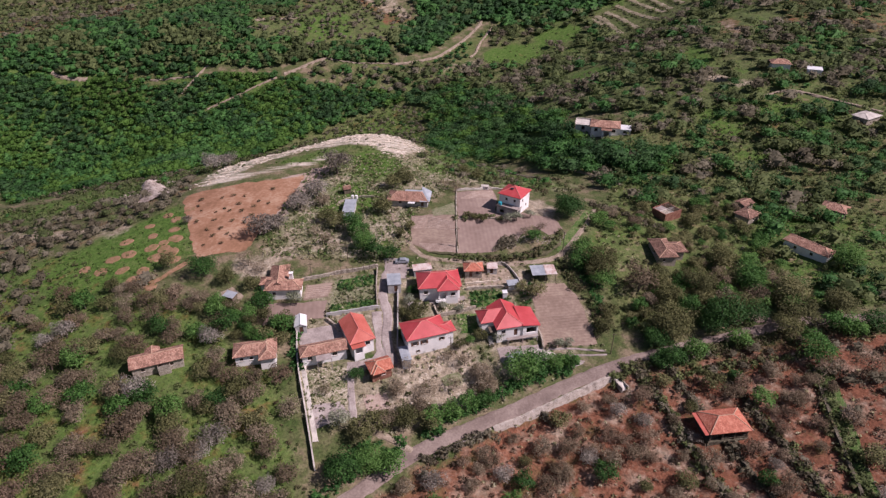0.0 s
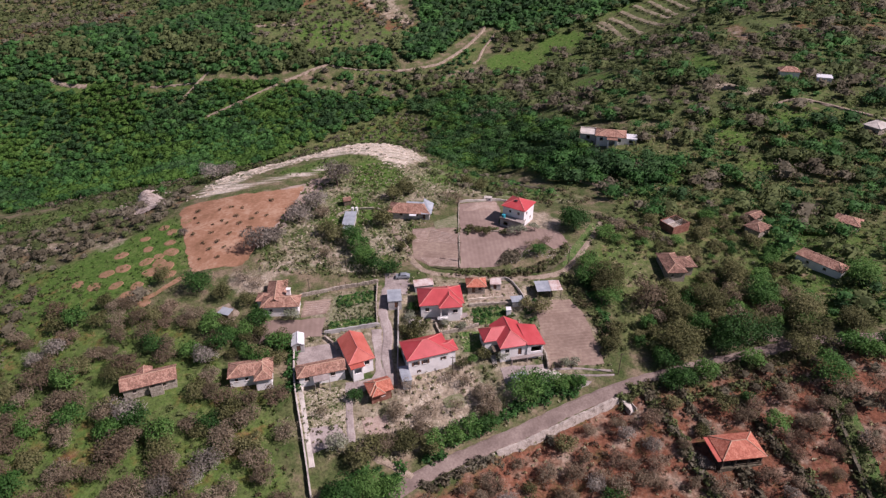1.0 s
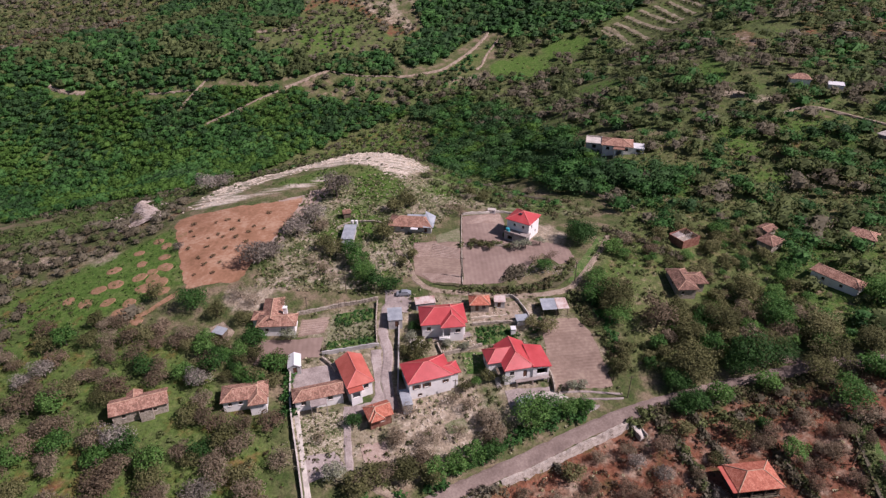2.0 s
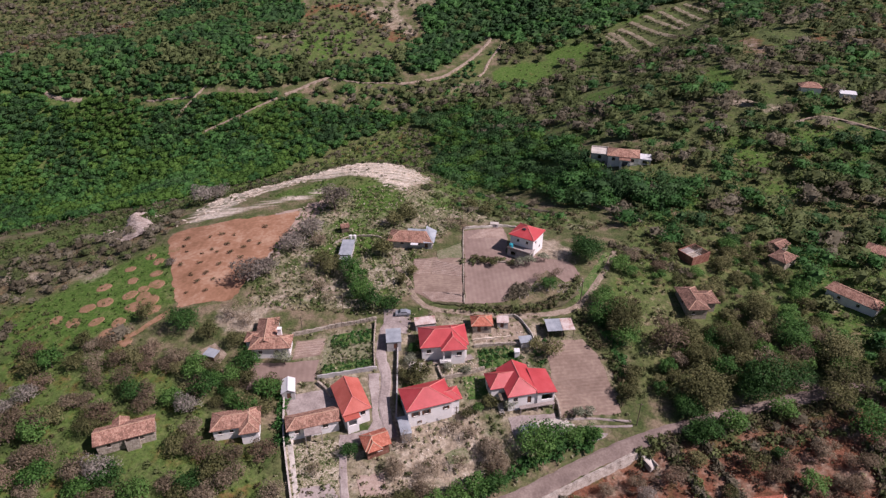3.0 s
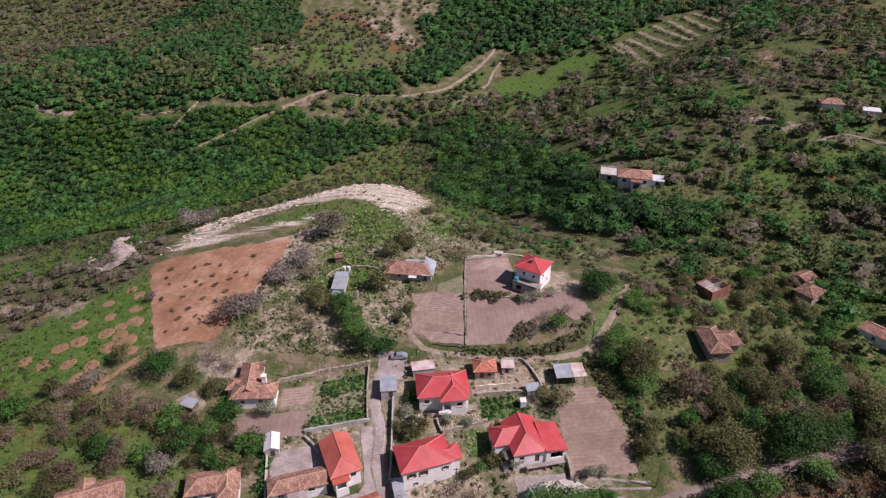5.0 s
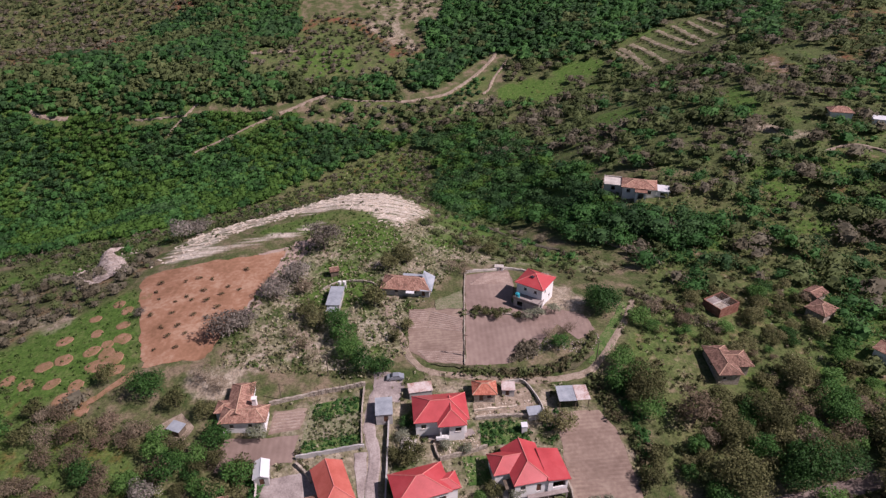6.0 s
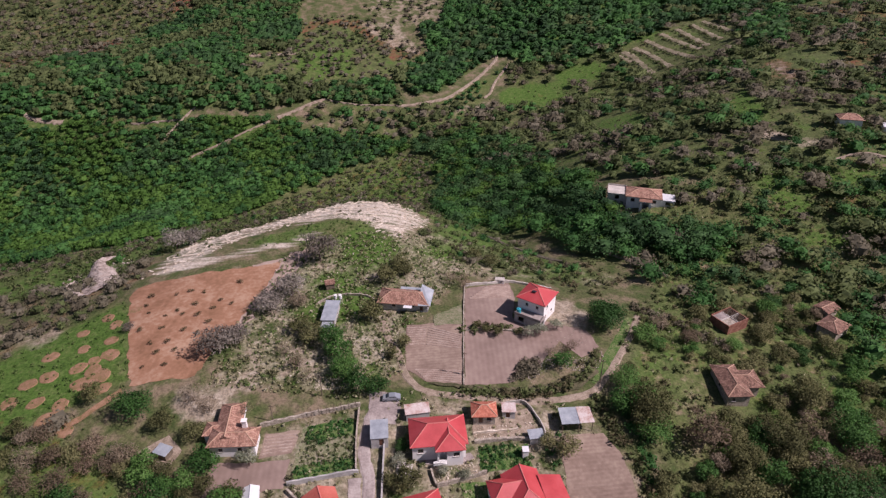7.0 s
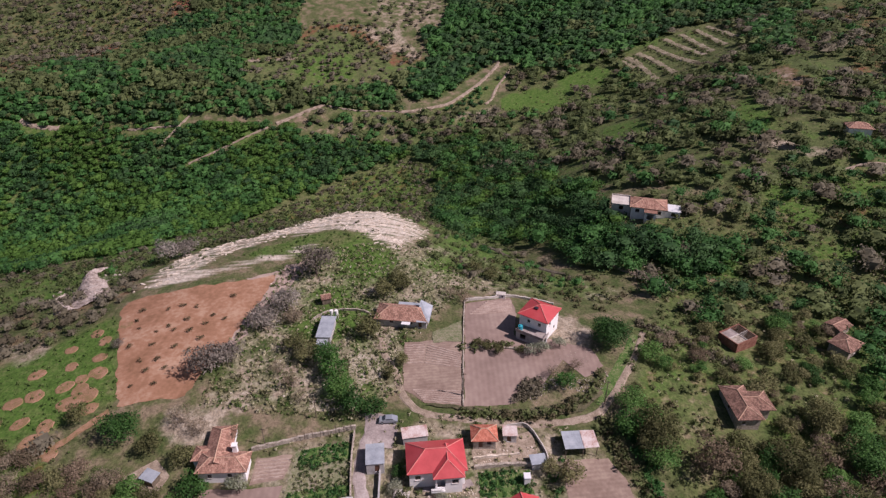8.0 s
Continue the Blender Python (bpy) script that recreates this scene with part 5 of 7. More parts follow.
part("kerb", boxes((-1.0, -0.8, -3.0, 1.2, -1.6, 0.9)), M["road_stone"], ramp)
part("kerb", boxes((0.8, 1.0, -3.0, 1.2, -1.6, 0.9)), M["road_stone"], ramp)
garden_wall([(-38.7, 131), (-36.5, 119), (-32, 104.3), (-28, 91)], 1.3, 0.35, M["pale_concrete"], "long pale rendered boundary wall")
garden_wall([(-40.4, 148.4), (-30, 151.6), (-19.1, 154.6)], 1.0, 0.5, M["stone_wall"], "grey stone terrace wall above the garden")
garden_wall([(-31.6, 134.8), (-24, 136.6), (-17.4, 138)], 1.1, 0.4, M["grey_wall"], "grey wall below the garden")
garden_wall([(-12.9, 149), (-12.6, 142), (-12.2, 134), (-11.8, 124)], 1.4, 0.3, M["grey_wall"], "grey rendered lane wall")
garden_wall([(-19.2, 153.4), (-18.9, 146), (-18, 138.4)], 1.0, 0.3, M["stone_wall"], "low stone wall beside the lane")
garden_wall([(13.8, 156), (18.4, 156.4), (21.6, 151), (22.4, 147)], 0.95, 0.22, M["pale_concrete"], "pale rendered yard wall")
garden_wall([(6.6, 146.1), (14, 147.2), (20.6, 147.2)], 0.8, 0.6, M["stone_wall"], "dry-stone terrace wall below the yard")
garden_wall([(-31.4, 133.6), (-29, 131.6), (-27.4, 129.6)], 0.9, 0.5, M["stone_wall"], "short stone wall across the courtyard")
garden_wall([(26.4, 126.4), (26.2, 130), (25.4, 133)], 1.2, 0.4, M["stone_wall"], "stone wall beside the ploughed plot")
garden_wall([(4.4, 161.4), (4.4, 175), (4.5, 190), (4.8, 201)], 0.4, 0.35, M["stone_wall"], "low line of stones between the plots")
garden_wall([(5, 201.4), (12, 204), (19.4, 206.4), (30, 203)], 0.8, 0.4, M["pale_concrete"], "pale boundary wall behind the ploughed plot")
garden_wall([(5, 180), (11, 181), (18, 180)], 0.35, 0.5, M["stone_wall"], "low grassy bank across the plot")
# orchard walls: their dark colour stands in for the terraces' shadow lines
garden_wall([(50.1, 120), (54.3, 109.3), (57.7, 97.5), (61.6, 86.5)], 0.7, 0.55, M["shade_dark_stone"], "dry-stone wall between orchard terraces", lean=0.22)
garden_wall([(58, 121), (61, 112), (67, 96), (72, 84)], 0.7, 0.55, M["shade_dark_stone"], "dry-stone wall between orchard terraces", lean=0.22)
garden_wall([(71, 118), (75, 106), (79, 95), (82, 82)], 0.7, 0.55, M["shade_dark_stone"], "dry-stone wall between orchard terraces", lean=0.22)
garden_wall([(92.4, 117.4), (89.9, 100.2), (88.3, 84.1)], 1.0, 0.8, M["shade_dark_stone"], "overgrown dry-stone wall beside the orchard")
garden_wall([(-36, 192), (-31, 196), (-22, 195), (-19.5, 190)], 0.6, 0.4, M["stone_wall"], "low stone yard wall")
patch("grass_strip", [(92, 118), (97, 118), (95, 104), (93, 92), (91.5, 80), (88.6, 80), (89.6, 93), (91, 104)], M["lawn"], "bright green grass strip beside an orchard wall", "grass", 0.08)

garden_wall([(-2.5, 139.3), (-1.9, 137.4), (-1.2, 135.9)], 0.8, 0.4, M["stone_wall"], "dry-stone side wall of the terrace", lean=0.1)
garden_wall([(-1.1, 135.8), (4, 137.5), (9.1, 139.3)], 1.0, 0.45, M["stone_wall"], "dry-stone terrace wall between the houses", lean=0.15)

garden_wall([(6.4, 148.2), (10.5, 148.9), (16.3, 149.8)], 0.5, 0.4, M["limestone"], "low row of pale terrace stones in the yard", lean=0.15)

# ---- houses ----
f_win = lambda *us, sill=1.1, w=1.1, h=1.2, side="f": [(side, u, sill, w, h) for u in us]

home = house("house", "white plastered house under a bright red hipped roof", -1.3, 145.6, 7, 11.2, 7.4, 3.4, 2.3, M["white_wall"], M["red_roof"], M["ridge_red"],
             f_win(-3.9) + [("l", 1.0, 1.0, 1.0, 1.1), ("r", 1.2, 1.0, 1.0, 1.1), ("b", -2, 1.0, 1.0, 1.1)], base=3, lift=0.5, frame_mat=M["frame_wood"])
annex(home, 5.4, 2.4, 3.4, 3.9, M["white_wall"], pose(2.2, -4.0, 0), [("f", 1.3, 1.1, 1.3, 1.1), ("f", -1.5, 0.1, 1.6, 2.4, "open")])
extra_roof(home, M["red_roof"], M["ridge_red"], 5.4, 6.4, 3.4, 1.9, pose(2.2, -2.1, 0.02), (True, False), True, 0.5)
part("balcony", boxes((-1.4, 1.4, -6.1, -5.25, -0.25, 0.0), (-1.4, 1.4, -6.1, -6.02, 0.9, 1.0), *[(x, x + 0.06, -6.1, -6.04, 0, 0.9) for x in np.arange(-1.4, 1.4, 0.28)]), M["white_paint"], home)

home = house("house", "white house with a bright red hipped roof and brown shuttered windows", -5.0, 127.7, 18.5, 10.4, 6.8, 3.6, 2.3, M["white_wall"], M["red_roof"], M["ridge_red"],
             f_win(-3.4, -0.9, sill=1.2, w=1.2) + [("f", -2.6, -1.2, 0.6, 0.7), ("f", 3.8, 1.3, 0.9, 0.9), ("l", 0, 1.1, 1.0, 1.1), ("r", 0.4, 1.1, 1.0, 1.1)], base=3, lift=1.0, shutters=True, pull=1.3)
annex(home, 2.2, 3.4, 3.3, 4, M["white_wall"], pose(6.0, -1.3, 0), [("r", 0, 1.1, 0.9, 1.0)])
extra_roof(home, M["red_roof"], M["ridge_red"], 4.4, 3.6, 3.35, 1.0, pose(5.2, -1.2, 0), (False, True), False, 0.4)

home = house("house", "white house with wide red hipped roofs and a front terrace", 16.6, 133.4, 13, 7.0, 9.2, 3.2, 2.3, M["white_wall"], M["red_roof"], M["ridge_red"],
             f_win(-1.8, w=1.1) + [("f", 1.6, 0.0, 1.0, 2.1, "door"), ("b", 0, 1.0, 1.0, 1.1)], ends=(True, False), turn=True, over=0.4, base=3, lift=0.5)
annex(home, 3.4, 5.0, 3.2, 3.5, M["white_wall"], pose(-5.1, 1.2, 0), [("l", 0, 1.0, 1.0, 1.1)])
extra_roof(home, M["red_roof"], M["ridge_red"], 6.2, 5.0, 3.22, 1.9, pose(-3.7, 1.2, 0.02), (True, False), False, 0.4)
annex(home, 4.2, 7.4, 2.7, 3.5, M["white_wall"], pose(5.6, -1.2, 0), [("f", 0.3, 0.5, 2.8, 1.7, "open"), ("r", 0, 1, 1.0, 1.1)])
bm = bmesh.new()
roof_faces(bm, [((8.2, -5.3, 2.8), (8.2, 2.9, 2.8), (3.2, 2.9, 4.1), (3.2, -5.3, 3.5))], 0.14)
part("roof", bm, M["red_roof"], home)
part("terrace", boxes((-1.0, 7.6, -6.0, -5.0, -0.3, -0.1), (-0.9, -0.65, -5.9, -5.65, -3, -0.3), (3.2, 3.45, -5.9, -5.65, -3, -0.3), (7.2, 7.45, -5.9, -5.65, -3, -0.3)), M["concrete"], home)
part("awning", boxes((-5.4, -3.5, -4.6, -2.2, 2.1, 2.2)), M["dark_wood"], home)
part("stair", boxes(*[(-5.6, -4.4, -5.6 + 0.32 * k, -5.3 + 0.32 * k, -3.0, -2.0 + 0.2 * k) for k in range(9)]), M["pale_concrete"], home)

home = house("house", "house with a coral-red gabled roof and white front", -22.4, 127.3, 24, 5.8, 9.6, 3.0, 1.9, M["white_wall"], M["coral_roof"], M["ridge_red"],
             f_win(1.4, w=1.2) + [("r", -2, 1.0, 1.0, 1.1), ("r", 1.6, 0.0, 1.0, 2.1, "door"), ("l", 2, 1, 0.9, 1.0)], ends=(True, False), turn=True, base=2.5, lift=0.5)
annex(home, 2.6, 1.6, 2.4, 3, M["white_wall"], pose(-1.4, -5.5, 0), [("f", 0, 0.4, 1.8, 1.6, "open")])
part("porch_roof", boxes((-3.2, 0.4, -6.6, -4.7, 2.42, 2.56)), M["coral_roof"], home)

home = house("farmhouse", "long low farmhouse under a weathered clay tile roof", -30.3, 121.6, 17, 11.0, 3.9, 2.6, 1.2, M["white_wall"], M["old_roof"], M["ridge_old"],
             [("f", -3.6, 0.9, 1.1, 1.1), ("f", 2.6, 0.9, 1.2, 1.1), ("f", -0.6, 0.0, 1.0, 2.1, "door")], ends=(True, False), base=2.5, lift=0.4)
part("porch_roof", boxes((-2.2, 1.6, -4.6, -2.1, 2.3, 2.42), (-2.1, -1.95, -4.5, -4.35, -2, 2.3), (1.35, 1.5, -4.5, -4.35, -2, 2.3)), M["concrete"], home)

home = house("cottage", "small brick cottage with a bright clay tile roof", -15.9, 117.5, 24, 5.0, 4.0, 2.6, 1.4, M["brick_wall"], M["orange_roof"], M["ridge_old"],
             [("f", 0.4, 0.9, 0.9, 0.9), ("r", 0, 0.9, 0.8, 0.9)], ends=(True, False), base=2.2, lift=0.2)
extra_roof(home, M["orange_roof"], M["ridge_old"], 2.6, 3.4, 2.6, 1.1, pose(-0.9, -1.0, 0.02), (True, False), True, 0.4)

pav = thing("pavilion", 65.6, 103.2, 7, "open timber pavilion with a clay tile hipped roof", "pavilion")
pav.location.z += 0.2
bm, lines = hip(9.4, 6.2, 3.0, 1.9, 0.5)
top = part("roof", bm, M["orange_roof"], pav)
ridge_caps(top, lines, M["ridge_old"])
part("porch_roof", boxes((-6.3, -5.0, -3.5, 3.4, 2.7, 2.82)), M["coral_roof"], pav)
for px in (-4.5, -1.5, 1.5, 4.5):
    for py in (-2.9, 2.9):
        part("post", boxes((px - 0.14, px + 0.14, py - 0.14, py + 0.14, -2.2, 3.0)), M["dark_wood"], pav)
# back wall and floor are coloured dark for the deep shade under the roof
part("back_wall", boxes((-1.0, 4.4, 1.4, 1.65, -2, 3.0), (4.15, 4.4, -2.7, 1.4, -2, 2.9)), M["dark_wood"], pav)
part("floor_slab", boxes((-4.9, 4.9, -3.3, 3.3, -2.2, 0.0)), M["shade_dark_stone"], pav)
part("rail", boxes((-1.5, 4.5, -3.0, -2.9, 0.9, 1.0), (-1.5, 4.5, -3.0, -2.9, 0.45, 0.52)), M["dark_wood"], pav)

home = house("villa", "white two-storey house with a red pyramid roof", 24.0, 188.6, 58, 7.2, 7.6, 6.0, 2.0, M["white_wall"], M["red_roof"], M["ridge_red"],
             [("f", -1.6, 3.9, 0.8, 0.9), ("f", 1.3, 1.2, 0.8, 0.9), ("l", 1.8, 4.0, 0.8, 0.9), ("l", -1.2, 4.0, 0.8, 0.9), ("l", -1.2, 1.2, 0.8, 0.9), ("r", 0, 3.9, 0.9, 1.0), ("b", 0, 3.9, 0.9, 1.0)], base=2.5, lift=0.2)
annex(home, 3.0, 7.4, 2.5, 2.5, M["grey_wall"], pose(-5.1, -0.6, 0), [("l", -1.8, 0.6, 1.6, 1.5, "open"), ("f", 0, 0.6, 1.4, 1.5, "open")])
part("terrace", boxes((-6.8, -3.65, -4.5, 3.3, 2.5, 2.66), (-6.8, -6.68, -4.5, 3.3, 2.66, 3.3), (-6.68, -3.65, -4.5, -4.38, 2.66, 3.3)), M["concrete"], home)
part("solar_panel", boxes((-1.7, -0.7, -0.2, 0.9, 7.5, 7.62)), M["glass"], home)
bm = bmesh.new()
tube(bm, (0, 0, 0), (0, 0, 1.3), 0.62, 0.62, 14)
tube(bm, (0, 0, 1.3), (0, 0, 1.5), 0.4, 0.25, 14)
tank = part("water_tank", bm, M["blue_plastic"], None)
tank.matrix_world = Matrix.Translation((0, 0, 0)) @ home.matrix_basis @ pose(-5.9, 2.3, 2.665)
tagged(tank, "turquoise plastic water tank on the terrace", "water tank")

home = house("farmhouse", "old farmhouse with rambling weathered clay tile roofs", -44.3, 143.2, 4, 9.4, 4.4, 2.8, 1.4, M["white_wall"], M["old_roof"], M["ridge_old"],
             [("f", -2.5, 0.9, 0.9, 1.0), ("f", 1.5, 0.9, 0.9, 1.0), ("r", 0, 0.9, 0.8, 0.9)], base=2.2, lift=0.3)
annex(home, 4.6, 8.4, 2.8, 2.5, M["white_wall"], pose(-1.8, 5.6, 0, 0, 0, 4))
extra_roof(home, M["old_roof"], M["ridge_old"], 4.6, 10.5, 2.82, 1.5, pose(-1.8, 4.4, 0.02, 0, 0, 4), (False, True), True, 0.4)
annex(home, 3.0, 3.2, 2.3, 2.5, M["white_wall"], pose(-5.2, 3.0, 0))
extra_roof(home, M["old_roof"], M["ridge_old"], 3.6, 3.4, 2.35, 0.9, pose(-4.9, 3.0, 0.02), (True, False), False, 0.35)
part("chimney", boxes((1.4, 2.3, 2.2, 3.0, 2.8, 4.9), (1.25, 2.45, 2.05, 3.15, 4.9, 5.02)), M["white_wall"], home)

home = house("farmhouse", "long stone farmhouse with a weathered clay tile roof", -70.6, 117.4, 21.5, 11.6, 4.6, 2.5, 1.3, M["stone_wall"], M["old_roof"], M["ridge_old"],
             [("f", -3.4, 0.8, 0.8, 0.9), ("f", 3.2, 0.8, 0.8, 0.9), ("f", 0.4, 0.0, 1.0, 2.0, "door")], ends=(False, False), base=2.4, lift=0.4)
annex(home, 2.8, 1.2, 2.2, 3, M["stone_wall"], pose(1.4, -2.8, 0))
extra_roof(home, M["old_roof"], M["ridge_old"], 3.0, 2.6, 2.6, 0.8, pose(-1.0, 2.4, 0), (False, False), True, 0.3)

home = house("farmhouse", "low white farmhouse with an old clay tile roof", -47.2, 120.9, 13, 9.8, 4.8, 2.6, 1.3, M["white_wall"], M["old_roof"], M["ridge_old"],
             [("f", -3.4, 0.9, 0.8, 0.9), ("f", -1.0, 0.9, 0.8, 0.9), ("f", 1.0, 0.0, 0.9, 2.0, "door")], ends=(True, True), base=2.4, lift=0.4)
annex(home, 3.6, 2.4, 2.4, 3, M["white_wall"], pose(3.0, -3.2, 0))
extra_roof(home, M["old_roof"], M["ridge_old"], 3.6, 5.6, 2.5, 1.2, pose(3.0, -1.8, 0.02), (True, False), True, 0.4)

home = house("farmhouse", "long farmhouse with a clay tile roof patched with grey sheet", -11.6, 191.6, -6, 13.4, 6.4, 2.0, 1.8, M["grey_wall"], M["old_roof"], M["ridge_old"],
             [("f", 2.5, 0.8, 1.0, 1.0), ("f", 5.0, 0.0, 0.9, 1.8, "door"), ("f", -2.6, 0.8, 1.0, 0.9)], base=1.6, lift=0.3)
part("porch_roof", boxes((0.3, 2.6, -4.9, -3.0, 1.75, 1.85)), M["white_sheet"], home)
bm = bmesh.new()
roof_faces(bm, [((4.2, -3.9, 2.12), (7.5, -3.7, 2.12), (7.5, 3.6, 2.4), (4.2, 3.6, 4.1))], 0.06)
part("sheet_roof", bm, M["sheet"], home)
part("sheet_roof", boxes((-2.0, 4.0, 3.1, 4.8, 2.0, 2.08)), M["sheet"], home)

house("shed", "narrow shed with a blue-grey sheet roof", -31.2, 185.9, 0, 3.4, 8.2, 2.1, 0.3, M["grey_wall"], M["sheet"], M["sheet"], [("r", 0, 0.8, 0.8, 0.7)], kind="shed", over=0.25, base=1, lift=0.2, category="shed")
house("lean_to", "small lean-to with a pale sheet roof", -31.4, 180.6, 0, 2.6, 1.8, 1.6, 0.2, M["grey_wall"], M["sheet"], M["sheet"], (), kind="shed", over=0.15, base=1, lift=0.1, category="shed")
house("hut", "tiny wooden hut with a brown tiled roof", -34, 200, 20, 2.4, 2.2, 1.7, 0.8, M["dark_wood"], M["mossy_roof"], M["ridge_old"], (), ends=(False, False), over=0.25, base=1, lift=0.1, category="hut")
for dx in (0.0, 1.3):
    bm = bmesh.new()
    tube(bm, (0, 0, 1.6), (0, 0, 2.7), 0.5, 0.5, 12)
    for a in range(4):
        tube(bm, (0.45 * math.cos(a * 1.571), 0.45 * math.sin(a * 1.571), -0.2), (0.4 * math.cos(a * 1.571), 0.4 * math.sin(a * 1.571), 1.6), 0.05, 0.05, 5)
    t = part("water_tank", bm, M["white_paint"], None)
    t.matrix_world = pose(-31 + dx, 192.5, at(-31 + dx, 192.5))
    tagged(t, "white water tank on a metal stand", "water tank", "tanks behind the shed")

house("cottage", "small stone cottage with a bright clay tile roof", 8.8, 152.5, 2, 4.8, 3.8, 2.3, 1.3, M["stone_wall"], M["orange_roof"], M["ridge_old"], [("f", 1.0, 0.8, 0.9, 0.9), ("f", -0.8, 0, 0.9, 1.9, "door")], base=1.6, lift=0.2)
house("shed", "little grey shed with a rusty red roof", 14.4, 153.6, 0, 2.8, 2.4, 1.9, 0.25, M["grey_wall"], M["rust_sheet"], M["rust_sheet"], [("f", -0.2, 0, 0.9, 1.7, "door")], kind="shed", over=0.2, base=1.2, lift=0.1, category="shed")
house("shed", "small shed with a bright white gabled roof", -37.6, 130.6, 12, 2.9, 4.4, 2.0, 0.8, M["grey_wall"], M["white_sheet"], M["white_sheet"], [("f", 0.1, 0, 1.0, 1.7, "door")], ends=(False, False), turn=True, over=0.2, base=1.4, lift=0.2, category="shed")
house("garage", "garage with a flat blue-grey sheet roof", -13.9, 146.4, 7, 3.6, 5.0, 2.4, 0.25, M["grey_wall"], M["sheet"], M["sheet"], [("f", 0.4, 0, 1.0, 1.9, "door")], kind="shed", over=0.15, base=1.8, lift=0.2, category="garage")
house("shed", "low shed roofed with rust-streaked sheets", -6.1, 152.6, 11, 5.2, 2.6, 1.8, 0.3, M["grey_wall"], M["rust_sheet"], M["rust_sheet"], (), kind="shed", over=0.2, base=1.4, lift=0.1, category="shed")
house("shed", "small shed with a slate-grey sheet roof", 18.8, 122.4, 20, 4.0, 2.6, 1.7, 0.3, M["grey_wall"], M["sheet"], M["sheet"], (), kind="shed", over=0.2, base=2, lift=0.1, category="shed")
house("shed", "low grey shed beside the yard wall", 20.0, 147.6, 10, 3.0, 2.2, 1.5, 0.2, M["grey_wall"], M["sheet"], M["sheet"], (), kind="shed", over=0.2, base=1.5, lift=0.1, category="shed")
house("hut", "tiny white garden hut", 17.4, 143.6, 5, 1.2, 1.2, 2.0, 0.2, M["white_wall"], M["white_sheet"], M["white_sheet"], (), kind="shed", over=0.1, base=1, lift=0.1, category="hut")
house("lean_to", "stone lean-to with a grey sheet roof beside the lane", -9.7, 121.6, 15, 2.2, 5.0, 2.2, 0.2, M["grey_wall"], M["sheet"], M["sheet"], (), kind="shed", over=0.15, base=2, lift=0.1, category="shed")
house("hut", "small tumbledown hut with patched roof", -59, 141, -20, 3.0, 2.2, 1.5, 0.3, M["dark_wood"], M["sheet"], M["sheet"], (), kind="shed", over=0.2, base=1.2, lift=0.1, category="hut")
house("hut", "low cistern hut of white concrete", 15.2, 205.6, -8, 2.6, 1.4, 1.3, 0.1, M["white_wall"], M["pale_concrete"], M["pale_concrete"], [("f", 0.5, 0.3, 0.5, 0.7, "open")], kind="shed", over=0.1, base=1.2, lift=0.1, category="hut")

canopy = thing("canopy", 29.1, 151.7, 5, "open-sided canopy roofed with patched metal sheets", "canopy")
bm = bmesh.new()
roof_faces(bm, [((-3.6, -2.3, 2.4), (0.6, -2.3, 2.4), (0.6, 2.3, 2.8), (-3.6, 2.3, 2.8))], 0.06)
part("sheet_roof", bm, M["sheet"], canopy)
bm = bmesh.new()
roof_faces(bm, [((0.45, -2.3, 2.5), (3.7, -2.2, 2.45), (3.5, 2.2, 2.85), (0.45, 2.3, 2.85))], 0.06)
part("sheet_roof", bm, M["rust_sheet"], canopy, "rust-streaked white sheet")
for px in (-3.3, 0.4, 3.3):
    for py in (-2.0, 2.0):
        part("post", boxes((px - 0.07, px + 0.07, py - 0.07, py + 0.07, -0.8, 2.5 + 0.09 * py)), M["dark_wood"], canopy)

ruin = thing("ruin", 76, 188.2, 30, "roofless red brick house shell among the scrub", "ruin")
part("wall", boxes((-3.8, 3.8, -3.0, -2.75, -2, 3.0), (-3.8, 3.8, 2.75, 3.0, -2, 3.1), (-3.8, -3.55, -2.75, 2.75, -2, 3.0), (3.55, 3.8, -2.75, 2.75, -2, 2.9)), M["brick_wall"], ruin)
part("partition", boxes((-3.55, 3.55, -0.1, 0.1, -1, 2.95), (0, 0.2, -2.75, -0.1, -1, 2.9), (0, 0.2, 0.1, 2.75, -1, 2.9)), M["pale_concrete"], ruin)
part("ceiling_slab", boxes((-3.5, -0.05, 0.15, 2.7, 2.6, 2.8)), M["concrete"], ruin)
part("floor_slab", boxes((-3.5, 3.5, -2.7, 2.7, -0.2, 0.1)), M["dark_wood"], ruin)
part("ceiling_slab", boxes((-3.5, -0.05, -2.7, -0.15, 2.55, 2.68)), M["stone_wall"], ruin)
for k in range(6):
    part("rafter", boxes((0.3 + 0.58 * k, 0.42 + 0.58 * k, -2.9, 2.9, 2.92, 3.06)), M["dark_wood"], ruin)

OLD = dict(wall=M["stone_wall"], roof=M["mossy_roof"], ridge=M["ridge_old"])
home = house("old_house", "dark stone house with a mossy clay tile roof", 67.2, 163.2, 3, 5.0, 10.0, 2.6, 1.3, openings=[("f", -1.2, 0.8, 0.8, 0.9), ("l", 0, 0.8, 0.8, 0.9)], turn=True, ends=(True, True), base=2.2, lift=0.3, **OLD)
annex(home, 4.0, 5.0, 2.3, 2.5, M["stone_wall"], pose(4.0, 0.6, 0))
extra_roof(home, M["mossy_roof"], M["ridge_old"], 6.0, 5.4, 2.4, 1.2, pose(3.6, 0.6, 0.02), (False, True), False, 0.4)
house("old_house", "small stone house with a collapsing clay roof", 102.4, 185.6, 35, 6.2, 5.0, 2.5, 1.3, openings=[("f", 0, 0.8, 0.8, 0.9)], base=2.2, lift=0.3, **OLD)
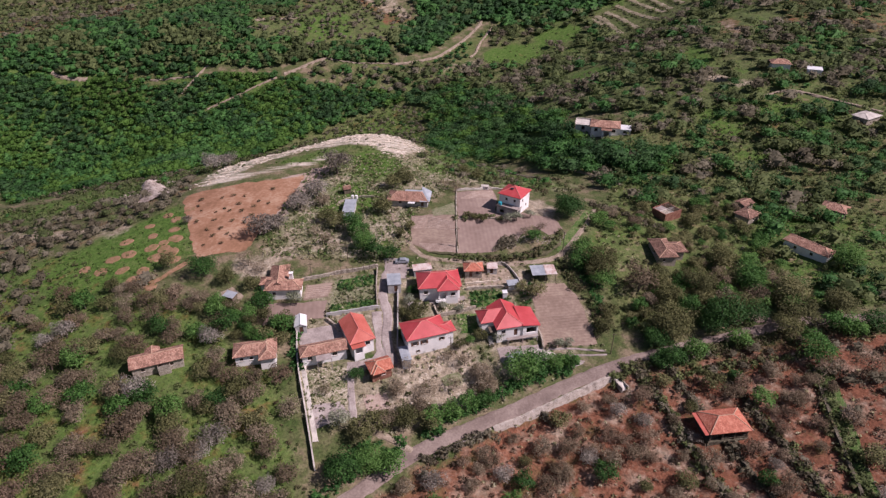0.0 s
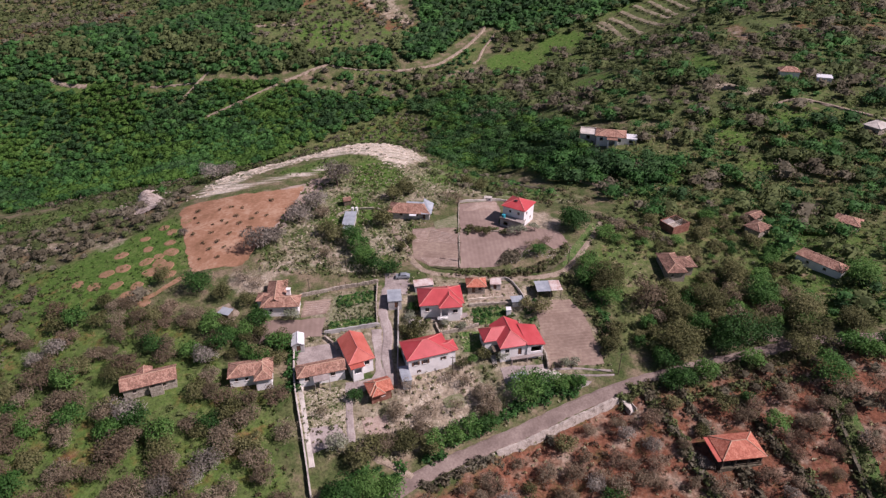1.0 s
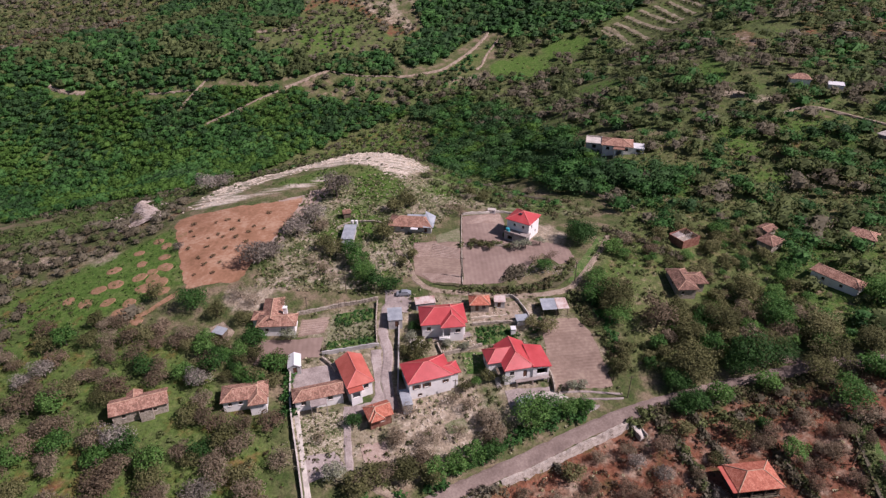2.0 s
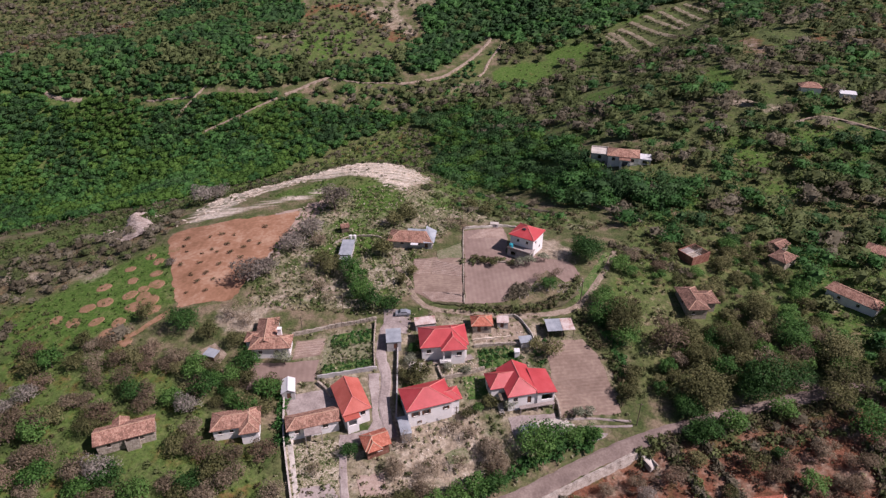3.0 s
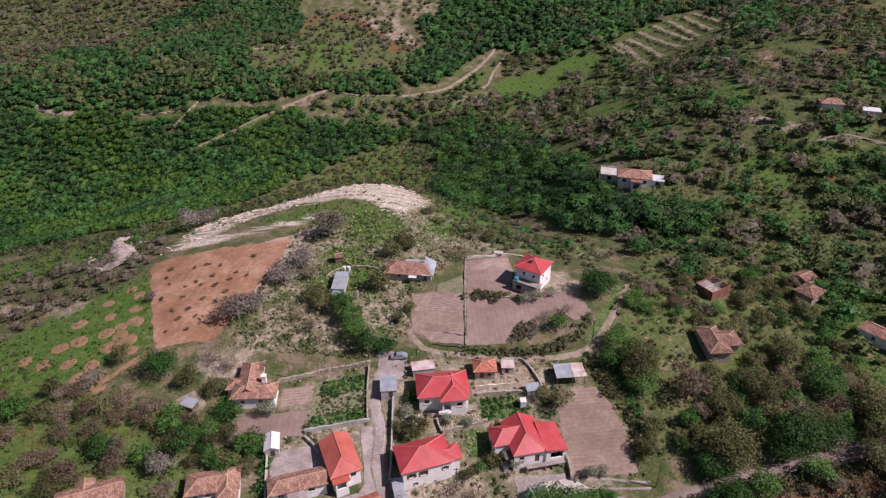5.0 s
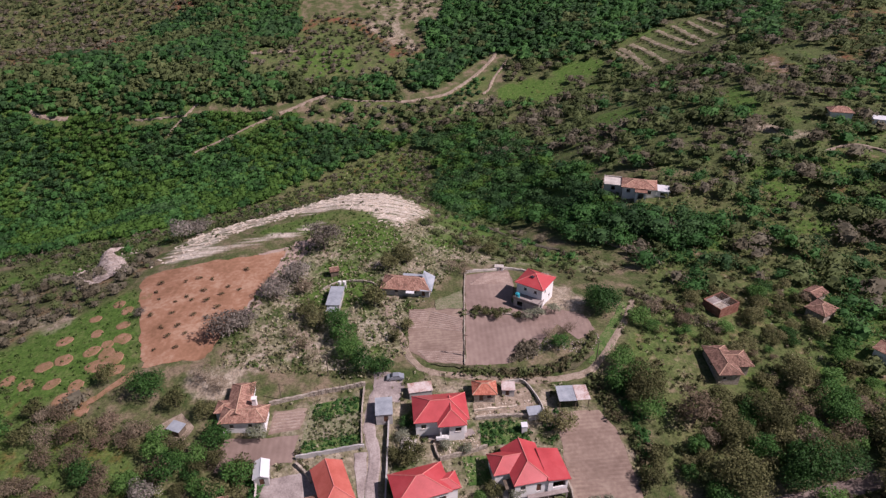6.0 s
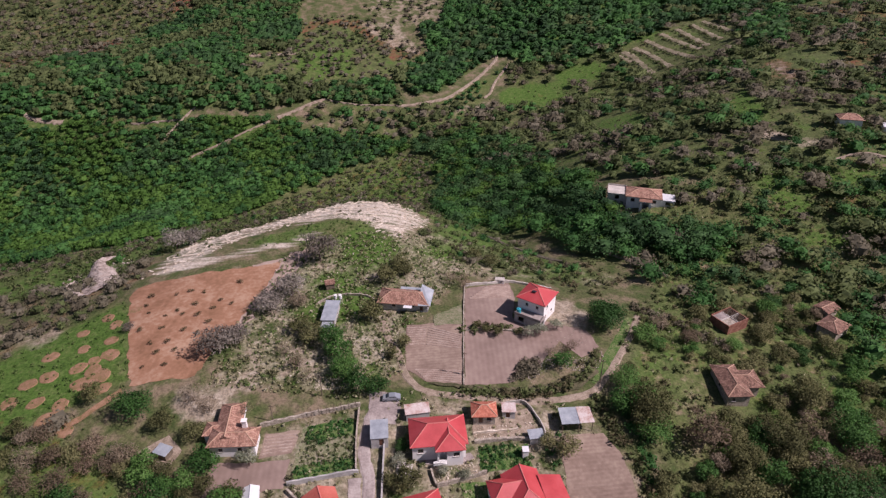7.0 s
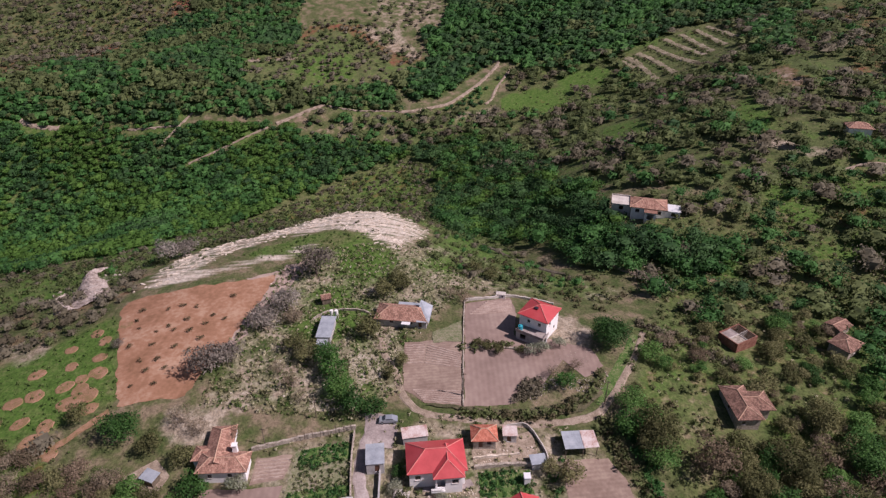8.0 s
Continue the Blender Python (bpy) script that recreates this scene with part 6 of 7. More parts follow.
house("ruin", "ruined stone hut with a broken roof", 104.6, 193.6, 30, 4.6, 3.6, 2.2, 0.7, M["stone_wall"], M["mossy_roof"], M["ridge_old"], (), ends=(False, False), base=2.2, lift=0.2, category="ruin")
house("old_house", "long white farmhouse with a clay tile roof among trees", 112.4, 164.2, -52, 13.0, 4.6, 2.6, 1.3, M["white_wall"], M["old_roof"], M["ridge_old"], [("f", -3, 0.8, 0.9, 0.9), ("f", 2, 0.8, 0.9, 0.9)], base=2.4, lift=0.3)
house("old_house", "weathered house with a reddish clay roof among trees", 131, 185.4, -40, 7.0, 5.4, 2.6, 1.4, M["stone_wall"], M["old_roof"], M["ridge_old"], (), base=2.4, lift=0.3)
home = house("old_house", "white country house with stepped clay tile roofs", 69.5, 256.5, -14, 9.4, 6.4, 3.0, 1.3, M["white_wall"], M["old_roof"], M["ridge_old"], f_win(-3, 3, w=1.1) + [("f", 0, 0, 1.1, 2.1, "door")], base=3, lift=0.3)
annex(home, 5.4, 5.4, 2.5, 4, M["grey_wall"], pose(-7.5, 1.0, 0), [("f", 0, 0.6, 1.2, 1.4, "open"), ("l", 0, 1.0, 1.0, 1.2)])
part("flat_roof", boxes((-10.4, -4.6, -1.9, 3.9, 2.5, 2.66), (-10.4, -10.2, -1.9, 3.9, 2.66, 3.1), (-10.2, -4.9, 3.7, 3.9, 2.66, 3.1)), M["pale_concrete"], home)
annex(home, 3.8, 4.4, 2.4, 4, M["white_wall"], pose(6.7, -0.6, 0), [("f", 0, 0.9, 1.0, 1.1)])
part("flat_roof", boxes((4.7, 8.8, -3.0, 1.8, 2.4, 2.54)), M["white_sheet"], home)
annex(home, 3.0, 2.2, 2.5, 4, M["white_wall"], pose(0.6, -4.3, 0), [("f", 0, 0.1, 1.8, 2.0, "open")])
part("porch_roof", boxes((-1.2, 2.4, -5.7, -3.2, 2.5, 2.66)), M["old_roof"], home)
home.scale = (1.22, 1.22, 1.08)
house("old_house", "distant house with a clay tile roof", 155, 290.6, -12, 8.0, 5.6, 2.8, 1.6, M["white_wall"], M["old_roof"], M["ridge_old"], (), base=2.4, lift=0.4)
house("shed", "distant low shed with a white roof", 167, 282.6, -20, 6.0, 4.0, 2.3, 0.4, M["white_wall"], M["white_sheet"], M["white_sheet"], (), kind="shed", over=0.2, base=2, lift=0.2, category="shed")
house("old_house", "distant low house with a pale shallow roof", 169, 241, 30, 9.0, 6.0, 2.3, 1.0, M["stone_wall"], M["pale_concrete"], M["pale_concrete"], (), base=2, lift=0.2)

# ---- parked car ----
car = thing("car", -12.2, 156.6, 4, "small silver car parked at the top of the lane", "car", z=at(-12.2, 156.6) + 0.12)
bm = bmesh.new()
shape = [(-2.05, 0.35), (-2.05, 0.78), (-1.9, 0.9), (-1.15, 0.95), (-0.55, 1.42), (0.85, 1.45), (1.65, 0.98), (2.05, 0.85), (2.1, 0.4)]
sides = [[bm.verts.new((x, s * (0.82 if z < 1.0 else 0.66), z)) for x, z in shape] for s in (-1, 1)]
for i in range(len(shape)):
    k = (i + 1) % len(shape)
    bm.faces.new((sides[0][i], sides[0][k], sides[1][k], sides[1][i]))
bm.faces.new(sides[0][::-1])
bm.faces.new(sides[1])
bmesh.ops.recalc_face_normals(bm, faces=bm.faces)
part("body", bm, M["car_paint"], car)
part("windscreen", boxes((-1.0, -0.6, -0.62, 0.62, 1.0, 1.35)), M["glass"], car)
part("side_window", boxes((-0.5, 1.1, -0.765, -0.7, 1.02, 1.32)), M["glass"], car)
part("side_window", boxes((-0.5, 1.1, 0.7, 0.765, 1.02, 1.32)), M["glass"], car)
for wx in (-1.3, 1.35):
    for wy in (-0.78, 0.78):
        bm = bmesh.new()
        tube(bm, (wx, wy - 0.1, 0.31), (wx, wy + 0.1, 0.31), 0.31, 0.31, 14)
        wheel = part("wheel", bm, M["rubber"], car)
        bm = bmesh.new()
        tube(bm, (wx, wy - 0.11, 0.31), (wx, wy + 0.11, 0.31), 0.19, 0.19, 10)
        part("rim", bm, M["car_paint"], wheel)

# ---- poles ----
for x, y, h in ((4.4, 164.4, 7), (36.6, 163, 7), (-28.3, 157.2, 6), (88, 106, 7.5), (-38, 150, 5), (2, 124, 6), (44, 125.5, 7)):
    pole = thing("utility_pole", x, y, 0, "weathered wooden utility pole", "utility pole", "utility poles")
    bm = bmesh.new()
    tube(bm, (0, 0, -0.8), (0, 0, h), 0.13, 0.09, 8)
    part("pole", bm, M["dark_wood"], pole)
    part("crossarm", boxes((-0.6, 0.6, -0.05, 0.05, h - 0.5, h - 0.38)), M["dark_wood"], pole)
for k in range(7):
    x, y = -29.5 + 1.6 * k, 150.9 + 0.45 * k
    post = part("fence_post", boxes((-0.05, 0.05, -0.05, 0.05, -0.3, 2.2)), M["dark_wood"], None)
    post.matrix_world = pose(x, y, at(x, y) + 0.6)
    tagged(post, "thin wooden fence post on a terrace wall", "fence post", "posts on the terrace wall")

# ---- trees ----
KINDS = dict(
    green=[tree_kind("tree", "dense dark green broadleaf tree", "tree", s, 2.6, 2.7, 0.2, 1400, 0.33, M["leaf_green"], 12, 0.9, 0.7) for s in (1, 2, 3)],
    olive=[tree_kind("tree", "olive-green spreading tree with an open crown", "tree", s, 2.6, 2.5, 0.2, 1400, 0.31, M["leaf_olive"], 12, 0.9, 0.62) for s in (4, 5, 6)],
    grey=[tree_kind("olive_tree", "grey-brown thinly leaved olive tree", "olive tree", s, 2.5, 2.3, 0.22, 1500, 0.16, M["leaf_grey"], 12, 2.3, 0.55, 1) for s in (7, 8, 9, 10)],
    brown=[tree_kind("olive_tree", "brown half-dry olive tree", "olive tree", s, 2.5, 2.2, 0.2, 1300, 0.16, M["leaf_brown"], 12, 2.3, 0.5, 1) for s in (18, 19)],
    silver=[tree_kind("olive_tree", "grey-lilac thinly leaved olive tree", "olive tree", s, 2.5, 2.3, 0.22, 1500, 0.16, M["leaf_silver"], 13, 2.3, 0.6, 1) for s in (16, 17)],
    pale=[tree_kind("tree", "pale silvery-leaved small tree", "tree", s, 2.3, 2.6, 0.15, 1100, 0.26, M["leaf_pale"], 9, 1.0, 0.45, 1) for s in (11, 12)],
    bare=[tree_kind("shrub_tree", "thin half-bare grey shrub tree", "tree", s, 2.4, 2.3, 0.12, 800, 0.13, M["leaf_grey"], 9, 2.2, 0.35, 4) for s in (14, 15)],
    great_green=[tree_kind("tree", "large dense dark green broadleaf tree", "tree", s, 2.6, 2.6, 0.17, 3200, 0.2, M["leaf_green"], 16, 0.95, 0.7, 1) for s in (20, 21)],
    great_olive=[tree_kind("tree", "large olive-green spreading tree", "tree", s, 2.6, 2.5, 0.17, 3200, 0.19, M["leaf_olive"], 16, 0.95, 0.62, 1) for s in (22, 23)],
    sapling=[tree_kind("sapling", "thin young sapling on bare earth", "sapling", 13, 0.9, 0.6, 0.05, 190, 0.2, M["leaf_dark_brown"], 5, 0.9, 0.2)],
)
PROTOS = [o for group in KINDS.values() for o in group]
tree_rng = np.random.default_rng(77)


def plant(kind, x, y, size, group, label=""):
    kind = dict(green="great_green", olive="great_olive").get(kind, kind) if size > 3.3 else kind
    proto = KINDS[kind][tree_rng.integers(len(KINDS[kind]))]
    s = size / 2.6 if kind != "sapling" else size
    ob = copy_thing(proto, pose(x, y, at(x, y), 0, 0, tree_rng.random() * 360))
    ob.scale = (s, s, s * (0.85 + 0.3 * tree_rng.random()))
    tagged(ob, label, "", group)
    return ob


VILLAGE_TREES = {}
VILLAGE_TREES["green"] = [(-69.6, 151.4, 4.2), (41.4, 183.2, 4.4), (-8.9, 143.9, 1.4), (7.1, 127.8, 1.3), (19.5, 118.6, 4.6), (23.6, 120, 3.2), (-21.4, 90, 4.2), (-16.5, 92.5, 3.6), (-11.7, 92, 3.2), (-21.6, 115.6, 2.0), (-42.3, 129.6, 3.0), (-49.2, 137.6, 3.0), (-28.7, 174, 3.4), (-26.4, 169, 3.2), (-24.1, 162.9, 3.6),
           (-20.6, 159, 3.0), (-15.6, 158.8, 2.6), (41.6, 183.5, 4.8), (28, 167.6, 2.4), (28.5, 121.3, 2.4), (33, 121.8, 2.2), (2, 106.5, 2.6), (6, 108.5, 2.6), (-2.5, 104.4, 2.6), (10.5, 109.5, 2.4)]
VILLAGE_TREES["olive"] = [(-10.6, 135.8, 1.9), (-8.2, 134.8, 2.0), (22.3, 145.8, 2.0), (10.0, 129.2, 1.9), (4.6, 126.0, 1.5), (-15.4, 102.4, 3.2), (-9.3, 103.4, 2.8), (-3.2, 103.6, 2.6), (-18.7, 99.7, 3.2), (-81.7, 156.4, 2.6), (-20.4, 184.7, 3.3), (-17.9, 202.2, 3.2), (-13, 206, 2.8), (-15.2, 209.8, 2.6), (-6.8, 135.8, 2.8), (26.5, 144.3, 2.8), (-8.5, 104.5, 3.0), (-34, 176, 3.2), (-38, 180, 3.0), (-10.5, 174, 1.8),
           (-13.2, 170, 1.6), (45.4, 152, 4.2), (13, 178.4, 1.4), (10, 180, 1.3), (8, 221.3, 2.4), (13, 219, 2.4), (-62, 148, 2.8), (-54, 145, 2.4), (8, 181.5, 1.2)]
VILLAGE_TREES["silver"] = [(-57.0, 171.5, 5.2), (-53, 175, 3.4), (-48.5, 189, 4.4), (-44, 195.5, 4.6), (-39.2, 213, 5.2), (-92, 231, 4.4), (-87, 234, 3.8), (-84, 180.5, 1.6)]
VILLAGE_TREES["grey"] = [(-17.5, 101.6, 2.8), (-13.4, 103.6, 2.6), (-5.2, 106.9, 2.6), (-11.5, 111.3, 2.4), (-41, 191, 2.6), (9.5, 117.6, 3.0), (10.5, 113.5, 3.2), (56.1, 147.3, 4.6)]
VILLAGE_TREES["bare"] = [(5.6, 120.8, 2.4), (-3.3, 112.7, 2.6), (1.4, 122.2, 2.0), (-8.6, 118.4, 2.2), (4.4, 200.8, 2.6), (0.4, 203, 2.4), (-28.4, 110.5, 1.8), (-6, 111, 2.2), (2.5, 114, 2.2), (-45, 150.8, 2.4), (-57.5, 155.5, 3.2), (-53, 152.6, 2.6), (26, 171, 2.0), (31, 173, 2.2), (-36, 166, 2.6), (-40, 171, 2.4), (-33, 161.5, 2.0)]
VILLAGE_TREES["pale"] = [(14.5, 129, 2.2), (-40.5, 139.2, 2.4), (24, 179, 2.2), (28.6, 181.6, 2.0), (20.8, 178, 1.8), (-24, 102.4, 3.0), (30.6, 127.6, 1.8), (33.4, 128, 1.6), (-9.4, 140.2, 1.8), (0, 138.6, 1.6), (4.6, 138, 1.6)]
for kind, rows in VILLAGE_TREES.items():
    for x, y, r in rows:
        plant(kind, x, y, r, "trees in the village")
for p in scatter(21, [(-88, 196), (-60, 203), (-60, 186), (-64, 168), (-74, 164)], 5.2):
    plant("sapling", p[0], p[1], 0.6 + 0.5 * tree_rng.random(), "saplings in the red field")

GREEN_BELT = [(-67, 141), (-52, 135), (-40, 130), (-38.6, 123), (-52, 125), (-60, 124.5), (-70, 131)]
for p in scatter(34, GREEN_BELT, 3.4, 0.85):
    k = tree_rng.random()
    plant("green" if k < 0.45 else "olive" if k < 0.85 else "grey", p[0], p[1], 1.6 + 1.3 * tree_rng.random(), "trees beside the farmhouses")
HOMES = [(-70.6, 117.4, 7.5), (-47, 120.5, 7), (65.6, 103, 7), (67.5, 163, 6.5), (71, 163.5, 5), (102.4, 185.6, 4.6), (104.6, 193.6, 4), (112.4, 164, 7.5), (131, 185.4, 5), (69.5, 256.5, 9), (62, 258, 6), (155, 290.6, 5.5), (167, 282.6, 4.5), (169, 241, 6.5), (76, 188.2, 5.5), (-59, 141, 3), (45, 152, 3), (76, 183, 4.5), (68, 157.5, 4.5), (102.5, 181.5, 3.6), (111.5, 160, 5), (130.5, 181, 3.6), (69.5, 250, 5)]


def off_track(p, wide=3.0):
    """Leaves out the places on and just below the hillside tracks."""
    ok = np.ones(len(p), bool)
    for pts, width, where in HILL_TRACKS:
        for (x0, y0), (x1, y1) in zip(pts, pts[1:]):
            d = np.array([x1 - x0, y1 - y0])
            t = np.clip(((p[:, 0] - x0) * d[0] + (p[:, 1] + 2.4 - y0) * d[1]) / (d @ d), 0, 1)
            ok &= np.hypot(p[:, 0] - x0 - t * d[0], p[:, 1] + 2.4 - y0 - t * d[1]) > wide
    return p[ok]


def clear(p, road=3.2):
    ok = np.ones(len(p), bool)
    for x, y, r in HOMES:
        ok &= np.hypot(p[:, 0] - x, p[:, 1] - y) > r
    for (x0, y0), (x1, y1) in zip(ROAD, ROAD[1:]):
        d = np.array([x1 - x0, y1 - y0])
        t = np.clip(((p[:, 0] - x0) * d[0] + (p[:, 1] - y0) * d[1]) / (d @ d), 0, 1)
        ok &= np.hypot(p[:, 0] - x0 - t * d[0], p[:, 1] - y0 - t * d[1]) > road
    return off_track(p[ok])


NEAR_GROVE = [(-112, 150), (-95, 150), (-80, 147), (-66, 139), (-54, 126), (-40, 118), (-33, 99), (-28, 83), (-24, 72), (-92, 72), (-112, 120)]
for p in clear(scatter(31, NEAR_GROVE, 5.1, 0.88, [MEADOW]), 1.8):
    if p[1] > 122 and tree_rng.random() < 0.3:
        continue
    k = tree_rng.random()
    plant("silver" if k < 0.07 else "brown" if k < 0.25 else "grey" if k < 0.74 else "olive" if k < 0.9 else "green", p[0], p[1], (2.4 + 1.2 * tree_rng.random()) * (1 if p[1] < 122 else 0.86), "olive grove")
NEAR_ORCHARD = [(-12, 84), (4, 97), (17, 104.5), (42, 115.5), (57, 119), (96, 117), (96, 78), (-6, 76)]
for p in clear(scatter(32, NEAR_ORCHARD, 4.9, 0.72), 3.2):
    k = tree_rng.random()
    plant("silver" if k < 0.1 else "brown" if k < 0.4 else "grey" if k < 0.84 else "olive" if k < 0.95 else "green", p[0], p[1], 1.5 + 1.3 * tree_rng.random(), "orchard trees")
OPEN_PATCHES = [OLD_MEADOW, [(30, 158), (40, 161), (47, 172), (55, 191), (48, 193), (40, 176), (34, 166)], [(49, 145), (59, 146), (58, 153.5), (50, 153)], [(45.5, 138.5), (54, 139), (54, 144.5), (46, 144)], [(52, 156), (62, 158), (60, 148), (54, 146)], [(80, 196), (92, 198), (90, 206), (80, 206)], [(50, 172), (58, 176), (58, 168), (52, 166)], [(112, 216), (126, 222), (122, 208)], [(86, 168), (96, 172), (98, 164), (88, 160)]]
near_scrub = [(44, 134), (46, 150), (42, 166), (48, 190), (100, 200), (104, 140), (62, 133)]
for p in clear(scatter(33, near_scrub, 3.9, 0.9, OPEN_PATCHES), 4.2):
    k = tree_rng.random()
    plant("olive" if k < 0.58 else "green" if k < 0.84 else "grey", p[0], p[1], (1.6 + 2.6 * tree_rng.random() ** 2) * (1 if p[1] < 156 else 0.68), "scrub trees")
SCRUB_GIANTS = [("olive", 46.5, 153.5, 4.6), ("olive", 61, 131.5, 5.6), ("green", 76, 134, 5.2), ("olive", 73, 147, 4.4), ("green", 88, 149, 4.4), ("olive", 95, 133, 4.8), ("green", 94, 121, 4.6), ("green", 54.5, 140, 2.1), ("green", 42, 162, 3.4), ("olive", 97, 142, 4.8), ("green", 119, 155, 4.4),
                ("olive", 84, 160, 3.8), ("olive", 107, 136, 4.0), ("green", 106, 127, 3.2), ("bare", 102, 114, 4.4), ("green", 40.5, 156, 3.2), ("olive", 43.4, 132.5, 2.6), ("olive", 45.5, 138, 2.4), ("olive", 83, 138, 3.6), ("green", 68, 139, 3.0)]
for kind, x, y, r in SCRUB_GIANTS:
    plant(kind, x, y, r, "large trees in the scrub")
for q, side in zip(curve_through([(58, 125.2), (56, 125), (62, 126.3), (77.6, 130), (96.6, 133.4), (112, 132.4)], 5.0), [1, -1] * 40):
    plant("green" if tree_rng.random() < 0.55 else "olive", q.x + tree_rng.normal() * 0.8, q.y + side * (2.9 + tree_rng.random()), 2.6 + 1.4 * tree_rng.random(), "roadside trees")
for ob in PROTOS:
    for o in (*ob.children_recursive, ob):
        bpy.data.objects.remove(o)

# ---- woods and undergrowth ----
wood_rng = np.random.default_rng(9)
def wood_crown(leaves, size, core=0.74, height=3.0, slim=0.85, lobes=7, loose=0.45, flat=0.66):
    """A far crown: leaf clumps over uneven lobes, closed inside by a small mass."""
    shape = [(x, y, z * 0.62, r, h * flat) for x, y, z, r, h in crown_lobes(wood_rng, 2.4, height, lobes, 0.78)]
    cloud = leaf_cloud(wood_rng, shape, leaves, size, slim, 0.78, loose)
    return np.concatenate([crown_shell(wood_rng, shape, 2, 6, core), cloud]) if core else cloud


BLOBS = [wood_crown(84, 0.72, 0.68) for k in range(8)]
FAR_BLOBS = [wood_crown(46, 0.95, 0.8) for k in range(8)]
BIG = [wood_crown(240, 0.4, 0.55, 3.1, 0.9, 11, 0.42, 0.75) for k in range(7)]
THIN = [wood_crown(130, 0.5, 0.62, 2.7, 0.9, 8, 0.35) for k in range(6)]
FAR_THIN = [wood_crown(60, 0.72, 0.7, 2.7, 0.9, 7, 0.35) for k in range(6)]
MID_THIN = [wood_crown(100, 0.52, 0.6, 2.7, 0.9, 8, 0.33) for k in range(6)]
BUSH = [leaf_cloud(wood_rng, [(0, 0, 0.35, 0.8, 0.5), (0.5, 0.2, 0.3, 0.5, 0.4), (-0.4, 0.3, 0.25, 0.45, 0.4)], 44, 0.42, 0.75, 0.4) for k in range(4)]
TUFT = [leaf_cloud(wood_rng, [(0, 0, 0.2, 0.5, 0.3)], 14, 0.4, 0.7, 0.3) for k in range(4)]


def sized(p, low, high, seed=1):
    r = np.random.default_rng(seed)
    return np.column_stack([p, low + (high - low) * r.random(len(p)) ** 1.5])


def patchy(p, size, seed):
    """A smooth value between about -1 and 1 for each place, that drifts over the land."""
    k, x, y = math.tau / size, p[:, 0], p[:, 1]
    return (np.sin(k * x + 1.7 * np.sin(k * 0.7 * y + seed)) + np.sin(k * 1.3 * y + 1.5 * np.sin(k * 0.9 * x + 2 * seed))) / 2


def woods(name, p, low, high, kinds, shares, label, category, seed, size=60.0):
    """Trees of several leaf colours that gather in patches: shares are (material, share)."""
    r = np.random.default_rng(seed)
    order = np.argsort(np.argsort(patchy(p, size, seed) + 0.45 * r.normal(size=len(p)))) / max(1, len(p))
    start = 0.0
    for mat, share in shares:
        pick = p[(order >= start) & (order < start + share)]
        start += share
        if len(pick):
            stuff(name, sized(pick, low, high, seed), kinds[mat] if isinstance(kinds, dict) else kinds, M[mat], label, category, seed + 1)


woods("far_wood", off_track(scatter(41, FAR_WOOD, 2.8, 0.99), 2.2), 0.72, 1.3, BLOBS, [("wood_lime", 0.4), ("wood_mid", 0.4), ("wood_dark", 0.2)], "dense green oak wood across the valley", "wood", 51, 90)
woods("high_wood", off_track(scatter(42, HIGH_WOOD, 3.3, 0.98), 2.2), 0.8, 1.5, FAR_BLOBS, [("wood_olive", 0.4), ("wood_mid", 0.35), ("wood_dark", 0.25)], "green wood on the upper far hillside", "wood", 52, 80)
woods("middle_wood", off_track(scatter(43, MIDDLE_WOOD, 3.8, 0.97, [TERRACES]), 2.6), 0.9, 1.75, FAR_BLOBS, [("wood_mid", 0.45), ("wood_dark", 0.45), ("wood_olive", 0.1)], "dark green wood on the hillside", "wood", 53, 70)
woods("track_trees", off_track(scatter(92, TRACK_WOOD, 4.2, 0.8), 3.0), 0.5, 1.1, FAR_BLOBS, [("wood_mid", 0.6), ("wood_dark", 0.4)], "green trees between the hillside tracks", "wood", 67, 30)
woods("ravine_wood", clear(scatter(44, RAVINE, 4.6, 0.95)), 1.0, 2.0, BIG, [("wood_dark", 0.45), ("wood_mid", 0.4), ("wood_lime", 0.15)], "dense green trees filling the ravine", "wood", 54, 45)
gully = scatter(94, [(38, 236), (46, 226), (58, 226), (66, 232), (72, 224), (88, 222), (90, 234), (62, 247), (58, 262), (48, 262)], 6.5, 0.9)
woods("gully_trees", clear(gully), 1.5, 2.4, BIG, [("wood_dark", 0.6), ("wood_mid", 0.4)], "tall dark green trees standing over the gully", "wood", 70, 40)
woods("valley_scrub", off_track(scatter(93, GREY_SCRUB, 4.2, 0.8), 3.0), 0.5, 1.35, FAR_THIN, [("wood_grey", 0.5), ("wood_olive", 0.25), ("wood_mid", 0.25)], "grey-brown and green scrub beside the valley track", "scrub", 68, 30)
woods("slope_trees", clear(scatter(45, FAR_SLOPE, 6.2, 0.85, [TERRACES, MAUVE, *GREENS], -1.3), 0), 0.9, 2.0, MID_THIN, [("wood_grey", 0.36), ("wood_olive", 0.54), ("wood_mid", 0.1)], "grey-green olive trees on the far slope", "wood", 55, 75)
woods("slope_bushes", clear(scatter(46, FAR_SLOPE, 5.6, 0.7, [TERRACES, MAUVE, *GREENS], 0.3)), 0.5, 1.4, FAR_BLOBS, [("wood_mid", 0.3), ("wood_olive", 0.55), ("wood_dark", 0.15)], "green bushes on the far slope", "bushes", 56, 50)
far_scrub = clear(scatter(47, SCRUB, 4.9, 0.92, [near_scrub, *OPEN_PATCHES, *GREENS], -1.0))
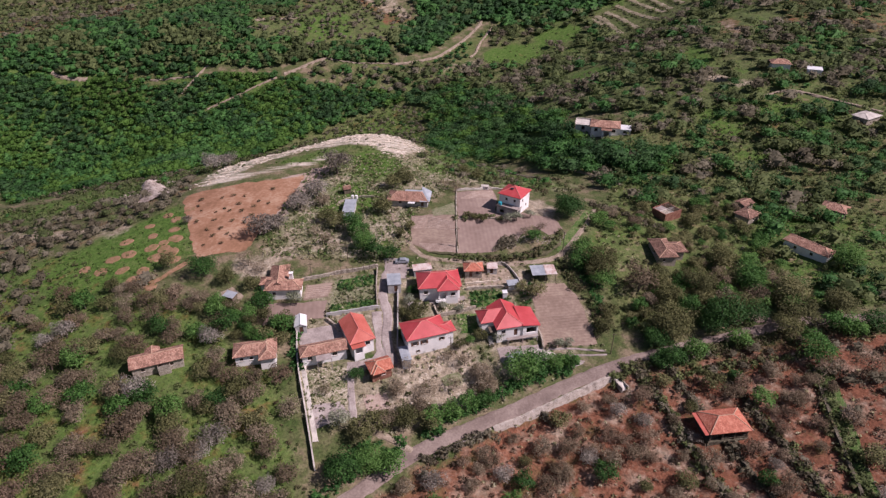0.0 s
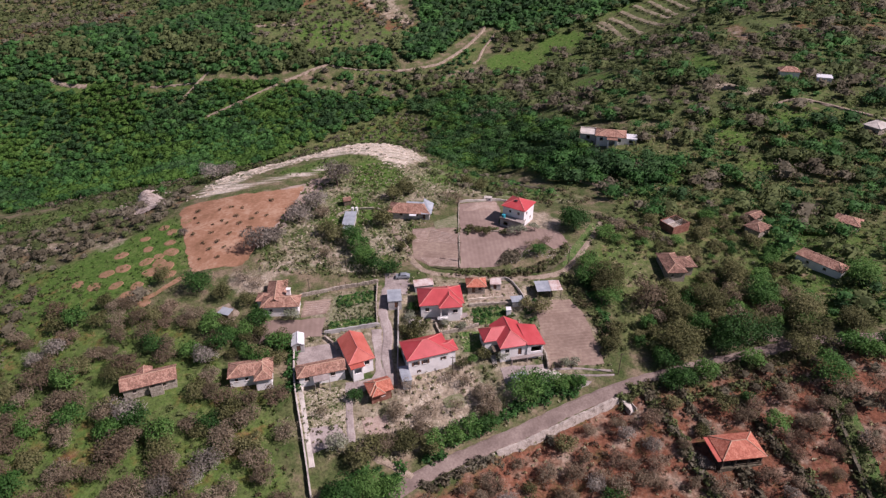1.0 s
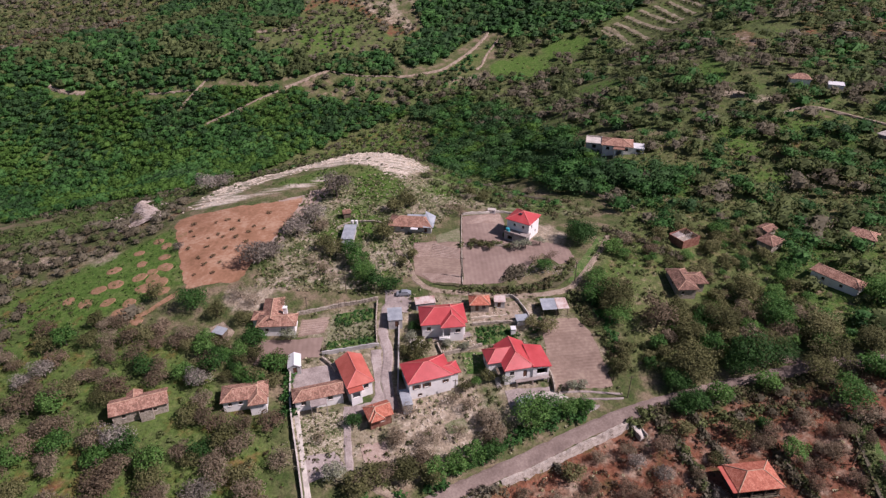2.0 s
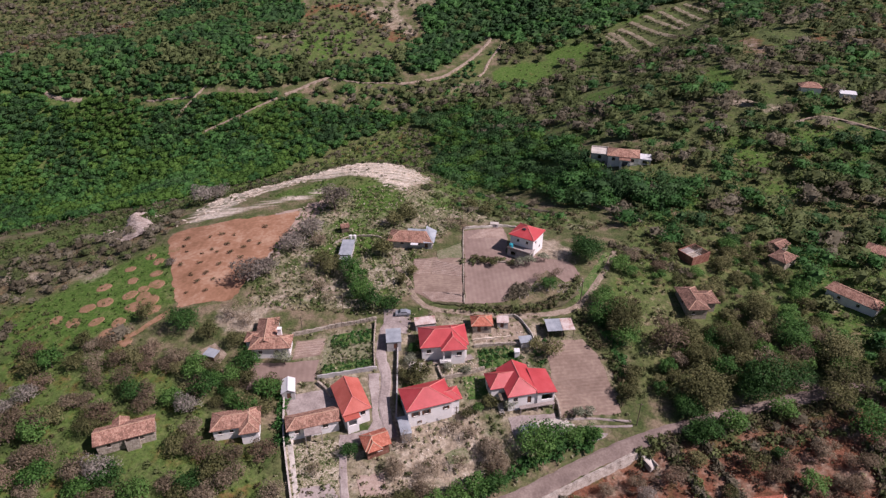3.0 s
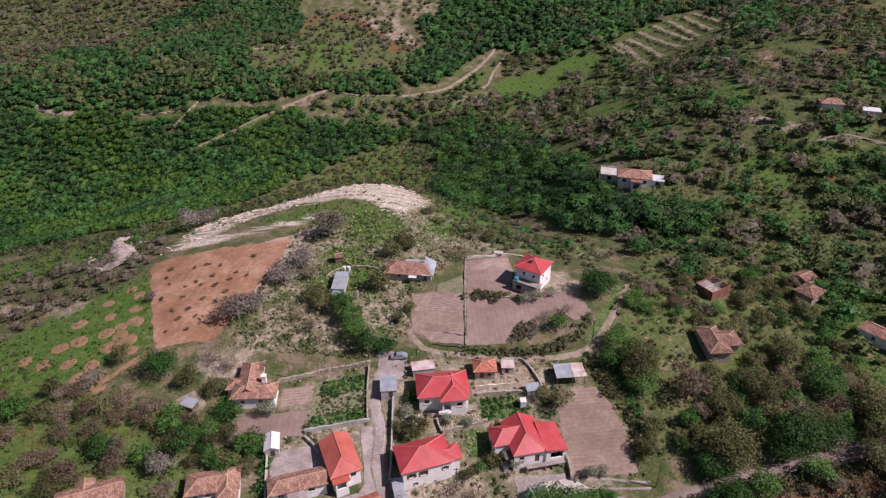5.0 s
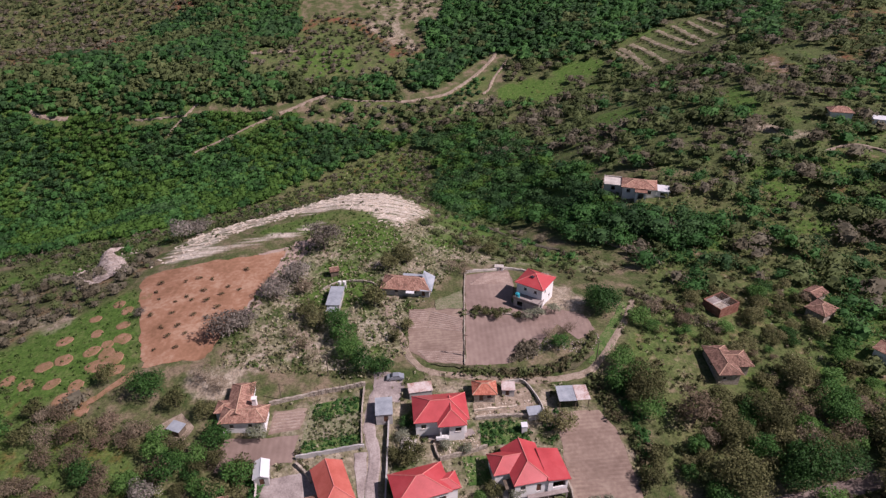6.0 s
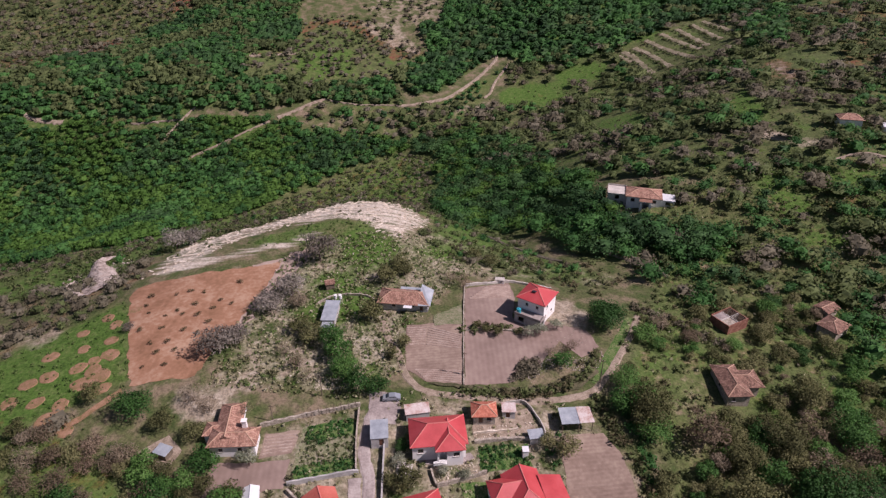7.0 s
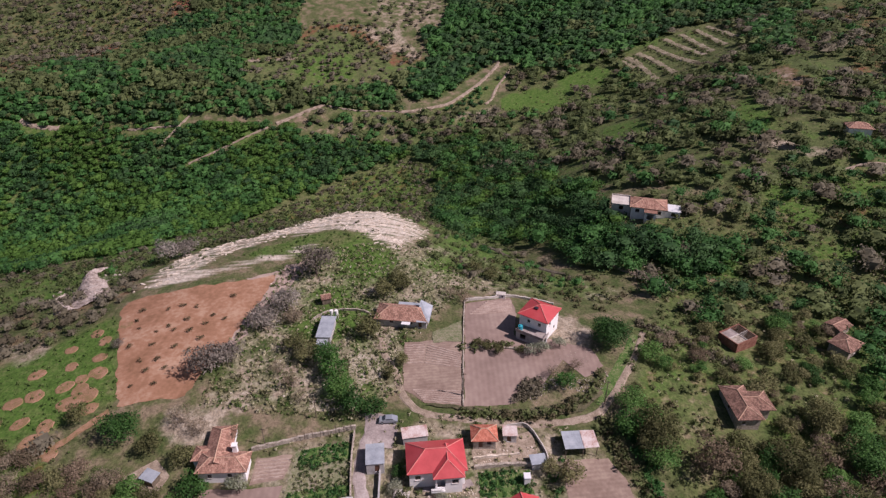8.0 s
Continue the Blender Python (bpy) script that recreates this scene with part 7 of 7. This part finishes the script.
woods("scrub_wood", far_scrub, 0.8, 1.85, dict(wood_mid=BIG, wood_dark=BIG, wood_olive=THIN, wood_grey=THIN), [("wood_dark", 0.16), ("wood_mid", 0.34), ("wood_olive", 0.34), ("wood_grey", 0.16)], "mixed green trees and scrub on the slope", "scrub", 57, 40)
woods("clearing_trees", scatter(49, CLEARING, 3.9, 0.65), 0.4, 1.1, FAR_THIN, [("wood_grey", 0.6), ("wood_olive", 0.4)], "sparse trees in the far clearing", "wood", 59, 25)
woods("scree_trees", scatter(50, LEFT_SCREE, 3.6, 0.72), 0.5, 1.05, THIN, [("wood_grey", 0.8), ("wood_olive", 0.2)], "grey-brown bushes on the stony slope", "wood", 60, 30)
stuff("villa_bushes", sized(scatter(98, VILLA_BACK, 2.6, 0.6), 0.6, 1.9, 5), BUSH, M["wood_mixed"], "scrubby bushes behind the two-storey house", "bushes", 98)
woods("spur_scrub", clear(scatter(99, SPUR_SIDE, 3.6, 0.7)), 0.35, 0.9, THIN, [("wood_olive", 0.5), ("wood_grey", 0.3), ("wood_mid", 0.2)], "thin shrubs on the flank of the spur", "bushes", 99, 25)
woods("bank_bushes", scatter(96, LEFT_BANK, 2.8, 0.75), 0.6, 2.0, BUSH, [("wood_olive", 0.5), ("wood_mixed", 0.5)], "low bushes on the grassy bank", "bushes", 96, 25)
woods("bank_trees", scatter(97, LEFT_BANK, 8, 0.4), 0.35, 0.8, BLOBS, [("wood_mid", 0.6), ("wood_grey", 0.4)], "small trees on the bank", "bushes", 97, 25)
woods("back_slope_bushes", scatter(61, BACK_SLOPE, 2.8, 0.7), 0.6, 2.1, BUSH, [("wood_olive", 0.6), ("wood_grey", 0.4)], "low bushes on the slope behind the spur", "bushes", 61, 25)
woods("fringe_bushes", scatter(63, FRINGE, 2.7, 0.7), 0.7, 2.0, BUSH, [("wood_olive", 0.45), ("wood_mid", 0.1), ("wood_grey", 0.45)], "bushes along the edge of the wood", "bushes", 163, 25)
woods("back_slope_trees", scatter(62, BACK_SLOPE, 7.5, 0.45), 0.3, 0.8, THIN, [("wood_olive", 0.5), ("wood_grey", 0.5)], "small thin trees on the slope behind the spur", "bushes", 63, 25)
woods("top_bushes", scatter(52, HILLTOP, 3.4, 0.75), 1.0, 2.8, BUSH, [("wood_olive", 0.6), ("wood_grey", 0.4)], "low bushes on the far hilltop", "bushes", 62, 60)
woods("top_wood", scatter(54, HILLTOP, 5.0, 0.6), 0.5, 1.3, FAR_THIN, [("wood_olive", 0.55), ("wood_grey", 0.45)], "sparse trees on the far hilltop", "wood", 66, 60)
woods("top_scrub", scatter(53, TOP_SCRUB, 5.5, 0.6), 0.4, 1.0, FAR_THIN, [("wood_olive", 0.5), ("wood_grey", 0.5)], "sparse scrub on the far hilltop", "wood", 69, 40)
PAVED = [[(-11, 159), (-17.6, 156), (-19, 148), (-17, 136), (-17, 124), (-12, 118), (-11, 126), (-14, 150)], [(-38.6, 129.5), (-28, 132.3), (-25.2, 126.6), (-36.2, 123)], [(-24, 120), (-12.6, 123), (-16, 117), (-24, 104), (-20.6, 104)],
         [(-19.6, 137), (-16.6, 137), (-14.4, 120), (-19, 119)], [(14, 127), (25.6, 128), (25, 122.6), (15.4, 121)], [(-48, 147), (-31.6, 148), (-32, 134), (-48, 131)], [(26, 128), (42, 128), (42, 123), (30, 119)]]
for name, poly, spacing, keep, mat, seed in (("grove_weeds", GROVE, 2.6, 0.5, "wood_mixed", 71), ("orchard_weeds", ORCHARD, 2.0, 0.6, "wood_brown", 72), ("plateau_weeds", PLATEAU, 2.2, 0.32, "wood_mixed", 73),
                                             ("scrub_weeds", SCRUB, 2.5, 0.8, "wood_mixed", 74), ("slope_weeds", FAR_SLOPE, 3.9, 0.55, "wood_mixed", 75), ("rim_weeds", RIM, 4.0, 0.15, "wood_mixed", 76),
                                             ("village_weeds", VILLAGE, 2.6, 0.3, "wood_mixed", 77)):
    avoid = [PLOT_A, PLOT_B, PLOT_C, RED_FIELD, *PAVED] if name in ("plateau_weeds", "village_weeds", "rim_weeds") else []
    p = clear(scatter(seed, poly, spacing, keep, avoid), 2.8)
    stuff(name, sized(p, 0.4, 1.7 if name == "scrub_weeds" else 1.2, seed), BUSH, M[mat], "low weeds and bushes on the ground", "weeds", seed)

stuff("grove_trees", sized(clear(scatter(90, GROVE, 5.6, 0.85, [MEADOW, NEAR_GROVE])), 0.9, 1.3), THIN, M["wood_grey"], "grey-brown olive trees of the outer grove", "wood", 90)
stuff("orchard_trees", sized(clear(scatter(91, ORCHARD, 5.4, 0.7, [NEAR_ORCHARD])), 0.6, 1.0), THIN, M["wood_grey"], "grey-brown olive trees of the outer orchard", "wood", 91)


terrace_rows = np.concatenate([np.array([(q.x - 2.2 + 0.5 * wood_rng.normal(), q.y - 2.6 + 0.5 * wood_rng.normal()) for q in curve_through(pts, 2.2)]) for pts in TERRACE_STRIPS])
stuff("terrace_bushes", sized(terrace_rows, 0.25, 0.6, 8), FAR_BLOBS, M["wood_mixed"], "rows of bushes along the terraced strips", "bushes", 88)
far_homes = np.concatenate([np.array([(x + r * math.cos(a), y + r * math.sin(a)) for a in np.arange(0.3, 6.2, 0.7)]) + wood_rng.normal(size=(9, 2)) for x, y, r in ((155, 290.6, 7), (167, 282.6, 6), (169, 241, 7.5), (69, 256, 10.5), (131, 185.4, 6.5), (112.4, 163, 7))])
stuff("house_bushes", sized(far_homes, 0.5, 0.95, 9), BLOBS, M["wood_mixed"], "bushes and small trees round the distant houses", "bushes", 89)


def along(points, spacing, spread, seed):
    r = np.random.default_rng(seed)
    line = curve_through(points, spacing)
    return np.array([(q.x + r.normal() * spread, q.y + r.normal() * spread) for q in line])


WALL_HEDGES = [
    ([(50.1, 120), (54.3, 109.3), (57.7, 97.5), (61.6, 86.5)], "wood_mixed"),
    ([(58, 121), (61, 112), (67, 96), (72, 84)], "wood_grey"),
    ([(71, 118), (75, 106), (79, 95), (82, 82)], "wood_mixed"),
    ([(92.4, 117.4), (89.9, 100.2), (88.3, 84.1)], "wood_mixed"),
    ([(50.1, 120), (54.3, 109.3), (57.7, 97.5), (61.6, 86.5)], "wood_grey"),
    ([(71, 118), (75, 106), (79, 95), (82, 82)], "wood_grey"),
    ([(-4, 94.4), (4, 99), (12, 103)], "wood_grey"),
    ([(44, 119), (58, 122.5), (77, 126.5), (96, 129.6), (118, 128)], "wood_mixed"),
    ([(-27, 84), (-14, 94.5), (-9, 98.5)], "wood_mid"),
    ([(-4, 101), (9, 110), (24, 118), (33, 121)], "wood_mid"),
    ([(5, 159.5), (14, 159), (24, 160), (32, 164), (38, 172)], "wood_mixed"),
]
ROAD_HEDGES = [
    ([(42, 132), (41.5, 142), (37, 152), (35, 158)], "wood_mixed"),
    ([(43, 134), (43, 146), (40, 158)], "wood_mid"),
    ([(-40.2, 131), (-38.4, 124), (-37, 117)], "wood_mid"),
    ([(22, 118.6), (28, 121), (34, 122.4)], "wood_mid"),
    ([(24, 119.6), (32, 122)], "wood_mid"),
    ([(-24, 92), (-16, 98), (-12, 96)], "wood_mid"),
    ([(46, 121), (60, 124), (78, 127.6), (97, 130.6)], "wood_mixed"),
    ([(60, 118), (75, 121), (90, 122)], "wood_mixed"),
    ([(93, 116), (91.6, 100), (90, 84)], "wood_olive"),
    ([(5, 180.6), (12, 181.4), (19, 180.4)], "wood_mixed"),
    ([(52, 194), (62, 186), (72, 178)], "wood_grey"),
]
for k, (pts, mat) in enumerate(WALL_HEDGES + ROAD_HEDGES):
    stuff("hedge_growth", sized(np.concatenate([along(pts, 1.0, 0.5, k), along(pts, 1.4, 0.9, k + 40)]), 0.7, 1.9, k), BUSH, M[mat], "overgrown hedge of low bushes", "hedge", 200 + k)
for k, (poly, spacing, mat, size) in enumerate((([(-31, 139), (-18.2, 141.6), (-17.9, 138.3), (-31.2, 135.3)], 0.9, "wood_mid", 0.8), ([(-30, 148.8), (-19.6, 151), (-19.2, 146.4), (-30, 144)], 0.9, "wood_mid", 0.9),
                                             ([(-30, 145), (-19, 147), (-18.6, 141), (-30, 139)], 1.0, "wood_olive", 0.8), ([(7.5, 145.4), (18, 146.4), (18.8, 141.4), (7.8, 139.4)], 0.9, "wood_mid", 1.0), ([(3.6, 137), (9.2, 137.6), (11.4, 132), (5, 130.6)], 1.2, "wood_mid", 0.4),
                                             ([(27, 129), (34, 129.6), (34, 126.8), (27, 126.4)], 1.1, "wood_mixed", 0.8), ([(-36, 117), (-24, 119), (-22.8, 107), (-32, 104.6)], 1.2, "wood_mixed", 0.55), ([(22, 146), (26, 150), (25, 142), (23, 140)], 1.0, "wood_mid", 0.9))):
    stuff("garden_plants", sized(scatter(100 + k, poly, spacing, 0.85), size * 0.5, size, k), BUSH, M[mat], "leafy green garden plants in rough rows", "plants", 220 + k)


for k, (name, poly, spacing, keep, mat) in enumerate((("dry_tufts", PLATEAU, 1.0, 0.6, "dry_grass"), ("green_tufts", PLATEAU, 1.3, 0.5, "grass_blade"), ("dry_tufts", VILLAGE, 1.3, 0.45, "dry_grass"), ("green_tufts", MEADOW, 1.9, 0.5, "grass_blade"),
                                                 ("dry_tufts", ORCHARD, 2.2, 0.5, "dry_grass"), ("green_tufts", GROVE, 2.0, 0.6, "grass_blade"), ("green_tufts", [(-70, 222), (-45, 238), (-20, 236), (-30, 230), (-52, 222)], 1.6, 0.6, "grass_blade"), ("dry_tufts", SCRUB, 3.0, 0.5, "dry_grass"), ("dry_tufts", BACK_SLOPE, 2.4, 0.6, "dry_grass"))):
    p = clear(scatter(400 + k, poly, spacing, keep, [PLOT_A, PLOT_B, PLOT_C, RED_FIELD, *PAVED]), 2.4)
    stuff(name, sized(p, 0.5, 1.4, k), TUFT, M[mat], "low tufts of grass on open ground", "grass", 400 + k)


# ---- limestone slabs on the rim ----
def slabs(name, poly, spacing, keep, length, rise, mat, label, seed):
    """Flat rock slabs lying along the strata, as one mesh."""
    r = np.random.default_rng(seed)
    out = []
    for x, y in scatter(seed, poly, spacing, keep):
        a = math.atan2(18, 60) + r.normal() * 0.3
        l, w, h = length * (0.25 + r.random() ** 2), 0.12 + 0.25 * length * r.random(), 0.03 + rise * r.random()
        g = at(x, y)
        corner = [(x + u * l * math.cos(a) - v * w * math.sin(a), y + u * l * math.sin(a) + v * w * math.cos(a)) for u, v in ((-1, -1), (1, -0.8), (0.9, 1), (-0.9, 0.9))]
        lo, hi = [(*c, g - 0.4) for c in corner], [(x + (cx - x) * 0.85, y + (cy - y) * 0.8, g + h * (0.7 + 0.6 * r.random())) for cx, cy in corner]
        out.append(hi)
        out += [[lo[i], lo[(i + 1) % 4], hi[(i + 1) % 4], hi[i]] for i in range(4)]
    tagged(new(name, faces_mesh(name, np.array(out), mat)), label, "rocks", "", "stuff")


slabs("limestone_slabs", RIM, 1.3, 0.42, 1.4, 0.24, M["limestone"], "bleached limestone slabs cropping out along the spur", 81)


def outcrop(name, a, b, half, rise, mat, label, seed):
    """A bedded rock fin along a-b: stepped strata over a humped ridge, with a broken crest."""
    r = np.random.default_rng(seed)
    a, b = Vector(a), Vector(b)
    along_way, n, k = (b - a).normalized(), 34, 19
    across = Vector((-along_way.y, along_way.x))
    crest = np.convolve(r.random(n + 8), np.ones(5) / 5, "same")[4:-4]
    bm = bmesh.new()
    rows = []
    for i in range(n):
        u = i / (n - 1)
        row = []
        for j in range(k):
            v = j / (k - 1) * 2 - 1
            bend = 2.4 * math.sin(u * 3.1) + 0.5 * math.sin(u * 11)
            p = a.lerp(b, u) + across * (v * half * (0.75 + 0.3 * math.sin(u * 5 + 1)) + bend)
            hump = max(0.0, 1 - abs(v + 0.25) ** 1.6) * math.sin(math.pi * min(1, u * 0.9 + 0.08)) ** 0.6 * (0.55 + 0.75 * crest[i])
            step = math.floor(hump * 9 + 0.5 * math.sin(i * 1.9)) / 9
            row.append(bm.verts.new((p.x, p.y, at(p.x, p.y) - 0.25 + rise * (0.35 * hump + 0.65 * step) + 0.06 * r.normal())))
        rows.append(row)
    for q, w in zip(rows, rows[1:]):
        for j in range(k - 1):
            bm.faces.new((q[j], q[j + 1], w[j + 1], w[j]))
    bmesh.ops.recalc_face_normals(bm, faces=bm.faces)
    if sum(f.normal.z for f in bm.faces) < 0:
        bmesh.ops.reverse_faces(bm, faces=bm.faces[:])
    tagged(part(name, bm, mat, None), label, "rocks", "", "structure")


outcrop("rock_outcrop", (-105, 205), (-123, 240), 6.5, 3.4, M["pink_rock"], "pinkish-grey bedded rock fin on the stony slope", 83)
outcrop("rock_outcrop", (-111, 202), (-121, 216), 3.0, 1.8, M["pink_rock"], "low pinkish-grey rock ledge on the stony slope", 84)


def stones(name, poly, spacing, keep, low, high, mat, label, seed):
    """Loose angular stones lying on the ground, as one mesh."""
    r = np.random.default_rng(seed)
    out = []
    for x, y in scatter(seed, poly, spacing, keep):
        s, g = low + (high - low) * r.random() ** 2, at(x, y)
        a = r.random() * math.tau
        ring = [(x + s * (0.7 + 0.5 * r.random()) * math.cos(a + q * 1.571), y + s * (0.7 + 0.5 * r.random()) * math.sin(a + q * 1.571)) for q in range(4)]
        lo, hi = [(*p, g - 0.15) for p in ring], [(x + (p[0] - x) * 0.6, y + (p[1] - y) * 0.6, g + s * (0.5 + 0.5 * r.random())) for p in ring]
        out.append(hi)
        out += [[lo[i], lo[(i + 1) % 4], hi[(i + 1) % 4], hi[i]] for i in range(4)]
    tagged(new(name, faces_mesh(name, np.array(out), mat)), label, "stones", "", "stuff")


stones("rubble_stones", [(-12, 121), (7, 125.6), (11, 114), (-9, 107)], 0.9, 0.4, 0.1, 0.4, M["limestone"], "scattered pale rubble below the white house", 301)
stones("yard_stones", [(6.2, 149.6), (19.3, 152), (21, 147.6), (6.8, 146.4)], 0.6, 0.6, 0.12, 0.35, M["limestone"], "heaped pale stones in the yard", 302)
stones("plateau_stones", PLATEAU, 2.2, 0.3, 0.08, 0.4, M["limestone"], "scattered pale stones on the plateau", 303)
stones("rubble_bank", [(17.5, 165.2), (22.6, 170.2), (35.9, 171.2), (39.4, 174.9), (38.1, 168.0), (34.1, 166.0), (26.0, 167.0), (19.2, 162.7)], 0.5, 0.6, 0.1, 0.36, M["road_stone"], "long heap of pinkish rubble beside the plot", 311)
stones("field_stones", [(20, 162), (32, 170), (40, 182), (30, 186), (26, 176), (18, 168)], 0.8, 0.4, 0.08, 0.26, M["stone_wall"], "heap of pale field stones beside the plot", 304)
heap = scatter(310, [(16, 163), (22, 165), (23, 170), (18, 169)], 0.8, 0.9)
stuff("brush_pile", sized(heap, 0.8, 1.5, 7), BUSH, M["wood_grey"], "heap of brown cut brushwood beside the plot", "brushwood", 310)
stones("scree_rocks", [(-128, 206), (-112, 214), (-98, 232), (-120, 234)], 1.4, 0.5, 0.2, 0.8, M["stone_wall"], "pale rock outcrop on the stony slope", 305)
stones("garden_stones", [(-36, 117), (-24, 119), (-22.8, 107), (-32, 104.6)], 0.8, 0.5, 0.1, 0.28, M["limestone"], "pale stones in the dry garden", 306)
stones("terrace_stones", [(-2.2, 140), (6.5, 141.6), (7.6, 139.2), (-0.8, 136.4)], 0.45, 0.7, 0.1, 0.34, M["limestone"], "pale terrace stones before the house", 307)
